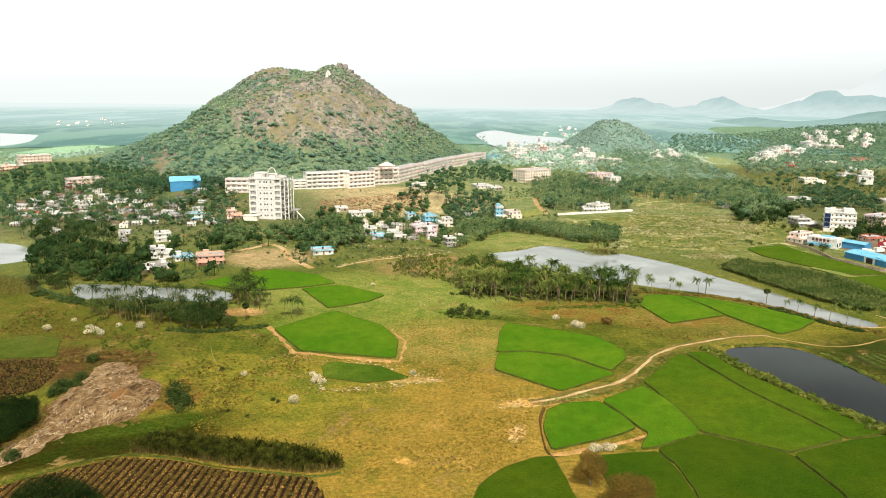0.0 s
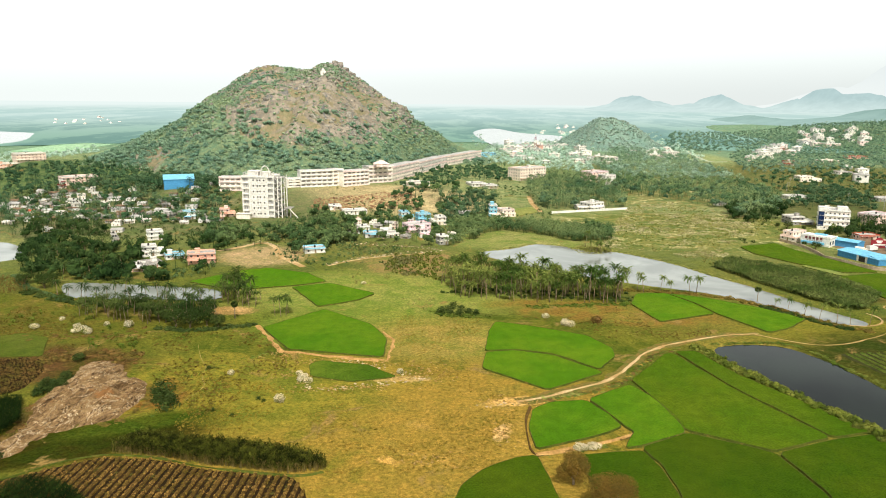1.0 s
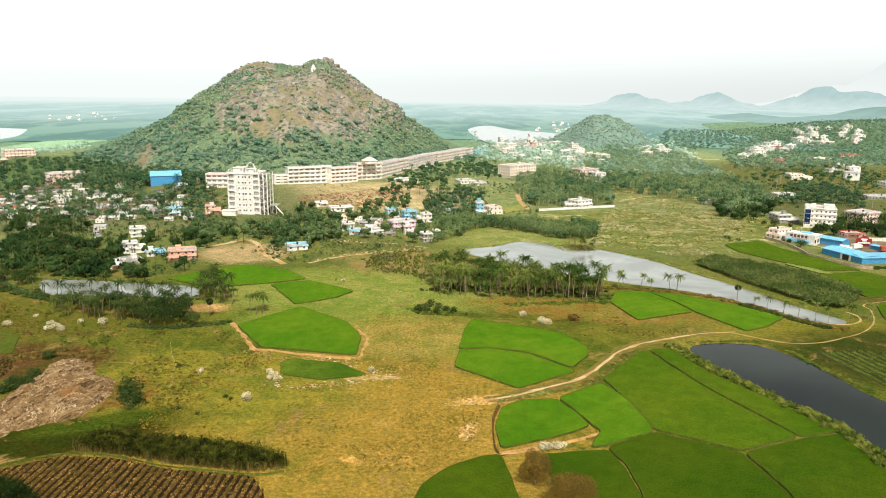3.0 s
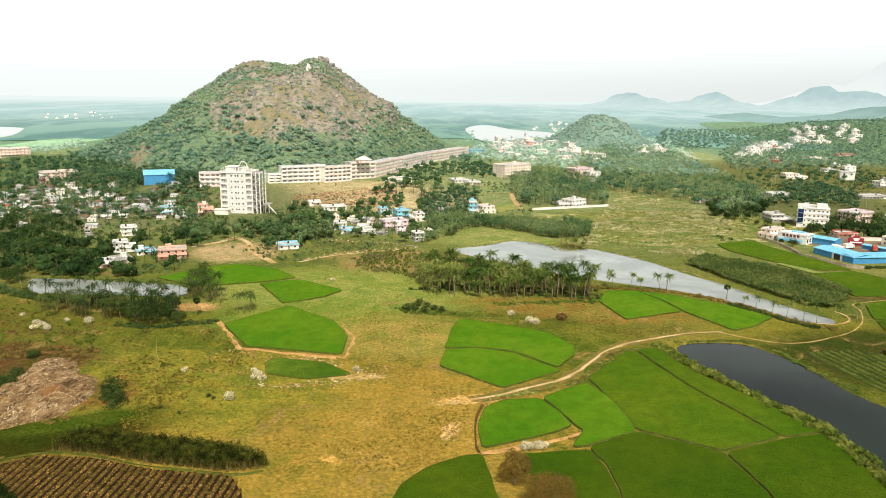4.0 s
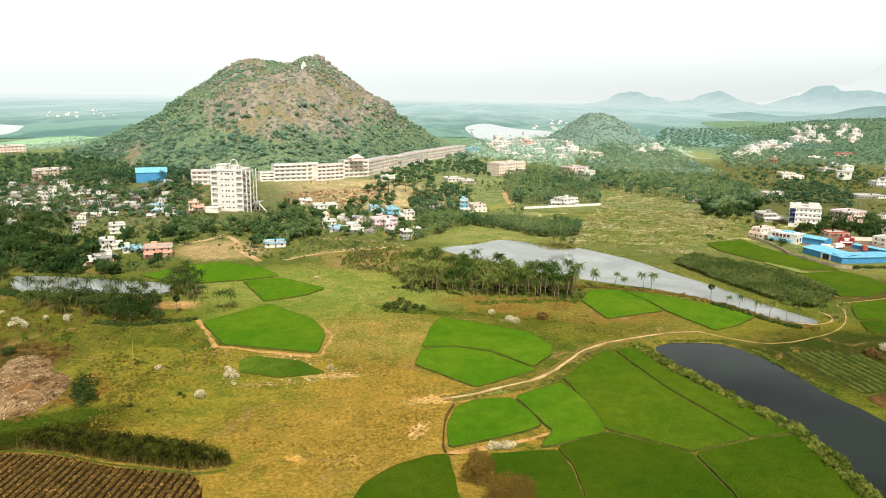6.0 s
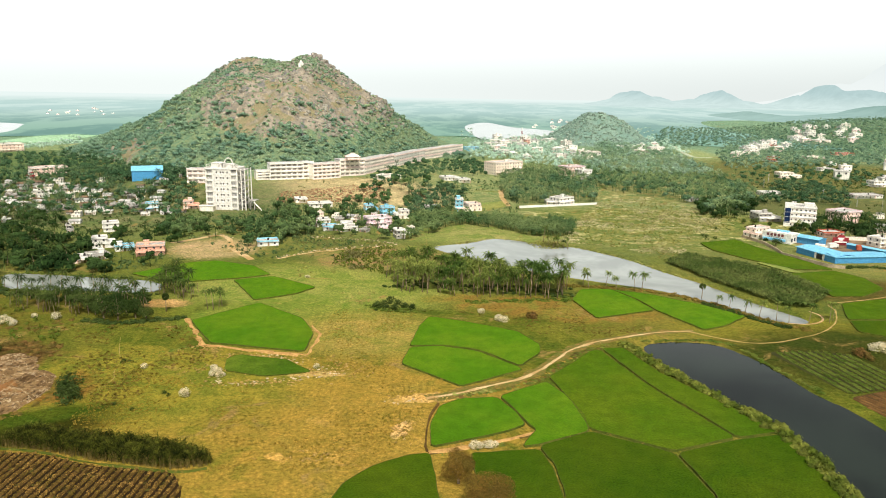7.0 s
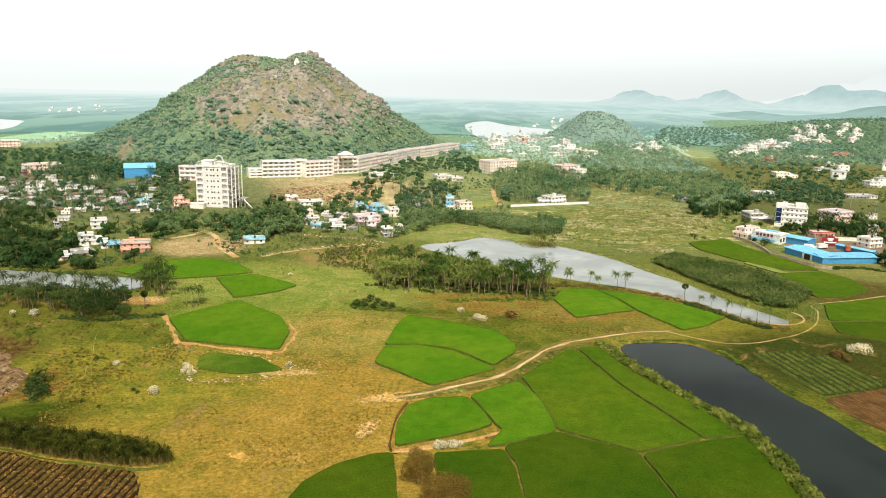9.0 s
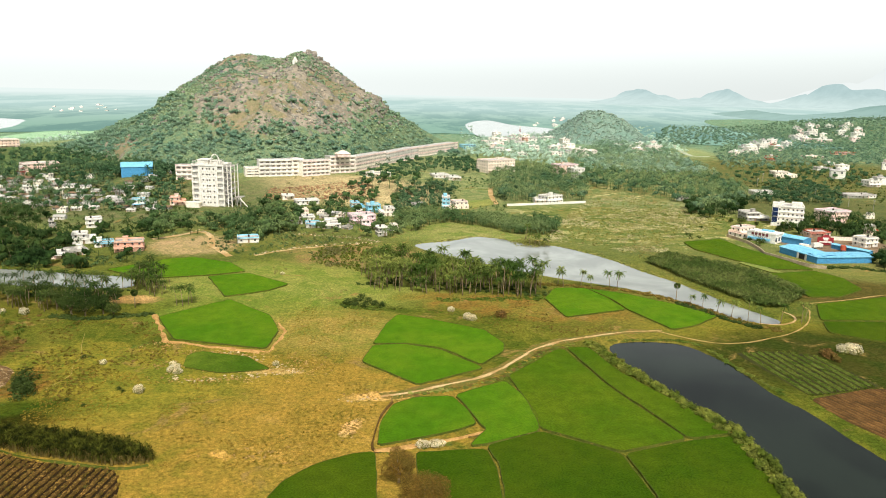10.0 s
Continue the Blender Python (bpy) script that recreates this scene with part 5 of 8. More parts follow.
# tall block under construction
def tower():
    w, d, floors, f = 23.5, 15.0, 7, 4.0
    ob = root("tower_block", "off-white seven-storey tower block with unfinished open side", "building")
    h, front = floors * f, -d / 2
    put("wall", Solid().box(-w / 2 + 5.6, front, -4, w / 2 - 5.2, d / 2, h).mesh("wall"), TOWER, ob)
    put("bay_wall", Solid().box(-w / 2, front + 0.9, -4, -w / 2 + 5.6, d / 2, h - 0.6).mesh("bay_wall"), TOWER_GREY, ob)
    put("bay_wall", Solid().box(w / 2 - 5.2, front + 0.7, -4, w / 2, d / 2, h - 0.6).mesh("bay_wall"), TOWER_GREY, ob)
    for x, q in ((-w / 2 + 0.35, 0.7), (-w / 2 + 5.3, 0.6), (w / 2 - 5.0, 0.6), (w / 2 - 0.4, 0.8)):
        put("pilaster", Solid().box(x - q / 2, front - 0.35, -3, x + q / 2, front + 1.0, h).mesh("pilaster"), TOWER, ob)
    put("roof", Solid().box(-w / 2 - 0.3, front - 0.4, h, w / 2 + 0.3, d / 2 + 0.3, h + 0.35).mesh("roof"), SHEET, ob)
    deck = ob.children[-1]
    for x0, y0, x1, y1 in ((-w / 2 - 0.3, front - 0.4, w / 2 + 0.3, front - 0.1), (-w / 2 - 0.3, d / 2, w / 2 + 0.3, d / 2 + 0.3), (-w / 2 - 0.3, front - 0.1, -w / 2, d / 2), (w / 2, front - 0.1, w / 2 + 0.3, d / 2)):
        put("parapet", Solid().box(x0, y0, h + 0.35, x1, y1, h + 1.5).mesh("parapet"), TOWER, deck)
    for s in range(floors):
        z = s * f
        put("ledge", shared("tower_ledge", lambda: Solid().box(-2.4, -0.15, 0, 2.4, 0.9, 0.3).box(-2.4, -0.12, 0.3, 2.4, 0.0, 1.25).mesh("ledge")), TOWER, ob, at=pose(-w / 2 + 3.0, front, z))
        put("ledge", shared("tower_ledge_narrow", lambda: Solid().box(-2.0, -0.15, 0, 2.0, 0.7, 0.3).box(-2.0, -0.12, 0.3, 2.0, 0.0, 1.45).mesh("ledge")), TOWER, ob, at=pose(w / 2 - 2.8, front, z))
        for k in range(3):
            put("window", window_mesh(1.1, 1.5), TOWER_PANE, ob, at=pose(-w / 2 + 1.6 + k * 1.5, front + 0.9, z + 1.5))
        for k in range(4):
            put("window", window_mesh(0.7, 1.2), TOWER_PANE, ob, at=pose(w / 2 - 4.3 + k * 1.0, front + 0.7, z + 1.7))
        for k, x in enumerate((-3.6, -0.6, 1.2, 4.2)):
            ob_w = put("window", window_mesh(0.95, 1.2), DARK if (s * 5 + k * 3) % 7 == 0 else TOWER_PANE, ob, at=pose(x + 0.2, front, z + 1.6))
            put("window_sill", shared("tower_sill", lambda: Solid().box(-0.65, -0.14, -0.12, 0.65, 0.0, 0.0).mesh("window_sill")), TOWER, ob_w)
            put("sunshade", shared("tower_shade", lambda: Solid().box(-0.65, -0.2, 1.2, 0.65, 0.0, 1.32).mesh("sunshade")), TOWER, ob_w)
        put("panel_joint", shared("tower_joint", lambda: Solid().box(-6.0, -0.03, 0, 6.2, 0.02, 0.12).mesh("panel_joint")), TOWER_GREY, ob, at=pose(0, front, z + 0.1))
        for k in range(2):
            put("deck", Solid().box(w / 2, front + 0.3 + k * 7.6, z + f - 0.3, w / 2 + (5.4 if k == 0 else 4.4), front + 6.7 + k * 7.6, z + f).mesh("deck"), GREY, ob)
        put("brace", Solid().tube([(w / 2 + 0.3, front + 0.6, z + 0.2), (w / 2 + 4.9, front + 0.6, z + f - 0.4)] if s % 2 else [(w / 2 + 4.9, front + 0.6, z + 0.2), (w / 2 + 0.3, front + 0.6, z + f - 0.4)], [0.16, 0.16], 5).mesh("brace"), TOWER, ob)
        put("side_window", Solid().box(w / 2 - 0.02, front + 3, z + 1.2, w / 2 + 0.06, d / 2 - 3, z + 2.8).mesh("side_window"), TOWER_PANE, ob)
    for k in range(3):
        put("column", shared("tower_column", lambda: Solid().box(-0.32, -0.32, -3, 0.32, 0.32, h + 0.9).mesh("column")), TOWER, ob, at=pose(w / 2 + 5.1, front + 0.6 + k * 6.6, 0))
    put("column", SHARED["tower_column"], TOWER, ob, at=pose(w / 2 + 2.4, front + 0.6, 0))
    put("penthouse", Solid().box(-8.5, -4, h + 0.35, -1.0, 5, h + 4.0).box(-8.9, -4.4, h + 4.0, -0.6, 5.4, h + 4.3).mesh("penthouse"), TOWER, deck)
    put("penthouse", Solid().box(0.5, -2, h + 0.35, 6.0, 5, h + 3.2).box(0.1, -2.4, h + 3.2, 6.4, 5.4, h + 3.45).mesh("penthouse"), TOWER, deck)
    for x in (-10.5, -2.0, 7.5, 10.2):
        put("roof_frame", Solid().box(x - 0.2, front + 0.4, h + 0.35, x + 0.2, front + 0.8, h + 3.2).box(x - 0.2, front + 5.0, h + 0.35, x + 0.2, front + 5.4, h + 3.2).box(x - 0.3, front + 0.2, h + 3.2, x + 0.3, front + 5.8, h + 3.5).mesh("roof_frame"), TOWER, deck)
    put("arch", Solid().tube([(4.6 + 3.6 * math.cos(a), -4.5, h + 0.6 + 7.6 * math.sin(a)) for a in np.linspace(0.0, math.pi, 19)], [0.45] * 19, 6).mesh("arch"), TOWER, deck, "white concrete arch on the roof")
    put("porch", Solid().box(-w / 2 - 3, front - 6, -2, -w / 2 + 7, front - 1.6, 2.6).box(-w / 2 - 3.4, front - 6.4, 2.6, -w / 2 + 7.4, front - 1.2, 2.9).mesh("porch"), CREAM, ob)
    put("porch_roof", Solid().box(w / 2 + 5.6, -5, 5.6, w / 2 + 11, 4, 6.0).box(w / 2 + 10.4, -5, -3, w / 2 + 11, -4.4, 5.6).box(w / 2 + 7.6, -5, -3, w / 2 + 8.2, -4.4, 5.6).mesh("porch_roof"), GREY, ob)
    put("stair_beam", Solid().tube([(w / 2 + 10.5, -6, 5.5), (w / 2 + 16.5, -6, -1)], [0.45, 0.45], 4).mesh("stair_beam"), TOWER, ob)
    return ob


tx, ty = (-126.0, 526.9)
place(tower(), tx - 1.0, ty + 7.5, -4, 20)


# college: storeys of open corridors behind parapets
def long_block(p, q, z_roof, storeys, depth, wall, band, label, bay=4.2, base=None):
    (x0, y0), (x1, y1) = p, q
    length, turn = math.hypot(x1 - x0, y1 - y0), math.degrees(math.atan2(y1 - y0, x1 - x0))
    mid = ((x0 + x1) / 2, (y0 + y1) / 2)
    z0 = ground_z(*mid) if base is None else base
    f = (z_roof - 0.9 - z0) / storeys
    ob = root("college_block", label, "building", "college buildings")
    h = storeys * f
    put("wall", Solid().box(-length / 2, 1.0, -8, length / 2, depth, h).mesh("wall"), wall, ob)
    put("roof", Solid().box(-length / 2 - 0.3, -0.3, h, length / 2 + 0.3, depth + 0.3, h + 0.3).mesh("roof"), SHEET, ob)
    put("parapet", Solid().box(-length / 2 - 0.3, -0.32, h - 0.5, length / 2 + 0.3, -0.1, h + 1.0).mesh("parapet"), band, ob)
    put("end_wall", Solid().box(-length / 2 - 0.2, 0, -8, -length / 2 + 0.3, 2.1, h).mesh("end_wall"), wall, ob)
    put("end_wall", Solid().box(length / 2 - 0.3, 0, -8, length / 2 + 0.2, 2.1, h).mesh("end_wall"), wall, ob)
    put("plinth", Solid().box(-length / 2, -0.15, -8, length / 2, 2.0, 0.2).mesh("plinth"), GREY, ob)
    for s in range(storeys):
        put("corridor_rail", Solid().box(-length / 2, -0.2, s * f - 0.3, length / 2, 0.0, s * f + 1.0).box(-length / 2, 0.0, s * f - 0.15, length / 2, 2.0, s * f + 0.05).mesh("corridor_rail"), band if s % 2 == 0 else wall, ob)
        for k in range(int(length / bay)):
            put("window", shared(("bay", bay), lambda: Solid().box(-bay * 0.36, -0.05, 0, bay * 0.30, 0.05, 1.2).mesh("pane")), COLLEGE_PANE, ob, at=pose(-length / 2 + (k + 0.5) * length / int(length / bay), 1.0, s * f + 1.1))
    for k in range(int(length / bay) + 1):
        put("column", shared(("college_column", round(h, 1)), lambda: Solid().box(-0.28, -0.12, -8, 0.28, 0.22, h).mesh("column")), wall, ob, at=pose(-length / 2 + k * length / int(length / bay), 0, 0))
    ob.matrix_basis = pose(mid[0], mid[1], z0, 0, 0, turn)
    for k in range(int(length / 10) + 1):
        t = k / max(1, int(length / 10))
        BUILT.append((x0 + (x1 - x0) * t, y0 + (y1 - y0) * t + 6, 11.0))
    return ob


cream_college = "long cream college block with pink bands and open corridors"
long_block((-175.7, 594.2), (-154.4, 595.9), 22.0, 3, 12, IVORY, ROSE, "low pink-banded college block behind the tower")
long_block((-124.8, 612.5), (-113.6, 617.5), 19.0, 3, 12, IVORY, IVORY, "plain cream college wing")
long_block((-113.7, 614.0), (-88.7, 625.2), 25.2, 4, 13, WHITE, IVORY, cream_college)
long_block((-88.2, 625.2), (-80.8, 630.5), 25.6, 4, 13, IVORY, IVORY, "cream stair block of the college")
long_block((-79.2, 621.4), (-59.4, 637.0), 24.5, 4, 13, IVORY, ROSE, cream_college)
long_block((-60.3, 646.4), (-40.5, 658.3), 26.0, 4, 14, IVORY, ROSE, "college entrance block with a pink gable")
long_block((-40.9, 663.3), (-19.5, 719.9), 24.2, 4, 13, IVORY, ROSE, cream_college)
long_block((-19.7, 725.9), (7.6, 803.7), 22.4, 4, 13, WHITE, ROSE, cream_college)
long_block((7.1, 824.1), (50.0, 909.7), 20.2, 4, 14, IVORY, ROSE, cream_college, base=6.5)


def gable():
    ob = root("pediment", "pink pyramid roof over the college entrance", "roof")
    put("drum", Solid().box(-7, -4, -1, 7, 6, 2.0).mesh("drum"), ROSE, ob)
    put("roof", Solid().add([(-8, -5, 2), (8, -5, 2), (8, 7, 2), (-8, 7, 2), (-1, 1, 6), (1, 1, 6)], [(3, 2, 1, 0), (0, 1, 5, 4), (1, 2, 5), (2, 3, 4, 5), (3, 0, 4)]).mesh("roof"), PEACH, ob)
    return ob


gx, gy = (-49.7, 642.1)
gable().matrix_basis = pose(gx, gy + 6, 26.6, 0, 0, 25) @ Matrix.Scale(0.8, 4)


# sheds of blue sheet metal
def shed(label, w, d, eave, rise, wall, roof, name="shed", group="", openings=()):
    ob = root(name, label, "shed", group)
    s = Solid().add([(-w / 2, -d / 2, -2), (w / 2, -d / 2, -2), (w / 2, d / 2, -2), (-w / 2, d / 2, -2), (-w / 2, -d / 2, eave), (w / 2, -d / 2, eave), (w / 2, d / 2, eave), (-w / 2, d / 2, eave), (-w / 2, 0, eave + rise), (w / 2, 0, eave + rise)],
                    [(0, 1, 5, 4), (2, 3, 7, 6), (1, 2, 6, 9, 5), (3, 0, 4, 8, 7), (3, 2, 1, 0)])
    put("wall", s.mesh("wall"), wall, ob)
    x, y = w / 2 + 0.4, d / 2 + 0.6
    e = eave - 0.6 * rise / (d / 2)
    r = Solid().add([(-x, -y, e), (x, -y, e), (x, 0, eave + rise + 0.02), (-x, 0, eave + rise + 0.02), (-x, -y, e + 0.15), (x, -y, e + 0.15), (x, 0, eave + rise + 0.17), (-x, 0, eave + rise + 0.17)],
                    [(3, 2, 1, 0), (4, 5, 6, 7), (0, 1, 5, 4), (1, 2, 6, 5), (3, 0, 4, 7)])
    r.add([(-x, y, e), (x, y, e), (x, 0, eave + rise + 0.02), (-x, 0, eave + rise + 0.02), (-x, y, e + 0.15), (x, y, e + 0.15), (x, 0, eave + rise + 0.17), (-x, 0, eave + rise + 0.17)],
          [(0, 1, 2, 3), (7, 6, 5, 4), (4, 5, 1, 0), (5, 6, 2, 1), (7, 4, 0, 3)])
    top = put("roof", r.mesh("roof"), roof, ob)
    for k in range(int(w / 1.6)):
        put("roof_rib", shared(("rib", round(d, 1), round(rise, 2), round(eave, 1)), lambda: Solid().add([(-0.06, -y, e + 0.15), (0.06, -y, e + 0.15), (0.06, 0, eave + rise + 0.17), (-0.06, 0, eave + rise + 0.17), (-0.06, -y, e + 0.25), (0.06, -y, e + 0.25), (0.06, 0, eave + rise + 0.27), (-0.06, 0, eave + rise + 0.27)], [(4, 5, 6, 7), (0, 1, 5, 4), (1, 2, 6, 5), (3, 0, 4, 7)]).mesh("roof_rib")), roof, top, at=pose(-w / 2 + 0.8 + k * 1.6, 0, 0))
    for x in openings:
        # flat dark slab on the solid wall in place of inner shade
        put("doorway", Solid().box(x - 2.2, -d / 2 - 0.05, 0, x + 2.2, -d / 2 + 0.05, eave * 0.8).mesh("doorway"), DARK, ob, "dark slab standing for a shaded open doorway")
        put("pier", Solid().box(x - 3.4, -d / 2 - 0.3, -1, x - 2.2, -d / 2 + 0.1, eave * 0.95).mesh("pier"), WHITE, ob)
        put("pier", Solid().box(x + 2.2, -d / 2 - 0.3, -1, x + 3.4, -d / 2 + 0.1, eave * 0.95).mesh("pier"), WHITE, ob)
    return ob


def along(p, q, depth):
    """Middle and turn of a building whose front runs from p to q."""
    (x0, y0), (x1, y1) = p, q
    n = math.hypot(x1 - x0, y1 - y0)
    nx, ny = -(y1 - y0) / n, (x1 - x0) / n
    return (x0 + x1) / 2 + nx * depth / 2, (y0 + y1) / 2 + ny * depth / 2, math.degrees(math.atan2(y1 - y0, x1 - x0)), n


def front(make, p, q, depth, r=None, z=None):
    x, y, turn, n = along(p, q, depth)
    return place(make(n), x, y, turn, r or max(n, depth) * 0.62, z)


front(lambda n: shed("bright blue sheet-metal hall among palms", n, 18, 7.4, 3.0, BLUE, BLUE_ROOF), (-222.6, 599.8), (-200.6, 608.4), 18)
front(lambda n: shed("long blue metal warehouse with a light blue roof", n, 14, 3.5, 0.9, BLUE, BLUE_ROOF, "warehouse", "blue warehouses", (3.0,)), (232.1, 417.8), (240.9, 392.0), 14)
front(lambda n: shed("blue metal warehouse wing with a light blue roof", n, 12, 3.4, 0.8, BLUE, BLUE_ROOF, "warehouse", "blue warehouses"), (240.9, 392.0), (272.3, 396.3), 12)
front(lambda n: shed("open light blue metal roof behind the showroom", n, 9, 3.8, 0.7, BLUE, BLUE_ROOF, "warehouse", "blue warehouses"), (243.3, 449.0), (253.3, 435.9), 9)
front(lambda n: shed("narrow blue metal shed along the yard wall", n, 4, 2.6, 0.4, BLUE, BLUE_ROOF, "warehouse", "blue warehouses"), (267.4, 431.4), (279.0, 412.7), 5)


def showroom(n):
    """White front with large dark red lettering, kept as plain bars."""
    d, h = 11.0, 5.4
    ob = root("showroom", "white showroom with dark red sign bars and blue strip", "building")
    put("wall", Solid().box(-n / 2, -d / 2, -2, n / 2, d / 2, h).mesh("wall"), WHITE, ob)
    put("roof", Solid().box(-n / 2 - 0.4, -d / 2 - 0.4, h, n / 2 + 0.4, d / 2 + 0.4, h + 0.25).mesh("roof"), WHITE, ob)
    put("awning", Solid().box(-n / 2 + 1, -d / 2 - 1.2, 1.2, n / 2 - 3, -d / 2, 2.5).mesh("awning"), BLUE_ROOF, ob, "sky-blue awning strip")
    letter = n * 0.09
    for k in range(5):
        x = -n * 0.34 + k * letter * 1.4
        put("sign_bar", Solid().box(x, -d / 2 - 0.3, 3.7, x + letter * 0.95, -d / 2, 5.7).mesh("sign_bar"), SIGN, ob, "dark red sign bar")
    for k in range(7):
        x = -n * 0.27 + k * letter * 0.85
        put("sign_bar", shared(("small_bar", n), lambda: Solid().box(0, -0.12, 0, letter * 0.6, 0, 0.7).mesh("sign_bar")), GREY, ob, "small grey sign bar", at=pose(x, -d / 2 - 0.14, 2.75))
    put("roof_hatch", Solid().box(-3, 1, h + 0.25, 4, 4, h + 1.0).mesh("roof_hatch"), BLUE_ROOF, ob)
    put("sign_wall", Solid().box(-n / 2 - 0.1, -d / 2 - 0.12, 2.6, n / 2 + 0.1, -d / 2 - 0.02, h + 0.9).mesh("sign_wall"), WHITE, ob)
    for y in (-4.0, 0.0, 4.0):
        add_window(ob, n / 2, y, 1.2, 90, 2.0, 2.2)
    return ob


SHOWROOM_AT = (226.9, 452.7), (238.8, 440.2)
front(showroom, SHOWROOM_AT[0], SHOWROOM_AT[1], 11, 12)
front(lambda n: flat_house("cream two-storey office beside the showroom", n, 16, 2, CREAM, PEACH, 4, "office", "", 2.6, 3.4), (221.0, 465.9), (226.5, 456.5), 14)


def clinic(n):
    d, h = 16.0, 15.5
    ob = flat_house("white four-storey block with a dark blue glass corner", n, d, 4, WHITE, WHITE, 7, "office_block", "", 3.3, 2.7)
    put("glass_front", Solid().box(-n / 2 - 0.2, -d / 2 - 0.62, 2.5, -n / 2 + 3.0, -d / 2 - 0.1, 12.6).box(-n / 2 - 0.42, -d / 2 - 0.62, 2.5, -n / 2 - 0.1, -d / 2 + 2.0, 12.6).mesh("glass_front"), BLUE_GLASS, ob, "dark blue curtain glass")
    put("surround", Solid().box(-n / 2 - 0.7, -d / 2 - 0.7, 12.6, -n / 2 + 4.6, -d / 2 + 6, 15.6).box(-n / 2 - 0.7, -d / 2 - 0.7, 0, -n / 2 + 3.4, -d / 2 - 0.4, 2.5).box(-n / 2 + 3.0, -d / 2 - 0.9, 2.5, -n / 2 + 3.5, -d / 2, 12.6).mesh("surround"), WHITE, ob)
    put("roof_room", Solid().box(2, -2, 13.2, n / 2 - 1, 5, 15.4).mesh("roof_room"), WHITE, ob)
    return ob


front(clinic, (263.2, 504.2), (280.6, 497.2), 12, 15)


# named houses: front corners on the ground, depth, storeys, paints
def named_house(p, q, depth, storeys, wall, trim, label):
    front(lambda n: flat_house(label, n, depth, storeys, wall, trim, len(BUILT) + 1, group="", floor=2.55 if storeys < 3 else 2.9), p, q, depth)


named_house((-129.0, 380.7), (-115.8, 385.2), 10, 2, PINK, PINK, "salmon-pink two-storey house with a roof terrace")
named_house((-159.6, 397.0), (-148.9, 401.8), 10, 2, WHITE, WHITE, "white two-storey house among trees")
named_house((-153.2, 363.5), (-146.4, 365.0), 9, 1, PEACH, WHITE, "small peach house with a flat roof")
named_house((-148.2, 369.8), (-140.8, 376.4), 8, 1, WHITE, GREY, "low white house with a grey roof")
named_house((-174.1, 441.9), (-166.3, 445.8), 9, 2, WHITE, WHITE, "white two-storey house with a stair tower")
named_house((-192.4, 434.2), (-189.1, 436.0), 7, 2, WHITE, GREY, "slim grey-white village house")
named_house((-144.3, 390.7), (-135.7, 395.3), 7, 1, WHITE, CYAN, "low white house with a pale blue roof edge")
named_house((-72.7, 409.6), (-61.7, 413.1), 9, 1, WHITE, CYAN, "white cottage with a blue-grey roof")
named_house((-178.7, 516.5), (-170.8, 519.3), 9, 2, WHITE, CYAN, "white and pale blue two-storey house")
named_house((-155.6, 526.3), (-145.4, 529.3), 8, 2, PEACH, PINK, "orange-brown two-storey house near the tower")
named_house((-319.3, 626.3), (-296.4, 643.5), 16, 2, PEACH, PEACH, "wide peach school building on the slope")
named_house((-465.2, 814.4), (-443.2, 835.2), 18, 3, PEACH, CREAM, "cream and pink three-storey building")
named_house((-460.5, 747.1), (-436.9, 770.3), 16, 2, PINK, CREAM, "pink two-storey building below woods")
named_house((-67.3, 536.7), (-51.4, 542.9), 9, 1, WHITE, WHITE, "low white hall below the terrace")
named_house((-79.8, 549.2), (-71.8, 552.4), 7, 1, CREAM, WHITE, "small unfinished cream block")
named_house((-22.2, 625.4), (-7.2, 637.3), 14, 1, WHITE, CREAM, "white bungalow with a low roof")
named_house((29.7, 658.7), (43.0, 663.4), 14, 1, WHITE, WHITE, "white hall with a rounded roof")
named_house((42.6, 655.8), (52.9, 660.3), 12, 1, CREAM, WHITE, "white hall beside the road")
named_house((39.2, 538.2), (44.6, 538.5), 9, 3, CYAN, WHITE, "sky-blue three-storey house among palms")
named_house((44.4, 536.0), (58.5, 541.7), 12, 2, CREAM, PEACH, "cream two-storey house with terraces")
named_house((79.5, 723.8), (107.1, 744.3), 18, 4, CREAM, PEACH, "cream four-storey apartment block")
named_house((149.6, 733.5), (169.8, 744.2), 14, 3, PEACH, LILAC, "pale pink three-storey block")
named_house((161.5, 716.4), (172.5, 721.6), 12, 3, WHITE, WHITE, "white three-storey house with balconies")
named_house((110.4, 576.6), (122.0, 577.3), 12, 1, WHITE, WHITE, "white villa wing behind a compound wall")
named_house((120.6, 574.4), (133.1, 583.6), 12, 2, WHITE, WHITE, "white villa with a gabled upper floor")
named_house((381.5, 781.5), (404.8, 783.2), 14, 2, CREAM, CREAM, "cream two-storey house on the rise")
named_house((307.0, 644.5), (325.2, 645.7), 14, 1, WHITE, WHITE, "low white house among palms")
named_house((443.7, 962.3), (460.4, 963.8), 14, 2, WHITE, TILE, "white house with a red roof")
named_house((587.6, 1074.3), (620.0, 1077.5), 16, 1, PINK, TILE, "red-roofed hall on the wooded slope")
named_house((229.7, 604.2), (237.2, 604.7), 8, 1, WHITE, GREY, "small white roadside shed")
named_house((515.6, 1007.6), (541.0, 1009.9), 14, 1, CREAM, CREAM, "pale low house on the slope")
named_house((304.3, 507.2), (321.4, 515.5), 14, 3, PEACH, LILAC, "pink and cream three-storey house")
named_house((270.8, 465.6), (284.8, 467.2), 10, 1, PEACH, TILE, "pink-roofed house beside the warehouse yard")
named_house((252.0, 517.3), (267.5, 519.3), 14, 2, GREY, WHITE, "grey unfinished house behind the showroom")
named_house((289.5, 435.4), (298.9, 439.4), 9, 2, WHITE, CREAM, "cream house beyond the yard")
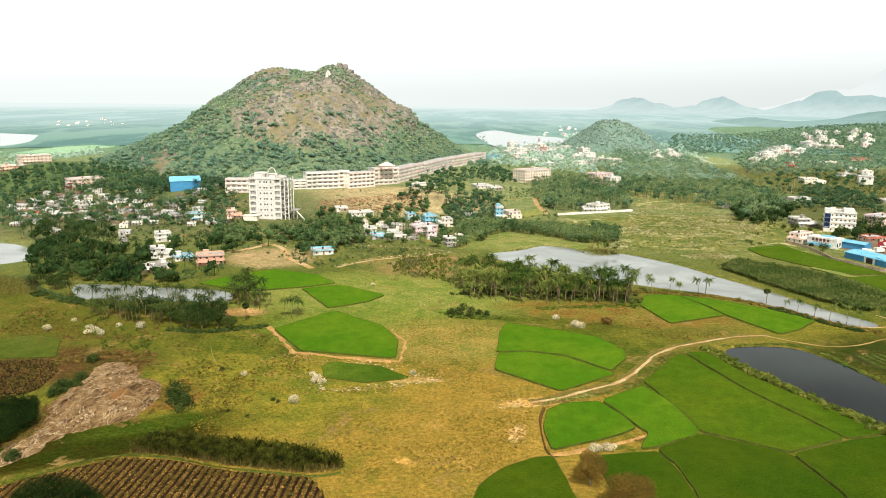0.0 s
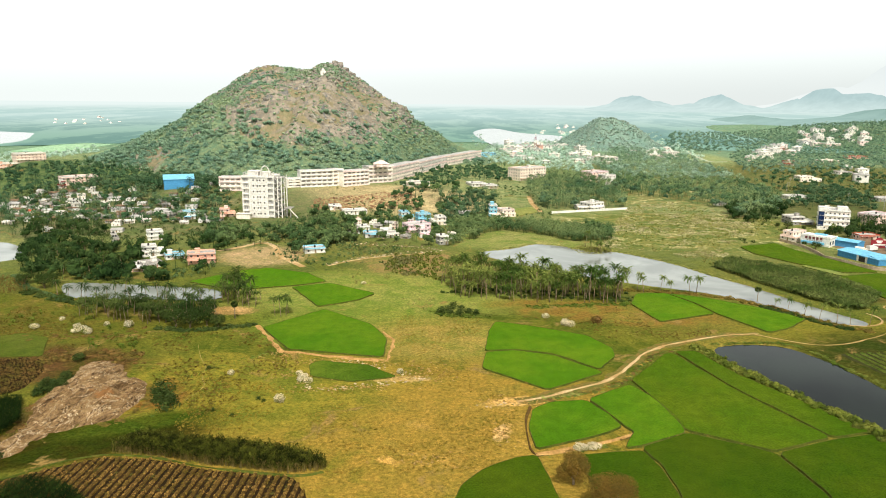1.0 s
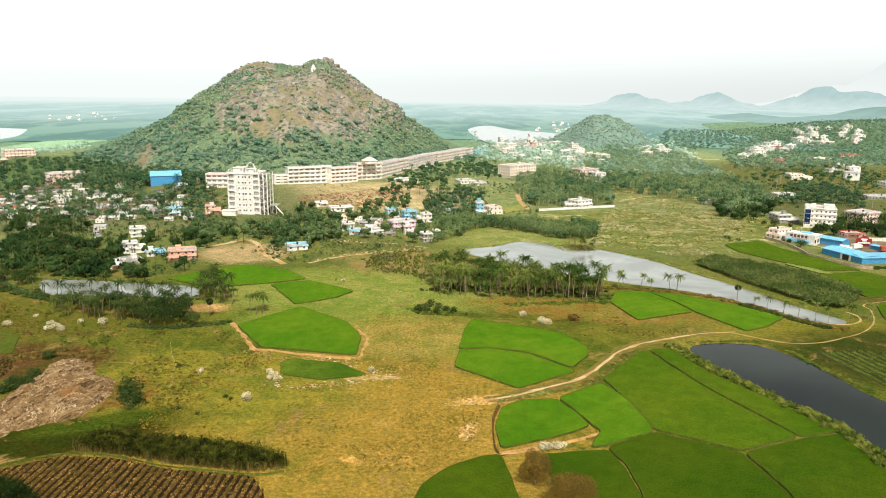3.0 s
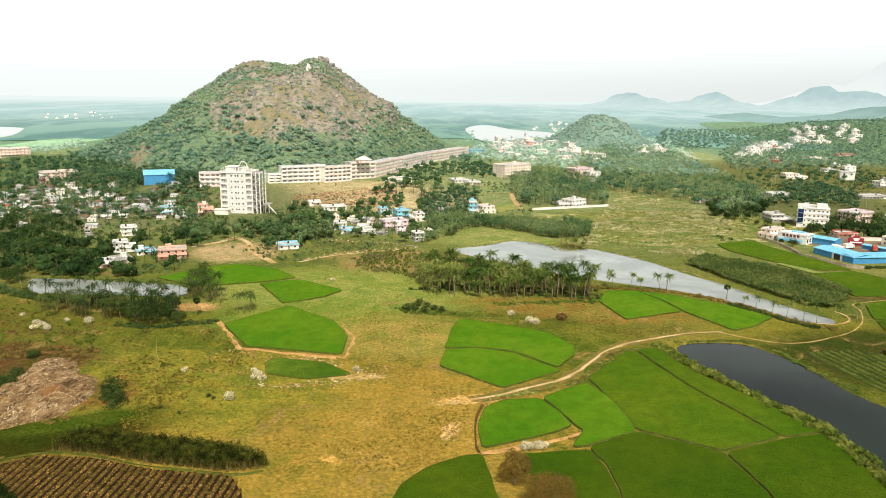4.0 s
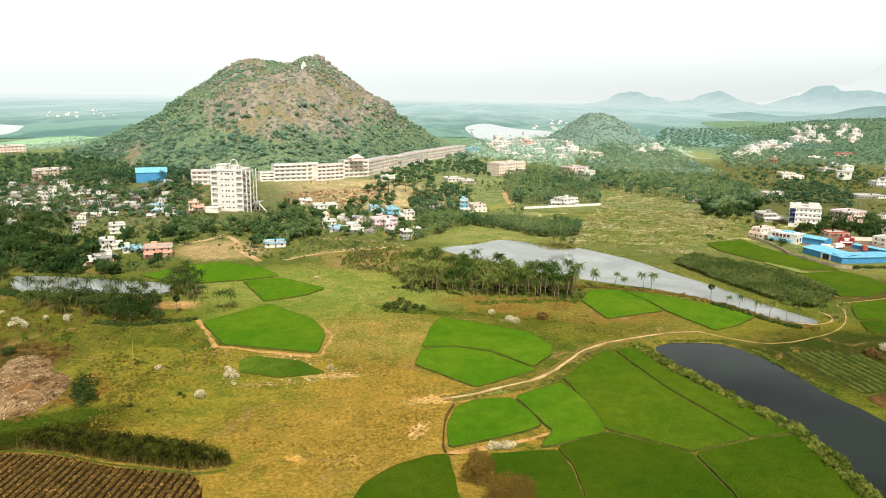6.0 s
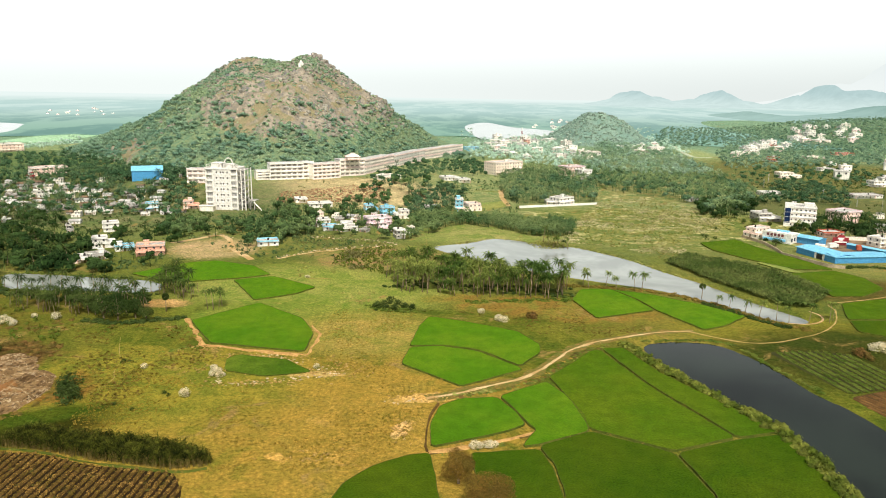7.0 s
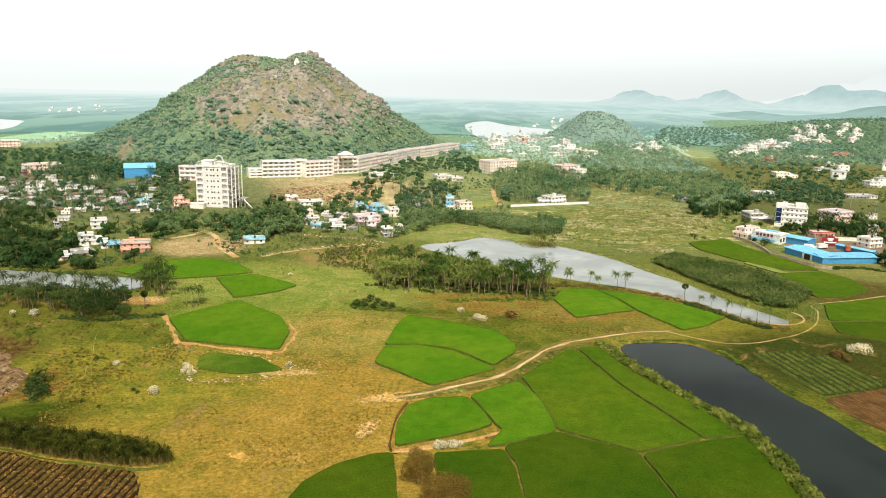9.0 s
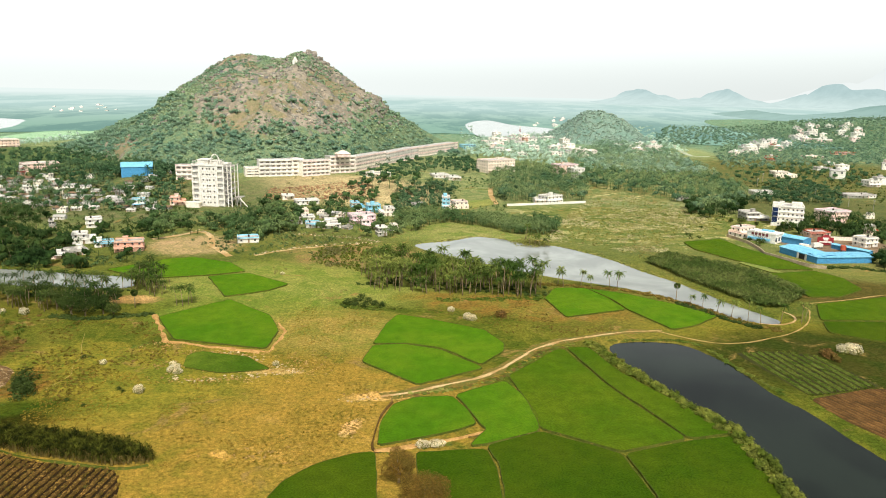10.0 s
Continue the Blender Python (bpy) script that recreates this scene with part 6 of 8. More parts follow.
named_house((382.7, 639.1), (409.5, 643.1), 12, 1, WHITE, GREY, "long low white shed")
named_house((444.4, 718.7), (456.1, 720.6), 12, 2, WHITE, WHITE, "white house on the far slope")
named_house((-50.4, 479.8), (-43.2, 482.2), 9, 1, WHITE, WHITE, "small white village house")
named_house((-43.7, 457.1), (-35.4, 459.4), 9, 1, WHITE, CYAN, "white house with a turquoise roof edge")
named_house((-33.0, 455.8), (-22.6, 460.0), 10, 1, WHITE, WHITE, "white village house with a broad roof")
named_house((-54.9, 467.8), (-48.6, 470.0), 8, 1, WHITE, LILAC, "small white village house")
named_house((-24.6, 524.9), (-16.2, 527.8), 9, 2, CREAM, CYAN, "village house with a blue upper floor")
named_house((-12.2, 516.2), (-3.5, 519.0), 9, 2, CYAN, CYAN, "small blue two-storey village house")
named_house((-1.8, 503.3), (7.5, 506.0), 10, 2, CREAM, WHITE, "cream two-storey village house")
named_house((-17.2, 473.5), (-3.0, 480.2), 11, 2, LILAC, LILAC, "pale pink two-storey village house")
named_house((-9.1, 458.8), (-1.3, 461.0), 8, 2, WHITE, LILAC, "white and pink village house")
named_house((3.3, 436.7), (8.4, 438.6), 7, 2, GREY, WHITE, "small grey two-storey house")
named_house((18.6, 541.1), (27.0, 544.1), 8, 1, WHITE, GREY, "small white house in the trees")
named_house((-329.3, 551.8), (-324.2, 554.9), 10, 1, WHITE, GREY, "low grey-white village house")
named_house((-276.0, 555.8), (-270.2, 561.8), 10, 2, WHITE, WHITE, "white two-storey village house")
named_house((-249.0, 549.2), (-246.1, 552.1), 7, 2, CREAM, CREAM, "small yellow village house")
named_house((-315.9, 616.9), (-313.0, 620.6), 6, 2, WHITE, RED, "slim white house with a red stripe")

named_house((54.0, 985.5), (73.5, 989.0), 12, 2, CYAN, CYAN, "pale blue sheet-clad hall at the end of the college")
named_house((92.6, 945.1), (120.9, 950.0), 14, 2, WHITE, WHITE, "long white two-storey hall among trees")
named_house((205.8, 934.8), (224.1, 937.8), 14, 3, WHITE, IVORY, "white three-storey house of the far town")
named_house((278.1, 1108.7), (293.8, 1111.8), 14, 2, WHITE, WHITE, "white house at the foot of the small hill")
named_house((294.1, 1028.6), (310.4, 1031.5), 14, 2, WHITE, ROSE, "white and rose house of the far town")
named_house((316.9, 1050.1), (336.9, 1053.8), 14, 3, IVORY, WHITE, "ivory three-storey house of the far town")
named_house((255.9, 1213.4), (276.9, 1217.8), 14, 2, WHITE, WHITE, "white house on the side of the small hill")
named_house((449.9, 1056.5), (473.9, 1060.8), 16, 2, IVORY, WHITE, "wide cream house on the rise")
named_house((498.5, 1121.1), (514.1, 1124.0), 14, 3, WHITE, WHITE, "white three-storey house on the rise")
named_house((532.7, 1168.4), (559.6, 1173.6), 16, 2, WHITE, TILE, "long white house with a red roof edge")
named_house((643.8, 1334.7), (668.3, 1340.0), 16, 3, IVORY, WHITE, "cream block high on the wooded slope")
named_house((693.7, 1387.7), (711.2, 1391.6), 14, 3, WHITE, WHITE, "white block high on the wooded slope")
named_house((662.7, 1286.7), (689.6, 1292.3), 16, 2, ROSE, WHITE, "rose house high on the wooded slope")
named_house((152.7, 1168.5), (161.7, 1170.4), 12, 3, PINK, ROSE, "narrow pink house near the far lake")
named_house((195.0, 1237.1), (216.1, 1241.7), 14, 2, WHITE, WHITE, "white house near the far lake")
named_house((204.7, 1104.5), (215.0, 1106.5), 12, 4, WHITE, IVORY, "slim white four-storey house")
named_house((164.5, 906.9), (178.5, 909.2), 12, 2, IVORY, WHITE, "cream house beside the grove")
named_house((460.4, 858.1), (478.6, 860.8), 12, 1, WHITE, GREY, "low white house on the dry slope")
named_house((86.9, 1081.5), (107.6, 1085.5), 14, 2, WHITE, ROSE, "white house behind the college")

wx, wy = (87.6, 558.9)
vx, vy = (150.5, 581.8)
wall_turn, wall_n = math.degrees(math.atan2(vy - wy, vx - wx)), math.hypot(vx - wx, vy - wy)
put("compound_wall", Solid().box(0, -0.15, -1, wall_n, 0.15, 1.6).box(-0.1, -0.22, 1.6, wall_n + 0.1, 0.22, 1.72).mesh("compound_wall"), WHITE, label="long white compound wall round the villa", category="wall", at=pose(wx, wy, 0, 0, 0, wall_turn))


def boundary(points, height, thick, mat, label):
    """A wall that follows a line."""
    ob = root("boundary_wall", label, "wall")
    for (x0, y0), (x1, y1) in zip(points, points[1:]):
        n, a = math.hypot(x1 - x0, y1 - y0), math.degrees(math.atan2(y1 - y0, x1 - x0))
        put("wall_length", Solid().box(0, -thick / 2, -0.5, n + 0.1, thick / 2, height).box(0, -thick / 2 - 0.06, height, n + 0.1, thick / 2 + 0.06, height + 0.12).mesh("wall_length"), mat, ob, at=pose(x0, y0, ground_z(x0, y0), 0, 0, a))
    return ob


boundary([(217.3, 459.4), (222.9, 440.3), (222.4, 420.7), (220.9, 410.7), (227.3, 396.7), (233.2, 383.7), (239.9, 379.6)], 1.6, 0.5, STONE, "rough stone retaining wall below the warehouse yard")
boundary([(279.6, 456.4), (293.0, 454.7), (292.3, 435.7)], 2.2, 0.25, CREAM, "long cream yard wall")


def board():
    ob = root("signboard", "round-topped dark red and white signboard", "sign")
    put("panel", Solid().prism([(-4.5, -0.2), (4.5, -0.2), (4.5, 0.2), (-4.5, 0.2)], 0.5, 5.0).mesh("panel"), RED, ob)
    put("disc", Solid().tube([(0, -0.5, 4.2), (0, -0.25, 4.2)], [2.6, 2.6], 24).mesh("disc"), RED, ob)
    for k, (w, z) in enumerate(((3.4, 4.6), (7.0, 2.4), (2.4, 3.7))):
        put("sign_bar", Solid().box(-w / 2, -0.62, z - 0.4, w / 2, -0.51, z + 0.4).mesh("sign_bar"), WHITE, ob, "white sign bar")
    return ob


bx, by = (267.8, 439.1)
place(board(), bx, by, -8, 6)


def shrine():
    ob = root("hilltop_shrine", "small white temple on the summit rocks", "temple")
    put("wall", Solid().box(-4, -3.5, -4, 4, 3.5, 4.5).mesh("wall"), WHITE, ob)
    put("tower", Solid().box(-2.4, -2.4, 4.5, 2.4, 2.4, 6.5).box(-1.7, -1.7, 6.5, 1.7, 1.7, 8.0).box(-1.0, -1.0, 8.0, 1.0, 1.0, 9.2).mesh("tower"), WHITE, ob)
    put("door", shared("door", lambda: Solid().box(-0.5, -0.06, 0, 0.5, 0.06, 2.1).mesh("door")), BARK, ob, at=pose(0, -3.5, 0.2))
    return ob


slope = np.arange(780.0, 875.0, 1.0)
sy_ = float(slope[np.argmax(hill_height(0 * slope - 126, slope) > 106)])
sz = float(hill_height(np.array([-126.0]), np.array([sy_]))[0])
shrine().matrix_basis = pose(-126, sy_, sz + 0.4, 0, 0, 12) @ Matrix.Scale(0.72, 4)


def crag(seed, w, d, h):
    """A blocky boulder with split, rounded faces."""
    rng, bm = random.Random(seed), bmesh.new()
    bmesh.ops.create_cube(bm, size=1.0)
    bmesh.ops.subdivide_edges(bm, edges=bm.edges[:], cuts=2, use_grid_fill=True)
    for p in bm.verts:
        q = p.co.copy()
        p.co = q * (0.5 + 0.5 / max(0.5, q.length) * 0.62) + Vector([rng.uniform(-0.05, 0.05) for _ in range(3)])
        p.co.x, p.co.y, p.co.z = p.co.x * w, p.co.y * d, (p.co.z + 0.42) * h
    me = bpy.data.meshes.new("boulder")
    bm.to_mesh(me)
    bm.free()
    return me


SUMMIT_STONE = surface("summit_gneiss", lin(160, 150, 138), lin(136, 128, 118), 0.12, 0.7, bump=0.5, third=lin(104, 100, 98))
g = random.Random(77)
for k, (x, y, w, h) in enumerate(((-121, 850, 5, 4), (-117, 849, 6, 5), (-112, 850, 6, 5.5), (-107, 852, 6, 5), (-102, 855, 6, 4), (-119, 857, 6, 6), (-113, 858, 7, 6.5), (-107, 860, 7, 6), (-100, 862, 6, 5), (-116, 843, 4, 3.5), (-109, 844, 5, 3.5), (-103, 846, 5, 4), (-96, 862, 5, 3.5), (-124, 856, 4, 3.5), (-97, 850, 4, 3), (-92, 858, 4, 3), (-205, 852, 4, 3), (-198, 856, 5, 3))):
    put("boulder", crag(700 + k, w, w * g.uniform(0.7, 1.0), h), SUMMIT_STONE, label="split blocky pale grey boulder on the hilltop", category="boulder", group="hilltop boulders",
        at=pose(x, y, float(hill_height(np.array([x * 1.0]), np.array([y * 1.0]))[0]) - 1.4, g.uniform(-12, 12), g.uniform(-12, 12), g.uniform(0, 90)))


# village houses in loose clusters
def village(poly, gap, seed, kinds, group, skip=0.0, turn=0.0, size=(0.5, 0.75), r=4.5):
    rng = random.Random(seed)
    for x, y in scatter(poly, gap, seed, 0.3):
        if rng.random() < skip or any(math.hypot(x - bx, y - by) < r + 3.5 for bx, by, r in BUILT):
            continue
        ob, fresh = rng.choice(kinds)
        m = pose(x, y, ground_z(x, y), 0, 0, turn + rng.uniform(-25, 25))
        s = rng.uniform(*size)
        c = copy_thing(ob, m)
        c.scale = (s, s * rng.uniform(0.85, 1.15), s)
        BUILT.append((x, y, r))
        tagged(c, group=group)


first = iter(((-250, 470), (-215, 492), (-290, 495), (-235, 520), (-300, 540), (-205, 470), (-268, 512), (-320, 500), (-225, 545), (-280, 560)))


def kind(ob):
    x, y = next(first)
    place(ob, x, y, 8, 4.5)
    ob.scale = (0.64, 0.64, 0.64)
    return ob, 0


KINDS = [kind(flat_house("small white flat-roofed village house", 8, 7, 1, WHITE, WHITE, 21)), kind(flat_house("white two-storey village house", 9, 8, 2, WHITE, CREAM, 22)),
         kind(flat_house("cream village house with a flat roof", 10, 8, 1, CREAM, WHITE, 23)), kind(flat_house("grey concrete village house", 9, 9, 1, GREY, GREY, 24)),
         kind(pitched_house("village house with a terracotta tiled roof", 10, 8, CREAM, TILE, 25)), kind(pitched_house("village house with a grey sheet roof", 11, 8, WHITE, SHEET, 26)),
         kind(pitched_house("old house with a weathered brown roof", 11, 8, GREY, THATCH, 27)), kind(flat_house("pale pink two-storey village house", 9, 8, 2, LILAC, WHITE, 28)),
         kind(pitched_house("long low house with a pale sheet roof", 14, 7, WHITE, SHEET, 29)), kind(flat_house("peach village house with a terrace", 10, 9, 2, PEACH, CREAM, 30))]


def far_house(label, w, d, h, wall, roof, x, y):
    """A plain small house of the far town."""
    ob = root("house", label, "house", "houses of the town")
    put("wall", Solid().box(-w / 2, -d / 2, -2, w / 2, d / 2, h).mesh("wall"), wall, ob)
    put("roof", Solid().box(-w / 2 - 0.4, -d / 2 - 0.4, h, w / 2 + 0.4, d / 2 + 0.4, h + 0.5).box(-1.5, 0, h + 0.5, 1.5, 3, h + 2.4).mesh("roof"), roof, ob)
    for k in (-0.25, 0.25):
        add_window(ob, k * w, -d / 2, h - 2.0, 0, 1.4, 1.3)
    return place(ob, x, y, 0, 7), 0


FAR_KINDS = [far_house("white flat-roofed house of the far town", 11, 10, 3.4, WHITE, WHITE, 128, 905), far_house("white two-storey house of the far town", 11, 10, 6.4, WHITE, SHEET, 190, 930),
             far_house("cream two-storey house of the far town", 13, 10, 6.4, IVORY, WHITE, 150, 985), far_house("pale rose house of the far town", 12, 10, 6.4, ROSE, WHITE, 215, 1010)]
VILLAGE = KINDS[:4] + KINDS[3:4] + KINDS[5:7] + KINDS[5:7] + KINDS[6:7] + KINDS[8:9]
village([(-297.2, 503.1), (-340.4, 593.9), (-316.3, 628.5), (-249.4, 584.2), (-183.0, 559.4), (-147.6, 511.2), (-164.9, 503.5), (-223.8, 495.9), (-263.0, 505.0)], 11, 5, VILLAGE, "houses of the village", 0.1)
village([(-253.2, 593.1), (-242.7, 651.3), (-198.6, 654.3), (-170.1, 574.2), (-197.0, 550.5)], 20, 6, VILLAGE, "houses of the village", 0.3)
village([(-64.5, 454.3), (-56.2, 504.8), (-17.9, 518.2), (11.9, 508.4), (11.0, 449.0), (-15.0, 447.8), (-39.5, 450.1)], 13, 7, KINDS[:4] + KINDS[5:6] + KINDS[7:], "houses of the hamlet", 0.25)
village([(69.4, 1014.7), (108.4, 1316.4), (209.3, 1328.9), (229.0, 1124.7), (223.3, 949.8), (186.9, 911.1), (141.4, 980.5)], 27, 8, FAR_KINDS, "houses of the town", 0.55, size=(0.75, 1.25), r=7.0)
village([(274.8, 1009.3), (337.9, 1213.9), (380.4, 1218.7), (334.0, 1040.6)], 24, 9, FAR_KINDS, "houses of the town", 0.2, size=(0.75, 1.25), r=7.0)
village([(410.3, 1005.8), (519.5, 1234.3), (604.7, 1321.0), (584.0, 1195.0), (485.5, 1055.4)], 24, 10, FAR_KINDS, "houses of the town", 0.2, size=(0.75, 1.25), r=7.0)
village([(625.6, 1323.5), (748.6, 1563.7), (814.7, 1450.7), (727.0, 1257.7), (667.4, 1288.6)], 26, 11, FAR_KINDS, "houses of the town", 0.2, size=(0.75, 1.25), r=7.0)
village([(410.2, 759.5), (503.9, 938.8), (608.5, 948.0), (463.1, 698.8), (407.5, 676.0)], 24, 12, FAR_KINDS, "houses of the town", 0.72, size=(0.75, 1.25), r=7.0)
village([(282.6, 525.5), (316.5, 565.2), (368.8, 525.7), (368.4, 477.0), (301.3, 422.0), (306.7, 461.2), (305.1, 507.3)], 19, 13, KINDS, "houses of the town", 0.35)
village([(220.3, 1275.2), (310.2, 1663.3), (399.7, 1572.3), (339.0, 1289.4)], 30, 14, FAR_KINDS, "houses of the town", 0.3, size=(0.75, 1.25), r=7.0)
village([(-980.5, 1804.4), (-1154.9, 2204.3), (-1075.3, 2418.2), (-828.3, 1960.7)], 75, 16, FAR_KINDS, "houses of a far town", 0.3, size=(0.5, 0.8), r=7.0)
village([(208.6, 1647.9), (340.9, 2191.4), (347.4, 1867.4), (251.2, 1459.9)], 45, 15, FAR_KINDS, "houses of the town", 0.3, size=(0.5, 0.8), r=7.0)


# ---- trees and bushes ----
def clear(places, extra=0.0, fields=True, water_gap=2.0):
    """Leaves out places on buildings, crops and water."""
    a = np.array(places)
    if not len(a):
        return []
    ok = np.ones(len(a), bool)
    for bx, by, r in BUILT:
        dy = a[:, 1] - by
        ok &= np.hypot(a[:, 0] - bx, np.where(dy < 0, dy * 0.7, dy)) > r * 0.8 + extra
    for shore in SHORES:
        ok &= ~inside(shore, a[:, 0], a[:, 1])
    if fields:
        for line in FIELDS:
            ok &= ~inside(line, a[:, 0], a[:, 1])
    return [tuple(p) for p in a[ok]]


def patchy(places, size, seed, share=0.5):
    """Keeps the places that fall in loose drifts."""
    a = np.array(places)
    if not len(a):
        return []
    ok = 0.5 + 0.5 * drift(a[:, 0], a[:, 1], size, 4, seed) * 2.2 + np.random.default_rng(seed).uniform(-0.25, 0.25, len(a)) > 1 - share
    return [tuple(p) for p in a[ok]]


def grove(kinds, places, seed, size=(0.85, 1.15), sink=0.0):
    """Single trees, each one a thing of its own."""
    rng, used = random.Random(seed), set()
    for x, y in places:
        k = rng.randrange(len(kinds))
        m = pose(x, y, ground_z(x, y) - sink, 0, 0, rng.uniform(0, 360))
        ob = kinds[k]
        if ob.name in used or ob.get("standing"):
            ob = copy_thing(ob, m)
        ob["standing"] = 1
        used.add(ob.name)
        s = rng.uniform(*size)
        ob.matrix_basis = m @ Matrix.Diagonal((s, s, s * rng.uniform(0.85, 1.08), 1))


palm_label = "tall coconut palm with a slender grey trunk"
PALMS = [plant("palm_tree", *palm(i, h), PALM_LEAF, palm_label, "palm", "coconut palms") for i, h in ((1, 11.5), (2, 9.5), (3, 12.5), (4, 8.0), (5, 10.5))]
POND_PALMS = [plant("palm_tree", *palm(i, h, 22, 4.2), POND_PALM, "coconut palm with a full dark crown near the pond", "palm", "palms by the pond") for i, h in ((6, 9.5), (7, 8.0), (8, 10.5))]
grove_poly = [(4.8, 346.0), (11.2, 370.2), (27.9, 361.4), (49.2, 351.0), (72.4, 343.3), (91.4, 333.9), (87.4, 317.7), (74.3, 314.6), (44.8, 315.3), (25.3, 320.0), (10.3, 323.2)]
grove(PALMS, clear(scatter(grove_poly, 4.4, 31), 0, True), 31, (0.66, 1.1))
grove(PALMS, [(96.7, 337.1), (98.8, 334.2), (107.0, 335.5), (111.4, 333.7), (119.5, 332.0), (123.0, 333.1), (-62.9, 291.6), (-60.6, 291.7), (-58.8, 293.3), (-58.5, 296.5), (-74.2, 305.0), (-76.6, 303.2), (-80.3, 306.5)], 32, (0.65, 0.9))
grove(PALMS, [(152.3, 304.4), (156.6, 298.6), (160.9, 294.5), (166.1, 290.6), (169.7, 287.3), (177.6, 287.3), (186.0, 287.9), (188.9, 291.0), (148.3, 308.0)], 33, (0.5, 0.7))
grove(POND_PALMS, clear(scatter([(-93.3, 308.6), (-101.9, 341.9), (-87.8, 339.3), (-77.5, 313.6), (-83.7, 304.7)], 4.5, 34)), 34, (0.75, 1.0))
grove(POND_PALMS, clear(scatter([(-145.8, 288.8), (-148.9, 299.9), (-114.6, 303.6), (-94.5, 308.6), (-83.9, 288.5), (-110.2, 279.5)], 4.0, 35)), 35, (0.45, 0.75))

grove(POND_PALMS, [(-166.0, 319.0), (-160.5, 317.5), (-154.0, 315.8), (-151.5, 314.0), (-146.5, 313.5), (-142.0, 315.0), (-137.5, 312.6), (-134.0, 314.4), (-130.5, 311.6), (-126.0, 313.8), (-122.8, 310.4), (-119.0, 313.0), (-114.5, 311.0), (-111.0, 313.4), (-107.0, 310.0), (-103.0, 312.6), (-99.5, 309.5)], 47, (0.6, 0.95))


def palmyra():
    rng, v, f = random.Random(8), [], []
    for k in range(120):
        d = Vector((rng.gauss(0, 1), rng.gauss(0, 1), rng.gauss(0.1, 0.9))).normalized()
        c, s = d * 1.7, d.orthogonal().normalized() * 0.55
        i = len(v)
        v += [Vector((0, 0, 8.2)) + p for p in (d * 0.5, c + s, c * 1.18, c - s)]
        f.append((i, i + 1, i + 2, i + 3))
    return Solid().tube([(0, 0, -0.3), (0.05, 0, 4), (0.1, 0, 8.2)], [0.3, 0.2, 0.18], 7).mesh("trunk", True), mesh_of("crown", v, f)


PALMYRA = [plant("palmyra_palm", *palmyra(), TREE_LEAF, "palmyra palm with a dense round dark crown", "palm", "palmyra palms")]
grove(PALMYRA, [(146.9, 322.6), (-78.3, 288.0)], 36, (0.75, 0.95))
TREES = [plant("tree", *broadleaf(40 + i, r, h, b, 1500, 0.3), TREE_LEAF, "leafy dark green tree with a spreading crown", "tree", "village trees") for i, (r, h, b) in enumerate(((4.2, 8.0, 2.0), (3.4, 7.0, 1.6), (5.0, 9.0, 2.4)))]
SHRUBS = [plant("bush", None, mesh_of("crown", *low_bush(60 + i, r, h, 420, 0.24)), TREE_LEAF, "dense dark green bush in the grass", "bush", "green bushes") for i, (r, h) in enumerate(((2.2, 2.6), (1.6, 2.0)))]
grove(TREES, [(-98.2, 277.0), (-92.3, 275.8), (-86.7, 278.8), (-104.2, 282.6), (-99.9, 291.9), (-81.5, 276.1), (-92.7, 284.5), (-108.9, 286.9), (-191.4, 338.5), (-178.6, 331.7), (-178.3, 339.0), (-119.9, 297.6)], 37, (0.7, 1.0))
grove(SHRUBS, [(-77.9, 206.3), (-76.8, 209.2), (-74.2, 205.2), (-113.2, 214.8), (-116.9, 216.9), (-113.3, 219.3), (-113.7, 213.0), (-116.5, 213.8), (-113.7, 223.0), (-116.1, 210.3), (-112.3, 215.7), (-79.5, 213.9), (-80.6, 211.3), (-73.6, 201.2), (-106.0, 171.0), (-117.8, 239.2)], 38, (1.1, 1.7))
grove(SHRUBS, [(-53.7, 197.1), (-49.2, 208.7), (-47.2, 207.1), (-60.3, 200.4), (-71.6, 232.6), (7.5, 298.7), (12.1, 295.7), (15.7, 299.0), (5.1, 293.9), (19.0, 294.4), (9.9, 303.8)], 39, (0.35, 0.6))
grove(SHRUBS, [(5.1, 298.7), (7.5, 302.0), (10.4, 305.4), (13.5, 302.2), (16.4, 299.0), (19.7, 297.5), (8.9, 297.2), (12.6, 295.7)], 46, (0.8, 1.2))
RUSTY = [plant("tree", *broadleaf(70, 6.2, 9.5, 2.0, 14000, 0.15), RUST_LEAF, "broad tree with a rusty olive-brown crown", "tree")]
grove(RUSTY, [(43.4, 150.0)], 40, (1.0, 1.0))
RUSTY2 = [plant("tree", *broadleaf(71, 4.2, 7.5, 1.6, 7000, 0.15), RUST_LEAF, "smaller tree with a rusty brown crown", "tree")]
grove(RUSTY2, [(37.2, 161.5)], 41, (1.0, 1.0))


def plumed(seed):
    rng = random.Random(seed)
    ob = root("flowering_bush", "bush covered with white feathery plumes", "bush", "white plumed bushes")
    v, f = low_bush(seed, 1.5, 1.6, 420, 0.2)
    put("foliage", mesh_of("foliage", v, f), WEED, ob)
    v, f = leaf_cloud(seed + 1, [((0, 0, 1.2), (1.6, 1.6, 1.2)), ((0.9, 0.3, 1.2), (0.9, 0.9, 0.9)), ((-0.9, -0.2, 1.1), (0.9, 0.9, 0.8))], 520, 0.17)
    put("blossom", mesh_of("blossom", v, f), BLOSSOM, ob, "white feathery plumes", kind="stuff")
    return ob


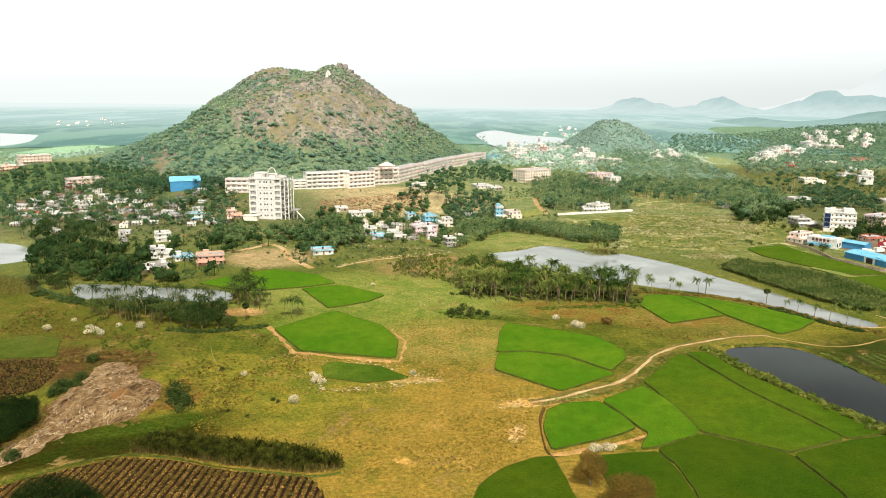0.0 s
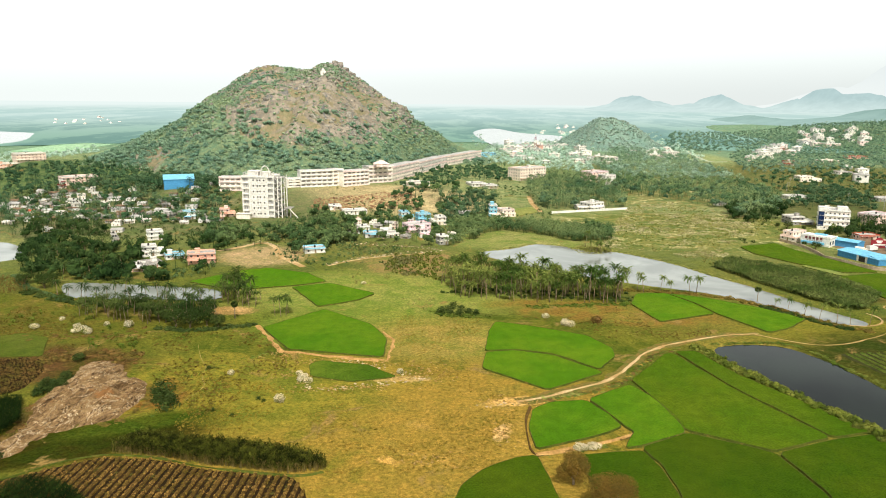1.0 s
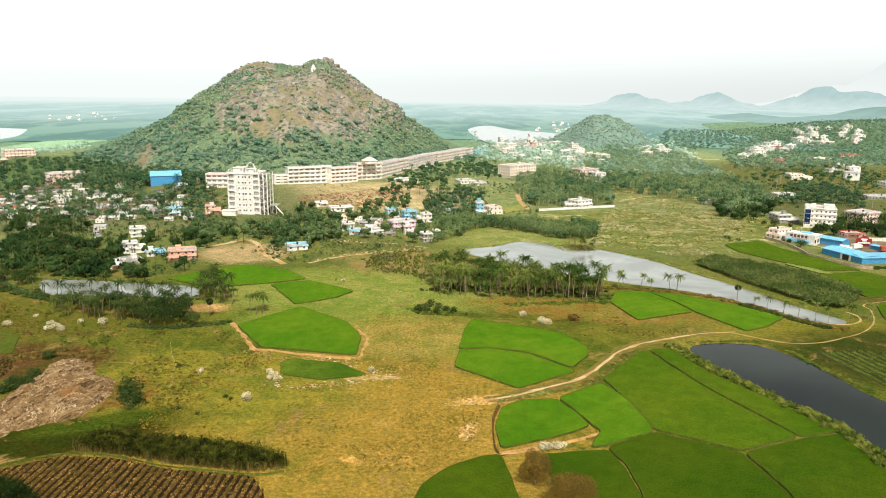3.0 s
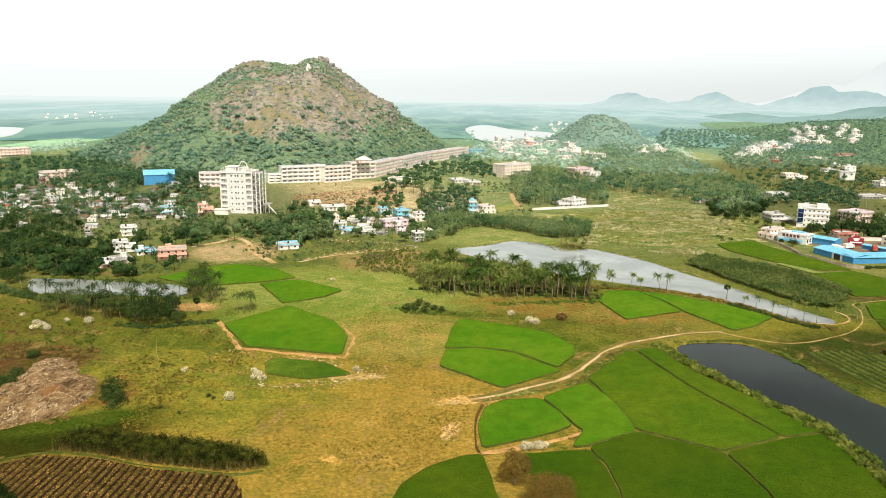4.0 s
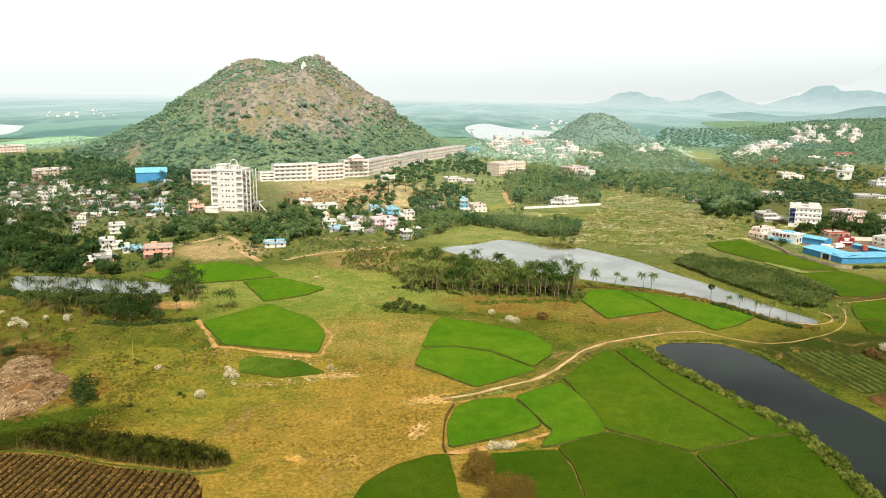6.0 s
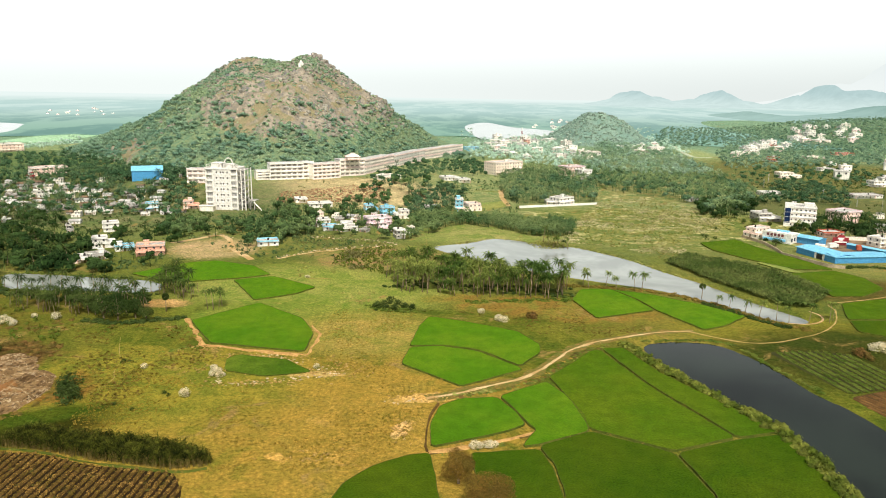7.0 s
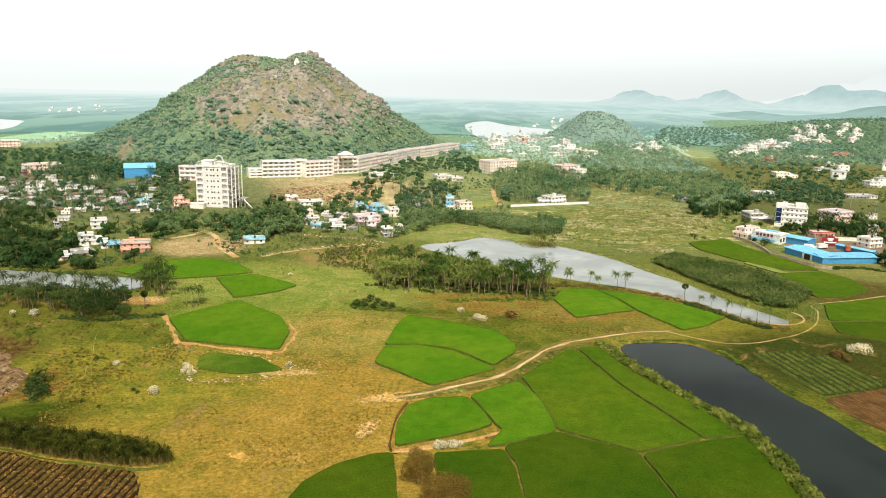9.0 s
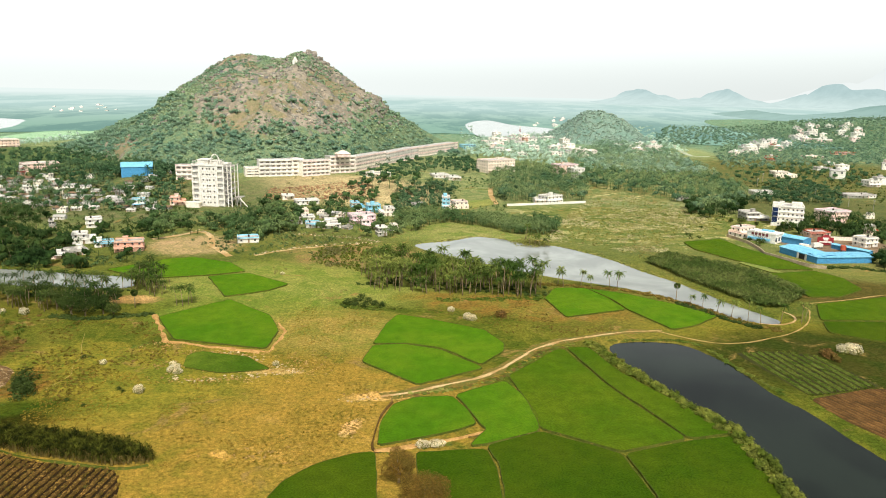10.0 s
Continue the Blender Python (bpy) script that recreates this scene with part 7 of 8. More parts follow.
PLUMES = [plumed(81), plumed(82)]
grove(PLUMES, [(42.7, 179.3), (45.0, 179.6), (46.5, 180.0), (41.5, 178.9)], 42, (0.75, 1.05), 0.3)
grove(PLUMES, [(54.3, 283.4), (56.3, 282.1), (47.8, 293.0), (-40.7, 228.9), (-38.4, 226.1), (-39.0, 223.2), (-36.7, 222.3), (-146.3, 284.2), (-135.5, 274.4), (-131.4, 270.4), (-128.1, 267.8), (-151.3, 273.2), (-125.3, 277.5), (-116.3, 276.4), (-63.0, 228.3), (-42.5, 207.2),
               (-133.6, 268.9), (-32.4, 344.6), (-8.1, 230.9)], 43, (0.7, 1.25), 0.2)
grove(PLUMES, [(186.4, 256.2), (190.4, 259.3), (189.6, 254.8)], 44, (1.2, 1.7), 0.2)
DRY = [plant("dry_bush", None, mesh_of("crown", *low_bush(90 + i, 1.6, 1.6, 320, 0.24)), DRY_LEAF, "straw-brown dry bush in the grass", "bush", "dry bushes") for i in range(2)]
grove(DRY, [(179.2, 250.2), (179.8, 247.6), (179.0, 252.9), (67.6, 288.3)], 45, (1.2, 1.8), 0.2)


# hedge between the pond and the fields
def hedge(points, width, height, seed, mat, label, count=16, gap=1.5, leaf_size=0.3, thick=3):
    rng, places = random.Random(seed), []
    for x, y in curve_through(points, gap):
        places += [(x + rng.uniform(-width, width) / 2, y + rng.uniform(-width, width) / 2) for _ in range(thick)]
    kinds = [hill_bush(seed + k, 1.5, height, round(count * 1.9), leaf_size) for k in range(4)]
    return spread("hedge", kinds, places, mat, label, "hedge", seed, (0.6, 1.15), 0.3, squash=(0.6, 0.95))


hedge([(98.4, 257.0), (102.9, 242.0), (109.6, 227.0), (116.6, 209.1), (121.2, 199.7)], 4.4, 2.3, 100, BANK_LEAF, "thick light green hedge along the pond bank", 26, 1.3, 0.19, 5)
hedge([(121.2, 199.7), (124.2, 191.7), (125.9, 179.0), (126.4, 165.1), (126.2, 154.6), (124.0, 143.3)], 5.0, 2.6, 101, BANK_LEAF, "thick light green hedge along the pond bank", 26, 1.3, 0.19, 5)
hedge([(88.8, 337.2), (111.3, 333.5), (128.0, 328.5), (144.2, 315.1), (152.8, 304.4), (161.0, 288.7), (173.4, 278.8)], 3.4, 1.5, 102, ROW_LEAF, "brownish scrub along the lake bank")
hedge([(144.5, 311.7), (157.5, 291.3), (166.8, 280.9)], 3.0, 1.5, 103, TREE_LEAF, "green scrub along the lake bank")
hedge([(241.1, 382.1), (256.2, 383.6), (273.5, 373.7)], 3.0, 1.6, 104, TREE_LEAF, "dark hedge below the blue warehouse")
hedge([(105.2, 263.4), (122.1, 265.9), (132.9, 264.3), (139.5, 255.5), (145.1, 235.1), (149.8, 218.5)], 1.0, 0.5, 105, HEDGE_LEAF, "low weeds on the pond bank", 8, 2.0)
hedge([(2.8, 298.6), (14.4, 294.2), (25.0, 296.1)], 5.0, 1.3, 106, HEDGE_LEAF, "low thicket below the palm grove")
hedge([(9.2, 335.8), (26.3, 335.5), (46.6, 330.3), (69.3, 327.3), (87.8, 324.2)], 14.0, 1.6, 114, TREE_LEAF, "undergrowth below the coconut palms", 16, 2.2)
hedge([(-154.1, 310.9), (-136.1, 308.9), (-114.6, 303.6), (-94.5, 308.6)], 7.0, 2.4, 115, TREE_LEAF, "dark bushes along the pond shore", 16, 2.0)
hedge([(43.9, 308.3), (63.7, 310.7), (86.8, 315.0)], 5.0, 1.0, 107, HEDGE_LEAF, "undergrowth along the palm grove")
hedge([(-104.0, 274.7), (-92.0, 271.6), (-78.2, 276.2), (-69.8, 279.4)], 3.0, 1.6, 108, TREE_LEAF, "thicket beside the palms")
hedge([(-183.3, 323.7), (-156.6, 310.8), (-133.5, 302.9), (-109.0, 301.3), (-89.6, 300.3)], 6.0, 2.0, 109, TREE_LEAF, "undergrowth along the pond")
hedge([(36.3, 211.8), (40.8, 212.8), (47.3, 215.6)], 1.8, 0.6, 110, WEED, "olive weeds beside the track", 10, 1.5, 0.2)
hedge([(46.2, 214.7), (58.1, 221.2), (67.4, 230.0), (79.0, 248.3)], 1.6, 0.5, 111, TUSSOCK, "dry weeds beside the track", 9, 1.4, 0.18)
hedge([(-132.0, 238.7), (-121.8, 243.4), (-110.2, 246.1), (-99.7, 239.7)], 9.0, 1.5, 112, DRY_LEAF, "brown scrub along the rock", 16, 1.4, 0.3, 4)
hedge([(-113.4, 202.1), (-110.6, 192.7), (-109.5, 183.3), (-111.3, 177.5)], 2.5, 1.0, 116, DRY_LEAF, "brown scrub along the rock", 14, 1.3, 0.25, 3)
hedge([(-83.9, 215.6), (-81.3, 206.2), (-83.0, 196.0), (-87.9, 190.8)], 3.0, 0.7, 117, ROW_LEAF, "rough grass along the rock", 14, 1.4, 0.22, 3)
hedge([(-147.4, 261.9), (-134.2, 264.9), (-120.5, 262.7), (-112.1, 273.0)], 6.0, 0.9, 113, DRY_LEAF, "rough brown scrub in the grass", 10, 3.0)


# standing cane: stems with drooping blades
def cane(seed, height=2.6, blades=5):
    rng, v, f = random.Random(seed), [], []
    for k in range(3):
        x, y = rng.uniform(-0.3, 0.3), rng.uniform(-0.3, 0.3)
        for b in range(blades):
            a, z = rng.uniform(0, 6.28), height * rng.uniform(0.3, 0.9)
            d, s = Vector((math.cos(a), math.sin(a), 0)), Vector((-math.sin(a), math.cos(a), 0)) * 0.07
            p = Vector((x, y, z))
            n = len(v)
            v += [p - s, p + s, p + d * 0.45 + Vector((0, 0, 0.4)) + s, p + d * 0.45 + Vector((0, 0, 0.4)) - s]
            f.append((n, n + 1, n + 2, n + 3))
            v.append(p + d * 0.95 + Vector((0, 0, 0.1)))
            v.append(p + d * 0.93 + Vector((0, 0, 0.08)))
            f.append((n + 3, n + 2, n + 4, n + 5))
    return v, f


def stems(seed, height=2.6):
    rng, v, f = random.Random(seed), [], []
    for k in range(2):
        x, y = rng.uniform(-0.3, 0.3), rng.uniform(-0.3, 0.3)
        n = len(v)
        v += [Vector((x + a, y + b, z)) for z, r in ((0, 0.06), (height * 0.8, 0.04)) for a, b in ((-r, -r), (r, -r), (0, r))]
        f += [(n + i, n + (i + 1) % 3, n + 3 + (i + 1) % 3, n + 3 + i) for i in range(3)]
    return v, f


STEMS = [stems(120 + k, 2.9) for k in range(4)]
CANES = [cane(120 + k, 3.5) for k in range(4)]
cane_poly = [(-78.4, 174.9), (-73.6, 182.2), (-61.6, 179.9), (-46.4, 178.0), (-31.1, 174.0), (-23.6, 169.8), (-22.4, 167.2), (-30.9, 165.3), (-50.9, 168.5), (-66.5, 173.1)]
spread("cane_field", CANES, scatter(cane_poly, 0.68, 51), CANE_LEAF, "dense block of tall dark green maize with pale stems", "crop", 51, (0.85, 1.15))
spread("cane_stems", STEMS, [p for p in scatter(cane_poly, 0.62, 51) if edge_distance(cane_poly, p[0], p[1]) < 2.0], CANE_STEM, "pale dry stems along the edge of the maize", "crop", 51, (0.85, 1.15))
spread("cane_field", CANES, scatter([(-140.5, 200.7), (-127.4, 203.4), (-118.1, 205.3), (-110.2, 190.2), (-111.3, 181.3), (-117.3, 165.6)], 0.7, 52), MAIZE_DARK, "dense block of dark green maize beside the rock", "crop", 52, (0.7, 0.95))
spread("cane_field", CANES, scatter([(-94.9, 155.1), (-91.1, 160.3), (-82.0, 157.9), (-72.5, 150.1), (-70.3, 136.4), (-92.0, 136.0)], 0.7, 55), MAIZE_DARK, "dark green maize at the edge of the ploughed field", "crop", 55, (0.6, 0.85))
spread("cane_field", CANES, scatter([(-252.2, 341.4), (-215.2, 351.7), (-196.9, 343.6), (-180.8, 323.8), (-192.9, 314.0), (-222.6, 299.8)], 1.7, 53), DRY_LEAF, "brown withering field crop", "crop", 53, (0.6, 0.8))


# banana plantation by the lake
def banana(seed):
    rng, v, f = random.Random(seed), [], []
    for k in range(9):
        a, h = 2.4 * k + rng.uniform(-0.4, 0.4), rng.uniform(1.8, 2.6)
        d, s = Vector((math.cos(a), math.sin(a), 0)), Vector((-math.sin(a), math.cos(a), 0)) * rng.uniform(0.25, 0.36)
        p0, p1, p2 = Vector((0, 0, 1.7)), d * 0.9 + Vector((0, 0, h + 0.6)), d * 2.0 + Vector((0, 0, h - 0.1))
        n = len(v)
        v += [p0 - s * 0.3, p0 + s * 0.3, p1 + s, p1 - s, p2 + s * 0.5, p2 - s * 0.5]
        f += [(n, n + 1, n + 2, n + 3), (n + 3, n + 2, n + 4, n + 5)]
    n = len(v)
    ring = [(0.14, 0), (0, 0.14), (-0.14, 0), (0, -0.14)]
    v += [Vector((x, y, 0)) for x, y in ring] + [Vector((x * 0.7, y * 0.7, 2.0)) for x, y in ring]
    f += [(n + k, n + (k + 1) % 4, n + 4 + (k + 1) % 4, n + 4 + k) for k in range(4)]
    return v, f


banana_poly = [(149.5, 385.0), (163.5, 404.6), (178.2, 392.9), (193.3, 377.3), (203.5, 360.4), (206.9, 332.9), (204.5, 325.5), (186.5, 307.3), (177.8, 308.9), (170.3, 327.8), (161.5, 348.0)]
spread("banana_plantation", [banana(130 + k) for k in range(4)], clear(scatter(banana_poly, 1.7, 54, 0.35), 0, False), BANANA_LEAF, "dense banana plantation with grey-green leaves", "crop", 54, (0.6, 1.0))

# woods and groves of the town
LOW_PALMS = [low_palm(140 + k, h) for k, h in enumerate((8.0, 6.5, 9.0, 7.5))]
SHORT_PALMS = [low_palm(145 + k, h, 18) for k, h in enumerate((5.0, 3.6, 5.8, 4.4))]
NEAR_TREES = [low_tree(155 + k, r, h, b, 80, 0.5, 6) for k, (r, h, b) in enumerate(((3.8, 6.6, 0.7), (3.0, 5.4, 0.5), (4.4, 7.4, 0.9)))]
LOW_TREES = [low_tree(150 + k, r, h, b, 44, 0.6, 5) for k, (r, h, b) in enumerate(((4.0, 7.5, 1.5), (3.2, 6.5, 1.2), (4.8, 8.5, 1.8)))]
FAR_TREES = [low_tree(190 + k, r, h, b, 12, 0.9, 3) for k, (r, h, b) in enumerate(((4.4, 7.5, 1.5), (3.8, 7.0, 1.2), (5.2, 8.5, 1.8)))]
LOW_BUSHES = [low_bush(160 + k, 1.6, 1.8, 20, 0.5) for k in range(3)]


def woods(poly, gap, seed, share, label, near=False, far=False, shade=False, dim=False, town=False, short=False, grown=False):
    """Palms and broadleaf trees mixed; share: how many are palms."""
    rng = random.Random(seed)
    spots = clear(scatter(poly, gap, seed), 0.5)
    palms = [p for p in spots if rng.random() < share]
    chosen = set(palms)
    rest = [p for p in spots if p not in chosen]
    # groves further off take the haze-tinted leaf colours
    spread("palm_grove", SHORT_PALMS if short else LOW_PALMS, palms, VILLAGE_PALM if shade else GROVE_PALM if grown else TOWN_PALM if town else PALM_MID if near else PALM_HAZED if far else PALM_FAR, label.replace("trees", "coconut palms"), "palms", seed, (0.7, 1.05))
    spread("woods", NEAR_TREES if near or shade else FAR_TREES if far or dim else LOW_TREES, rest, VILLAGE_TREE if shade else GROVE_TREE if grown else TOWN_TREE if town else TREE_MID if near else TREE_HAZED if far else TREE_DIM if dim else TREE_FAR, label, "trees", seed + 1, (0.45, 0.85) if far or dim or town else (0.6, 1.1))


BUILT.append((-218.7, 623.4, 15.0))
BUILT.append((-213.0, 588.0, 17.0))
village_trees = "dark green trees between the village houses"
woods([(-198.2, 343.5), (-235.3, 412.9), (-233.0, 446.1), (-188.2, 422.9), (-160.9, 380.7), (-147.7, 345.5), (-171.9, 347.8)], 6.0, 201, 0.35, village_trees, shade=True)
woods([(-157.0, 345.1), (-167.8, 393.9), (-175.2, 423.5), (-154.4, 380.9), (-150.9, 356.5), (-122.2, 346.5), (-132.2, 343.9)], 6.5, 202, 0.3, village_trees, shade=True)
woods([(-260.0, 444.8), (-273.8, 489.0), (-225.7, 491.5), (-208.0, 460.2), (-233.7, 440.8)], 6.5, 203, 0.7, village_trees, shade=True)
woods([(-292.2, 481.7), (-358.1, 592.8), (-329.7, 645.5), (-188.5, 636.9), (-153.3, 561.2), (-148.3, 499.9), (-221.9, 491.7)], 6.8, 204, 0.62, village_trees, town=True)
woods([(-244.4, 542.5), (-262.1, 650.0), (-199.2, 673.4), (-161.0, 589.6), (-192.9, 550.7)], 6.8, 205, 0.75, "dark trees below the hill", town=True)
woods([(-414.9, 610.2), (-458.4, 707.9), (-377.4, 802.2), (-186.2, 703.6), (-166.9, 630.0), (-271.1, 603.2), (-333.8, 599.1)], 9.0, 206, 0.3, "dark trees below the hill", town=True)
woods([(-138.8, 433.3), (-146.4, 474.9), (-130.2, 490.1), (-114.9, 451.8), (-120.8, 429.2)], 7.5, 207, 0.1, village_trees, True)
woods([(-106.8, 439.9), (-111.9, 476.7), (-89.7, 485.9), (-58.9, 479.4), (-45.9, 429.4), (-58.1, 410.2), (-76.0, 403.6), (-87.2, 427.5)], 9.5, 208, 0.4, village_trees, True)
woods([(-87.1, 492.4), (-91.2, 551.3), (-52.0, 540.6), (-29.1, 576.9), (-23.0, 542.2), (-55.7, 500.5)], 10.0, 209, 0.05, village_trees, True)
woods([(-63.2, 445.5), (-56.7, 509.3), (6.1, 543.9), (16.6, 467.5), (5.7, 431.8), (-28.2, 438.5)], 12.0, 210, 0.3, village_trees, True)
woods([(7.4, 431.9), (9.9, 508.3), (30.6, 532.8), (57.1, 510.8), (43.2, 484.5), (27.0, 458.7)], 5.0, 211, 0.8, "palms and trees beside the lake", True, short=True)
woods([(43.5, 488.6), (65.0, 511.2), (117.9, 488.3), (110.8, 453.8), (89.0, 449.2), (64.3, 473.7)], 3.8, 212, 0.95, "palms and trees beside the lake", True, short=True)
woods([(-28.8, 571.1), (-30.6, 700.6), (7.0, 777.5), (53.0, 859.7), (81.0, 811.2), (77.4, 713.3), (28.3, 707.5), (6.5, 628.1)], 8.5, 213, 0.15, "dark trees below the college", town=True)
woods([(-95.0, 666.8), (-87.2, 685.2), (-50.2, 679.0), (-43.3, 653.8), (-85.6, 635.0)], 7.5, 214, 0.05, "dark trees below the college", town=True)
woods([(5.9, 497.2), (1.8, 584.5), (30.5, 629.7), (49.0, 618.2), (36.5, 528.3)], 6.0, 215, 0.3, "dark trees below the college", town=True)
woods([(-34.6, 529.5), (-32.9, 604.5), (1.6, 638.2), (35.3, 630.2), (6.2, 556.9)], 13.0, 230, 0.05, "scattered trees on rough ground", True)
woods([(-80.6, 427.8), (-97.1, 526.0), (-77.4, 516.2), (-56.7, 509.3), (-52.2, 454.9), (-60.8, 428.8)], 9.0, 231, 0.3, village_trees, True)
woods([(-116.6, 632.6), (-117.6, 665.1), (-96.3, 675.5), (-90.3, 634.5)], 8.0, 232, 0.05, "dark trees below the college", town=True)
woods([(73.2, 583.0), (80.6, 692.7), (125.2, 777.1), (171.1, 719.9), (160.0, 618.7), (151.5, 593.5), (94.9, 578.5)], 5.6, 216, 0.9, "dense grove of trees by the white villa", grown=True)
woods([(51.9, 899.3), (73.3, 1219.8), (216.2, 1374.2), (201.7, 986.2), (163.1, 790.2), (118.4, 813.4), (93.2, 870.2)], 9.0, 217, 0.3, "woods between far houses", far=True)
woods([(161.8, 678.6), (171.0, 770.0), (316.0, 770.0), (304.2, 651.2), (258.1, 558.0), (224.8, 538.5), (228.0, 592.2), (210.5, 621.8)], 6.8, 218, 0.75, "wide grove of trees on the plain", grown=True)
woods([(171.0, 770.0), (186.9, 911.1), (276.3, 1183.8), (350.6, 1107.2), (326.0, 858.9), (316.0, 770.0)], 7.6, 237, 0.72, "wide grove of trees on the plain")
woods([(218.9, 555.8), (254.2, 624.5), (286.4, 633.1), (288.3, 595.7), (237.5, 520.4), (219.0, 524.0)], 7.5, 219, 0.2, "dark roadside trees", shade=True)
woods([(200.8, 1272.9), (285.0, 1464.4), (419.5, 1299.0), (370.5, 1044.1), (305.8, 1037.8), (246.4, 1126.6)], 14.0, 220, 0.3, "woods between far houses", far=True)
woods([(352.8, 861.1), (421.0, 1095.0), (608.4, 1424.3), (766.8, 1529.4), (897.3, 1315.2), (653.8, 952.0), (485.4, 903.4), (407.9, 853.7)], 10.5, 221, 0.25, "wooded slope behind the town", dim=True)
woods([(279.0, 595.2), (357.5, 733.1), (386.3, 713.8), (386.2, 656.5), (345.1, 576.3), (335.1, 598.5)], 7.0, 222, 0.35, "scattered trees on the dry slope", town=True)
woods([(289.0, 687.1), (346.9, 815.0), (428.7, 898.6), (509.5, 873.9), (494.3, 765.7), (396.9, 675.3), (348.2, 691.1)], 15.0, 233, 0.1, "scattered trees on the dry slope", town=True)
woods([(261.6, 464.5), (291.0, 513.8), (322.2, 526.2), (347.6, 502.5), (314.1, 444.2), (296.5, 448.6), (285.7, 460.5)], 5.6, 234, 0.65, "dark palms and trees between the town houses", shade=True)
woods([(255.0, 478.0), (282.9, 508.6), (306.3, 517.8), (315.4, 470.8), (303.7, 449.4), (290.2, 476.7), (270.5, 472.6)], 8.5, 223, 0.5, village_trees, shade=True)
woods([(261.1, 379.4), (280.6, 412.9), (314.8, 423.4), (308.2, 384.0), (275.3, 367.2)], 6.5, 224, 0.3, "dark trees beside the yard", shade=True)
woods([(-168.0, 352.0), (-190.0, 428.0), (-150.0, 452.0), (-98.0, 470.0), (-92.0, 440.0), (-128.0, 405.0), (-118.0, 372.0), (-104.0, 350.0)], 12.5, 238, 0.45, "dark trees and palms round the village houses", shade=True)
yards = [(-172.0, 346.0), (-196.0, 430.0), (-150.0, 470.0), (-120.0, 470.0), (-124.0, 410.0), (-112.0, 372.0), (-118.0, 350.0)]
spread("bushes", LOW_BUSHES, patchy(clear(scatter(yards, 3.2, 239)), 16, 239, 0.5), TREE_MID, "rough green bushes round the village houses", "bushes", 239, (0.3, 1.15), 0.1)
scrub_poly = [(-24.9, 371.1), (-24.4, 405.9), (2.4, 412.9), (9.0, 375.0), (5.3, 351.5), (-5.9, 360.0), (-14.4, 362.0)]
spread("scrub", LOW_BUSHES, patchy(clear(scatter(scrub_poly, 2.2, 225)), 14, 225, 0.45), SCRUB_OLIVE, "olive scrub beside the palm grove", "scrub", 225, (0.4, 1.25))
spread("scrub", LOW_BUSHES, patchy(clear(scatter(scrub_poly, 3.0, 235)), 14, 236, 0.45), HEDGE_LEAF, "green scrub beside the palm grove", "scrub", 235, (0.4, 1.1))
rubble_poly = [(-53.2, 421.1), (-49.1, 442.7), (-21.7, 444.0), (5.7, 428.6), (-0.7, 406.9), (-25.7, 402.9)]
spread("scrub", LOW_BUSHES, clear(scatter(rubble_poly, 4.0, 236)), SCRUB_OLIVE, "dry weeds on rubble-strewn ground", "scrub", 236, (0.25, 0.8))
woods([(-632.6, 839.3), (-860.6, 1146.4), (-560.8, 1013.1), (-530.9, 1149.8), (-428.8, 926.9), (-441.9, 795.9)], 17.0, 226, 0.1, "far dark hazy woods", far=True)
woods([(53.3, 1181.8), (56.0, 1523.2), (84.0, 1628.9), (75.4, 1258.0)], 26.0, 227, 0.1, "far dark hazy woods", far=True)
woods([(356.7, 1216.0), (519.1, 1695.0), (1223.5, 1802.0), (926.9, 1359.4), (631.7, 1381.3), (404.7, 1143.3)], 13.0, 228, 0.2, "far dark hazy woods", dim=True)
woods([(228.9, 1456.8), (279.3, 1703.9), (492.6, 1691.0), (389.1, 1295.3)], 26.0, 229, 0.2, "far dark hazy woods", far=True)

# scrub on the hills
rng_h = np.random.default_rng(5)
hx, hy = rng_h.uniform(-480, 90, 29000), rng_h.uniform(610, 900, 29000)
hz = hill_height(hx, hy)
rise = hz - skirt(hx, hy)
bare = rockiness(hx, hz) + 0.9 * drift(hx, hy, 30, 4, 21)
keep = (rise > 1.5) & (rng_h.uniform(0, 1, 29000) < 0.95 * (1 - 0.85 * ease(-0.05, 0.6, bare)))
HILL_BUSHES = [hill_bush(170 + k, 1.6 + 0.25 * k, 1.6 + 0.25 * k, 5, 0.7) for k in range(4)]
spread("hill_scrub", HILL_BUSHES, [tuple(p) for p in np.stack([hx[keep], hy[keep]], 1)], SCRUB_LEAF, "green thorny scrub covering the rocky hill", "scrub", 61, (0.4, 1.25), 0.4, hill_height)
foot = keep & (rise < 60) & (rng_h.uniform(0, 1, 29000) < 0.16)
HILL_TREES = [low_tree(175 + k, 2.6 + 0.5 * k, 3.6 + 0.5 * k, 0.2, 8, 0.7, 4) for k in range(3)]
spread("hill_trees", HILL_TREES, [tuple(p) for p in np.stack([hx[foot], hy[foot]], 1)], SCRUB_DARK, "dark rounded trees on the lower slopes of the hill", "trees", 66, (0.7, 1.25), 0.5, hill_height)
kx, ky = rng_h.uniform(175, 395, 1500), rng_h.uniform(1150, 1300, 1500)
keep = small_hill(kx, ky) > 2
spread("hill_scrub", HILL_BUSHES, [tuple(p) for p in np.stack([kx[keep], ky[keep]], 1)], KNOLL_SCRUB, "green scrub on the small hill, paled for haze", "scrub", 62, (0.7, 1.5), 0.4, small_hill)

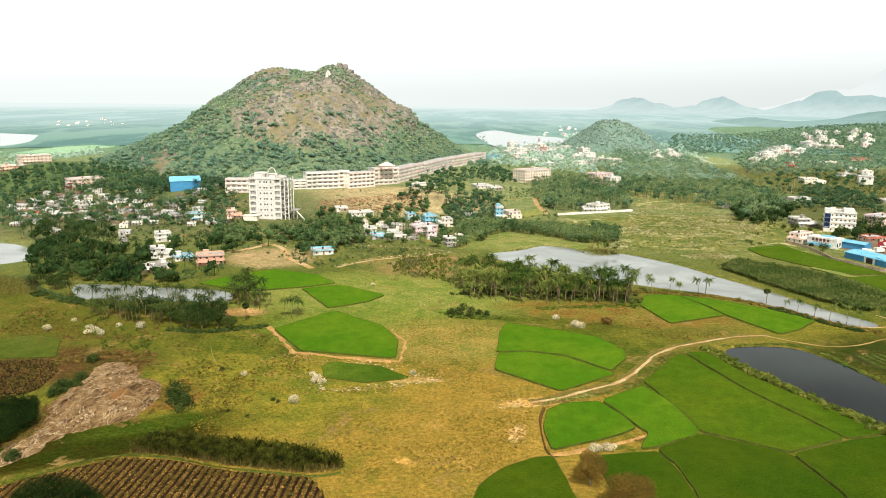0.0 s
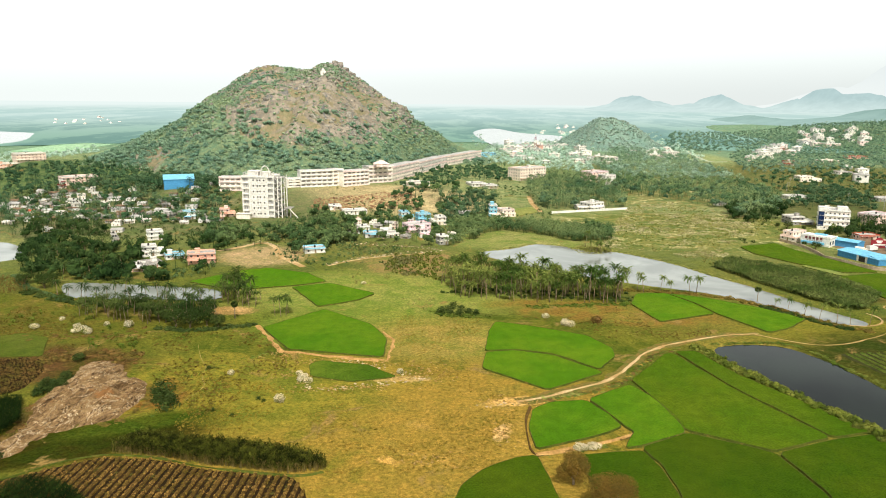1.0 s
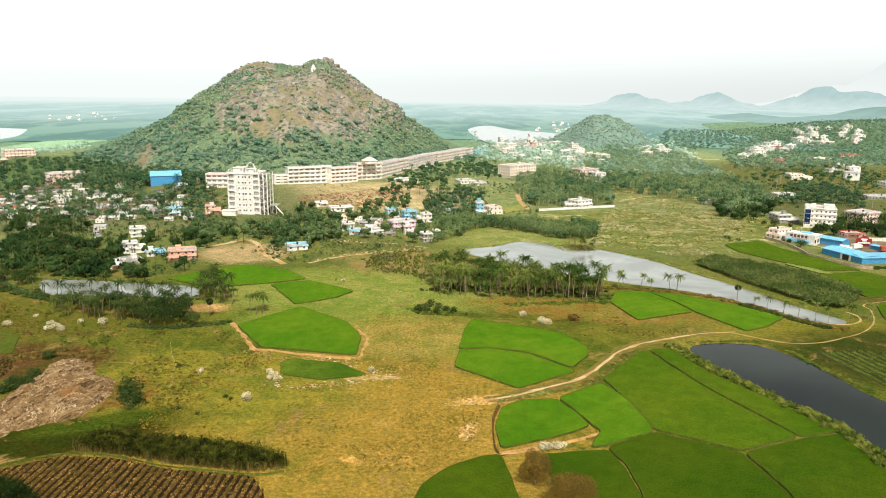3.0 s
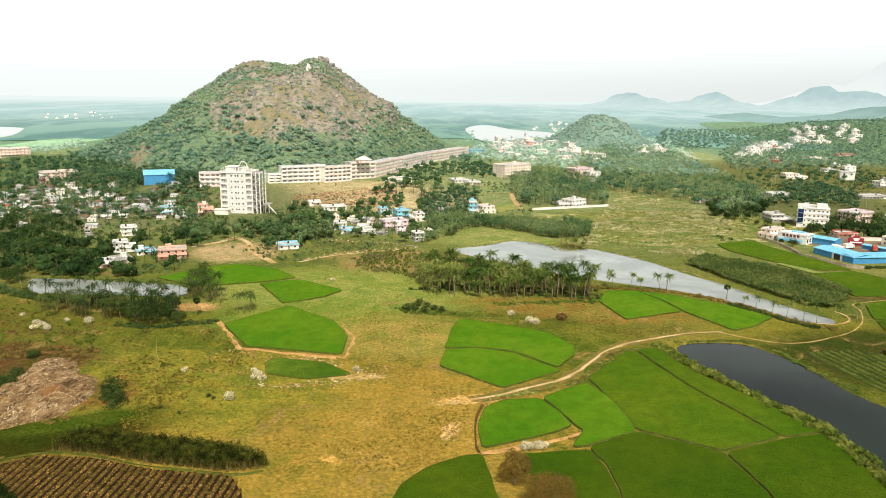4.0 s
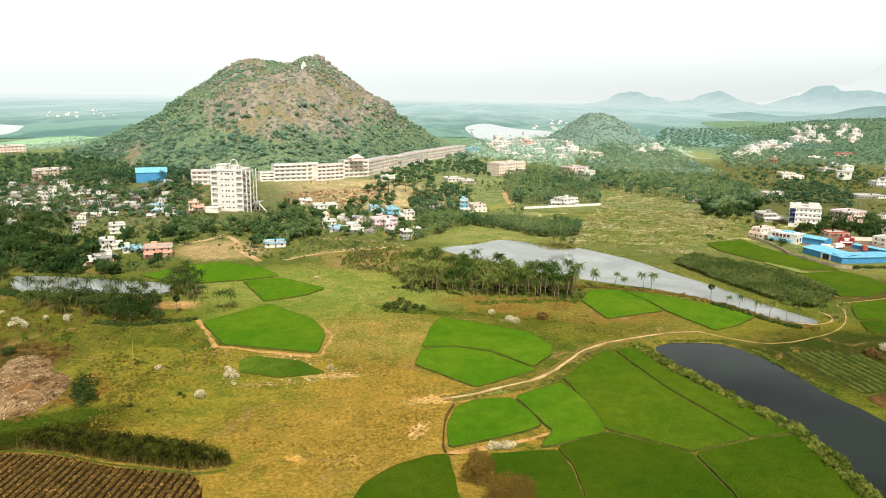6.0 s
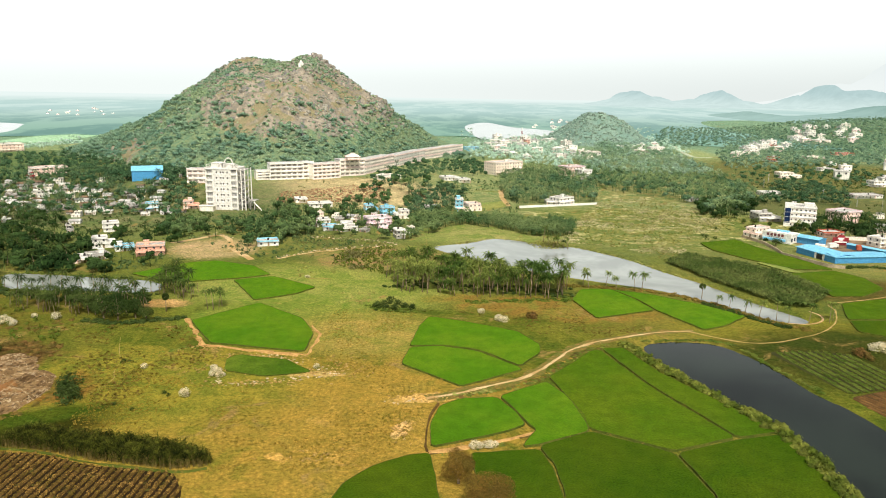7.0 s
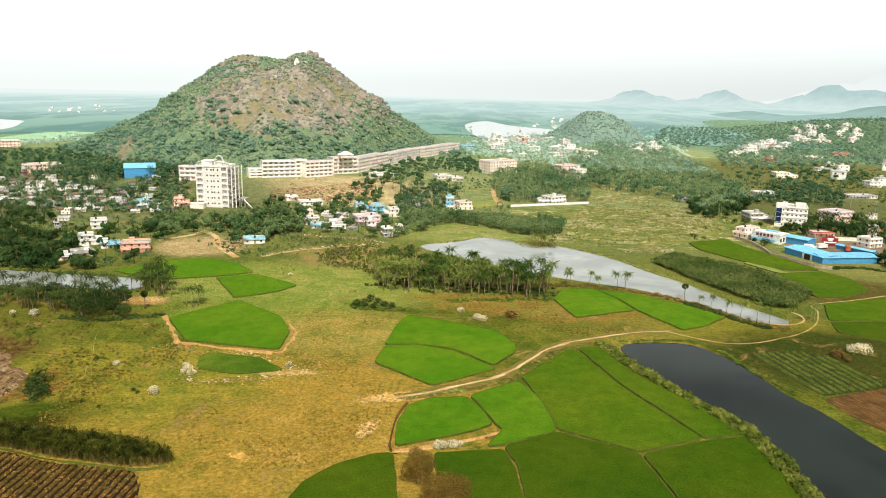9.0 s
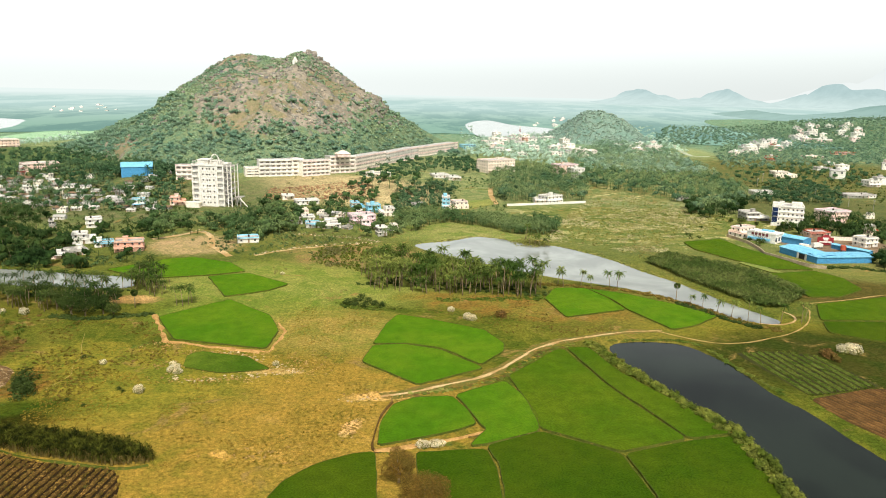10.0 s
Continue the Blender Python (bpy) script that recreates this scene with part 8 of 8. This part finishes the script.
# bushes and tussocks in the rough grass
rough = [(p, g, s) for p, g, s in (
    ([(-41.1, 372.9), (-19.2, 397.5), (5.3, 351.5), (0.5, 295.3), (-36.0, 329.2)], 9.0, 301), ([(-178.2, 289.2), (-152.4, 302.3), (-106.5, 269.8), (-83.2, 263.9), (-87.4, 229.6), (-108.0, 247.8), (-161.8, 261.4)], 6.0, 302),
    ([(-113.4, 426.3), (-87.1, 503.2), (-47.6, 429.4), (-24.6, 386.4), (-65.3, 378.2)], 8.0, 303), ([(-124.9, 484.1), (-93.2, 538.3), (-56.2, 504.8), (-76.9, 444.8)], 8.0, 304), ([(-106.7, 566.3), (-91.0, 638.7), (-23.0, 643.5), (-11.5, 580.4)], 12.0, 305))]
rough += [([(-298.3, 492.0), (-358.3, 625.7), (-178.9, 637.5), (-125.4, 501.2), (-119.9, 426.0), (-185.2, 439.6)], 7.5, 311), ([(-116.7, 426.2), (-132.1, 512.1), (-39.4, 597.0), (21.7, 509.0), (12.4, 432.1), (-66.4, 384.7)], 7.5, 312),
          ([(21.7, 509.0), (37.1, 666.9), (96.6, 736.7), (84.8, 512.3), (54.9, 489.2)], 9.0, 313), ([(179.3, 438.6), (241.4, 542.9), (298.6, 562.7), (336.9, 555.6), (264.3, 482.8), (219.4, 468.4)], 8.0, 314),
          ([(291.8, 707.3), (400.0, 865.0), (564.9, 878.5), (377.0, 578.1), (298.0, 587.6)], 9.0, 315)]
for poly, gap, seed in rough:
    spread("bushes", LOW_BUSHES, patchy(clear(scatter(poly, gap * 0.6, seed)), 24, seed, 0.5), SCRUB_OLIVE if seed == 305 else WEED if seed == 301 else TREE_MID if seed in (303, 304, 312, 313) else HEDGE_LEAF if seed in (301, 302) else TREE_LEAF, "scattered green bushes in rough grass", "bushes", seed, (0.2, 1.1), 0.1)
pasture = [(100.1, 436.2), (151.5, 593.5), (198.0, 627.6), (245.6, 520.8), (189.1, 457.5), (153.4, 380.9), (136.2, 421.9)]
spots = clear(scatter(pasture, 3.0, 306))
rng_p = random.Random(9)
white = [p for p in spots if rng_p.random() < 0.35 + 1.3 * float(drift(p[0], p[1] * 2, 26, 2, 4))]
REEDS = [low_bush(165 + k, 2.4, 1.0, 40, 0.4) for k in range(3)]
spread("reeds", REEDS, white, REED, "pale flowering reeds in rough pasture", "reeds", 307, (0.4, 1.2), 0.1, squash=(0.5, 0.8))
spread("bushes", LOW_BUSHES, [p for p in spots if rng_p.random() < 0.3 + 1.2 * float(drift(p[0], p[1] * 1.5, 34, 2, 8))], HEDGE_LEAF, "low green weeds in rough pasture", "bushes", 319, (0.15, 0.5), 0.1)
spread("bushes", LOW_BUSHES, [p for p in spots if rng_p.random() < 0.3], WEED, "low weeds in rough pasture", "bushes", 308, (0.2, 0.75), 0.1)
meadow = [(-67.6, 188.5), (-72.7, 230.0), (-37.1, 216.8), (15.6, 222.8), (29.7, 205.9), (18.5, 168.7), (-16.9, 162.4)]
TUFTS = [low_bush(180 + k, 0.5, 0.35, 8, 0.19) for k in range(3)]
spread("tussocks", TUFTS, patchy(clear(scatter(meadow, 1.275, 309)), 13, 309, 0.5), TUSSOCK, "dry grass tussocks in the meadow", "grass", 309, (0.4, 1.2), 0.05)
west = [(-170.0, 261.2), (-173.5, 305.8), (-104.3, 269.9), (-63.8, 271.2), (-40.5, 236.1), (-62.1, 195.8), (-78.9, 211.3), (-108.0, 247.8), (-133.4, 247.1)]
spread("tussocks", TUFTS, patchy(clear(scatter(west, 1.5, 316)), 13, 316, 0.5), ROW_LEAF, "olive grass tussocks in rough pasture", "grass", 316, (0.4, 1.6), 0.05)
east = [(-13.5, 294.8), (21.5, 296.0), (15.6, 222.8), (-8.1, 231.9)]
spread("tussocks", TUFTS, patchy(clear(scatter(east, 1.4249999999999998, 317)), 13, 317, 0.5), TUSSOCK, "dry grass tussocks in the meadow", "grass", 317, (0.3, 1.1), 0.05)
fallow = [(28.8, 300.3), (85.7, 310.6), (87.9, 276.0), (127.6, 288.1), (113.8, 275.5), (77.0, 259.4), (61.6, 275.2)]
spread("tussocks", TUFTS, patchy(clear(scatter(fallow, 1.4249999999999998, 318)), 13, 318, 0.5), DRY_LEAF, "rusty grass tussocks in fallow land", "grass", 318, (0.3, 1.2), 0.05)

# plants standing in the tilled rows
ROW_TUFT = [low_bush(400 + k, 0.35, 0.35, 5, 0.2) for k in range(3)]
spread("row_plants", ROW_TUFT, ROW_PLANTS[0], STRAW_LEAF, "straw-coloured young plants in rows", "crop", 401, (0.6, 1.4))
spread("row_plants", ROW_TUFT, ROW_PLANTS[1], HEDGE_LEAF, "light green vegetables in rows", "crop", 402, (0.8, 1.5))
spread("row_plants", ROW_TUFT, ROW_PLANTS[3], DRY_LEAF, "withered brown plants in rows", "crop", 403, (0.7, 1.6))


def mast(height, x, y):
    """A lattice mast painted in red and white bands."""
    ob = root("telecom_mast", "tall lattice mast painted red and white", "mast")
    for k in range(6):
        z0, z1 = height * k / 6, height * (k + 1) / 6
        w0, w1 = 2.4 * (1 - 0.8 * k / 6), 2.4 * (1 - 0.8 * (k + 1) / 6)
        s = Solid()
        for i, j in ((-1, -1), (1, -1), (1, 1), (-1, 1)):
            s.tube([(i * w0, j * w0, z0), (i * w1, j * w1, z1)], [0.25, 0.25], 4)
            s.tube([(i * w0, j * w0, z0), (-j * w1, i * w1, z1)], [0.15, 0.15], 4)
        put("section", s.mesh("section"), RED if k % 2 == 0 else WHITE, ob, at=pose(0, 0, 0))
    ob.matrix_basis = pose(x, y, ground_z(x, y))


mast(28, *(144.5, 1147.3))

# clumps of bleached grass on the bare spots of the meadow
for k, (x, y, rx, ry, n) in enumerate(((*(-7.0, 227.9), 14, 4, 120), (*(-41.9, 228.4), 7, 4, 60), (*(-23.3, 218.1), 16, 2.5, 90), (*(-29.7, 240.1), 20, 2.0, 110), (*(-50.0, 245.6), 6, 3, 40), (*(22.3, 187.9), 2.5, 5, 30), (*(27.4, 208.3), 9, 3, 60), (*(0.4, 172.5), 9, 3, 30), (*(-0.8, 234.6), 9, 4, 40))):
    g = np.random.default_rng(500 + k)
    spread("pale_grass", ROW_TUFT, clear([(x + a * rx, y + b * ry) for a, b in g.normal(0, 0.6, (n, 2))]), PALE_GRASS, "clumps of bleached straw-coloured grass", "grass", 500 + k, (0.6, 1.6), 0.05, squash=(0.5, 0.8))
hedge([(31.5, 204.3), (29.2, 194.4), (28.6, 178.9)], 0.7, 0.4, 120, DRY_LEAF, "rusty weeds along the ditch", 10, 1.4, 0.16, 2)
hedge([(31.3, 175.9), (39.7, 178.6), (49.3, 182.6)], 2.4, 0.5, 121, HEDGE_LEAF, "low weeds between rice fields", 10, 1.6, 0.2)
hedge([(54.1, 185.0), (56.1, 186.0)], 1.5, 0.8, 122, DRY_LEAF, "rusty weeds between rice fields", 12, 1.0, 0.2)

hedge([(-76.2, 197.7), (-76.2, 211.8), (-75.0, 226.9), (-66.2, 238.4), (-53.3, 249.9)], 2.4, 0.45, 123, HEDGE_LEAF, "green weeds along a shallow ditch", 10, 1.1, 0.2, 4)
hedge([(-205.1, 355.1), (-189.0, 334.1), (-172.8, 321.5), (-156.1, 309.9)], 3.0, 1.2, 124, TREE_MID, "dense green hedge along a field path", 14, 1.4, 0.3, 4)

hedge([(33.5, 209.8), (40.0, 211.6), (49.5, 215.6), (59.0, 221.2), (66.5, 228.6), (73.6, 240.0), (83.0, 252.0), (92.0, 258.0)], 2.0, 0.55, 125, DRY_LEAF, "rusty weeds between the track and the rice", 9, 1.3, 0.18, 2)
hedge([(33.5, 209.4), (40.0, 211.0), (49.5, 215.0), (59.0, 220.6), (66.5, 228.0), (73.6, 239.4), (83.0, 251.4), (92.0, 257.6)], 1.8, 0.6, 126, HEDGE_LEAF, "olive weeds between the track and the rice", 9, 1.6, 0.18, 2)

# weeds along the water's edge
hedge(LAKE_SHORE[2:60:4], 2.0, 0.7, 130, WEED, "green weeds along the lake shore", 8, 2.0, 0.25, 2)
hedge([(141.6, 364.2), (152.8, 345.2), (162.0, 325.3), (169.6, 305.8)], 2.0, 0.9, 131, TREE_LEAF, "dark weeds below the banana plantation", 10, 1.8, 0.25)
hedge(REED_SHORE[:-2:3], 2.5, 0.9, 132, HEDGE_LEAF, "pale reeds round the pond", 8, 2.0, 0.25, 2)
shoal = [(79.7, 435.3), (94.0, 435.9), (104.7, 426.7), (97.7, 417.2), (83.9, 421.1)]
spread("reeds", LOW_BUSHES, scatter(shoal, 1.6, 133), WEED, "reeds standing in the shallow lake edge", "reeds", 133, (0.4, 0.8), 0.1)
grove(PALMS, [(92.0, 426.2), (94.7, 423.2), (97.7, 424.9), (100.3, 421.9), (102.6, 420.4), (90.6, 435.8)], 134, (0.6, 0.8))


def pole(x, y, height=8.5):
    """A concrete electricity pole with two cross-arms and insulators."""
    ob = root("electricity_pole", "pale concrete electricity pole with cross-arms", "pole", "electricity poles")
    put("post", shared(("pole", height), lambda: Solid().tube([(0, 0, -0.5), (0, 0, height)], [0.2, 0.13], 6).mesh("post")), GREY, ob)
    for z in (height - 0.5, height - 1.4):
        arm = put("cross_arm", shared("pole_arm", lambda: Solid().box(-1.1, -0.06, -0.06, 1.1, 0.06, 0.06).mesh("cross_arm")), GREY, ob, at=pose(0, 0, z))
        for k in (-0.95, 0.0, 0.95):
            put("insulator", shared("insulator", lambda: Solid().tube([(0, 0, 0.06), (0, 0, 0.3)], [0.07, 0.05], 6).mesh("insulator")), WHITE, arm, at=pose(k, 0, 0))
    ob.matrix_basis = pose(x, y, ground_z(x, y), 0, 0, 20)


POLES = [(360.0, 592.7), (352.3, 632.5), (368.6, 572.7), (330.0, 700.0), (352.0, 742.0)]
POSTS = [(-81.1, 316.8), (-79.4, 315.0), (-78.6, 317.8), (-76.3, 314.2), (-74.9, 316.1)]
for x, y in POLES:
    pole(x, y)
for k, (x, y) in enumerate(POSTS):
    put("fence_post", shared("fence_post", lambda: Solid().tube([(0, 0, -0.3), (0.08, 0.02, 2.2), (0.1, 0.05, 4.2)], [0.14, 0.12, 0.08], 6).mesh("fence_post")), BARK, label="bare grey wooden post standing in the grass", category="post", group="bare posts", at=pose(x, y, 0, 0, 0, 40 * k))

# yard behind the warehouses
YARD = surface("trampled_yard", lin(132, 112, 88), lin(108, 90, 70), 0.15, 1.5, bump=0.05)
put("yard", loop_mesh("yard", bent([(242.3, 453.8), (246.8, 413.4), (281.3, 417.1), (310.3, 437.6), (303.0, 460.8), (275.1, 474.9)], 3, 0.5, 6), -0.2, 0.06), YARD, label="bare grey-brown earth of the warehouse yard", category="yard", kind="structure")


def lorry(x, y, turn, paint, label):
    ob = root("lorry", label, "lorry", "lorries in the yard")
    put("cargo_box", Solid().box(-2.6, -1.2, 0.9, 2.4, 1.2, 3.3).mesh("cargo_box"), paint, ob)
    put("cab", Solid().prism([(2.5, -1.1), (4.1, -1.1), (4.1, 1.1), (2.5, 1.1)], 0.7, 2.6).mesh("cab"), paint, ob)
    put("windscreen", Solid().box(4.1, -0.95, 1.6, 4.14, 0.95, 2.4).mesh("windscreen"), GLASS, ob)
    for wx in (-1.8, 3.2):
        for wy in (-1.0, 1.0):
            put("wheel", shared("wheel", lambda: Solid().tube([(0, -0.15, 0), (0, 0.15, 0)], [0.5, 0.5], 12).mesh("wheel")), DARK, ob, at=pose(wx, wy, 0.5))
    ob.matrix_basis = pose(x, y, ground_z(x, y) + 0.06, 0, 0, turn)


lorry(*(258.5, 430.5), 20, WHITE, "white lorry parked in the warehouse yard")
lorry(*(249.7, 426.5), -30, CREAM, "cream lorry parked in the warehouse yard")
lorry(*(271.0, 424.5), 70, TILE, "rusty red lorry parked in the warehouse yard")


# stones
def boulder(seed):
    rng = random.Random(seed)
    bm = bmesh.new()
    bmesh.ops.create_icosphere(bm, subdivisions=1, radius=1.0)
    for p in bm.verts:
        p.co *= rng.uniform(0.7, 1.25)
        p.co.z *= 0.75
    out = [v.co.copy() for v in bm.verts], [tuple(v.index for v in f.verts) for f in bm.faces]
    bm.free()
    return out


bx_, by_ = rng_h.uniform(-300, 10, 5200), rng_h.uniform(720, 880, 5200)
up_ = hill_height(bx_, by_) - skirt(bx_, by_)
keep = (up_ > 28) & (rng_h.uniform(0, 1, 5200) < 0.16 + 0.75 * drift(bx_, by_, 36, 3, 51) + 0.004 * (up_ - 60))
BROWN_STONE = surface("brown_rubble", lin(150, 116, 88), lin(116, 88, 66), 0.2, 1.5, bump=0.2, island=0.35)
PALE_STONE = surface("pale_rubble", lin(196, 178, 150), lin(160, 142, 116), 0.3, 2.0, bump=0.1, island=0.3)
bank = [(-94.0, 548.4), (-96.7, 574.3), (-65.7, 588.1), (-24.0, 610.9), (-15.5, 592.6), (-17.8, 569.7), (-61.4, 550.3)]
spread("rubble", [boulder(k) for k in range(4)], clear(scatter(bank, 2.4, 64), 0.5), BROWN_STONE, "brown rubble on the bank below the terrace", "stones", 64, (0.4, 1.5), 0.2)
for k, line in enumerate(([(-55.8, 383.8), (-41.0, 399.4), (-21.5, 410.4), (2.4, 419.0)], [(-48.7, 439.3), (-28.1, 436.9), (-7.7, 431.2), (5.6, 420.7)], [(-118.9, 416.6), (-111.8, 432.9), (-103.8, 441.8), (-93.1, 427.3)])):
    g = random.Random(650 + k)
    spread("rubble", [boulder(k + i) for i in range(3)], clear([(x + g.gauss(0, 1.3), y + g.gauss(0, 1.6)) for x, y in curve_through(line, 0.8)]), PALE_STONE, "pale rubble beside the track", "stones", 65 + k, (0.15, 0.75), 0.05)
for k, line in enumerate(([(-38.4, 219.3), (-28.2, 217.0), (-20.8, 219.6), (-9.0, 223.0), (-0.4, 226.0)], [(-0.4, 226.0), (-3.0, 229.0), (-7.0, 231.0)], [(-30.0, 243.2), (-26.2, 241.8), (-13.9, 236.4)], [(18.0, 205.0), (24.0, 207.0), (29.0, 208.5)])):
    g = random.Random(680 + k)
    spread("clods", [boulder(90 + k + i) for i in range(3)], [(x + g.gauss(0, 1.1), y + g.gauss(0, 0.9)) for x, y in curve_through(line, 0.5)], PALE_STONE, "pale clods of dug earth round a small plot", "stones", 75 + k, (0.12, 0.55), 0.08, squash=(0.5, 0.9))
ROCK_GREY = surface("hill_boulder", lin(148, 144, 132), lin(120, 116, 106), 0.06, 0.6, bump=0.4, island=0.15)
spread("boulders", [boulder(k) for k in range(4)], [tuple(p) for p in np.stack([bx_[keep], by_[keep]], 1)], ROCK_GREY, "grey-brown boulders among the hill scrub", "boulders", 63, (0.8, 3.2), 0.3, hill_height)
grove(TREES, [(227.9, 434.7), (225.2, 443.7), (266.2, 483.1), (276.6, 480.6), (282.0, 477.6), (255.3, 474.4), (297.0, 498.3), (300.7, 483.5), (302.4, 472.8), (249.7, 496.4), (242.3, 503.5), (236.7, 506.9)], 135, (0.45, 0.75))
grove(PALMS, [(259.6, 478.6), (266.0, 486.8), (281.9, 484.9), (289.9, 489.7), (291.5, 482.4), (301.7, 479.9), (307.6, 484.3), (304.2, 469.5)], 136, (0.6, 0.8))

# more single palms over the village roofs
grove(POND_PALMS, clear(scatter([(-213.3, 378.5), (-223.6, 434.4), (-180.1, 423.2), (-149.5, 356.6), (-181.0, 349.7)], 14.0, 137)), 137, (0.6, 0.9))
grove(POND_PALMS, clear(scatter([(-254.7, 454.1), (-272.4, 493.4), (-227.6, 495.7), (-212.2, 465.7)], 14.0, 138)), 138, (0.6, 0.85))
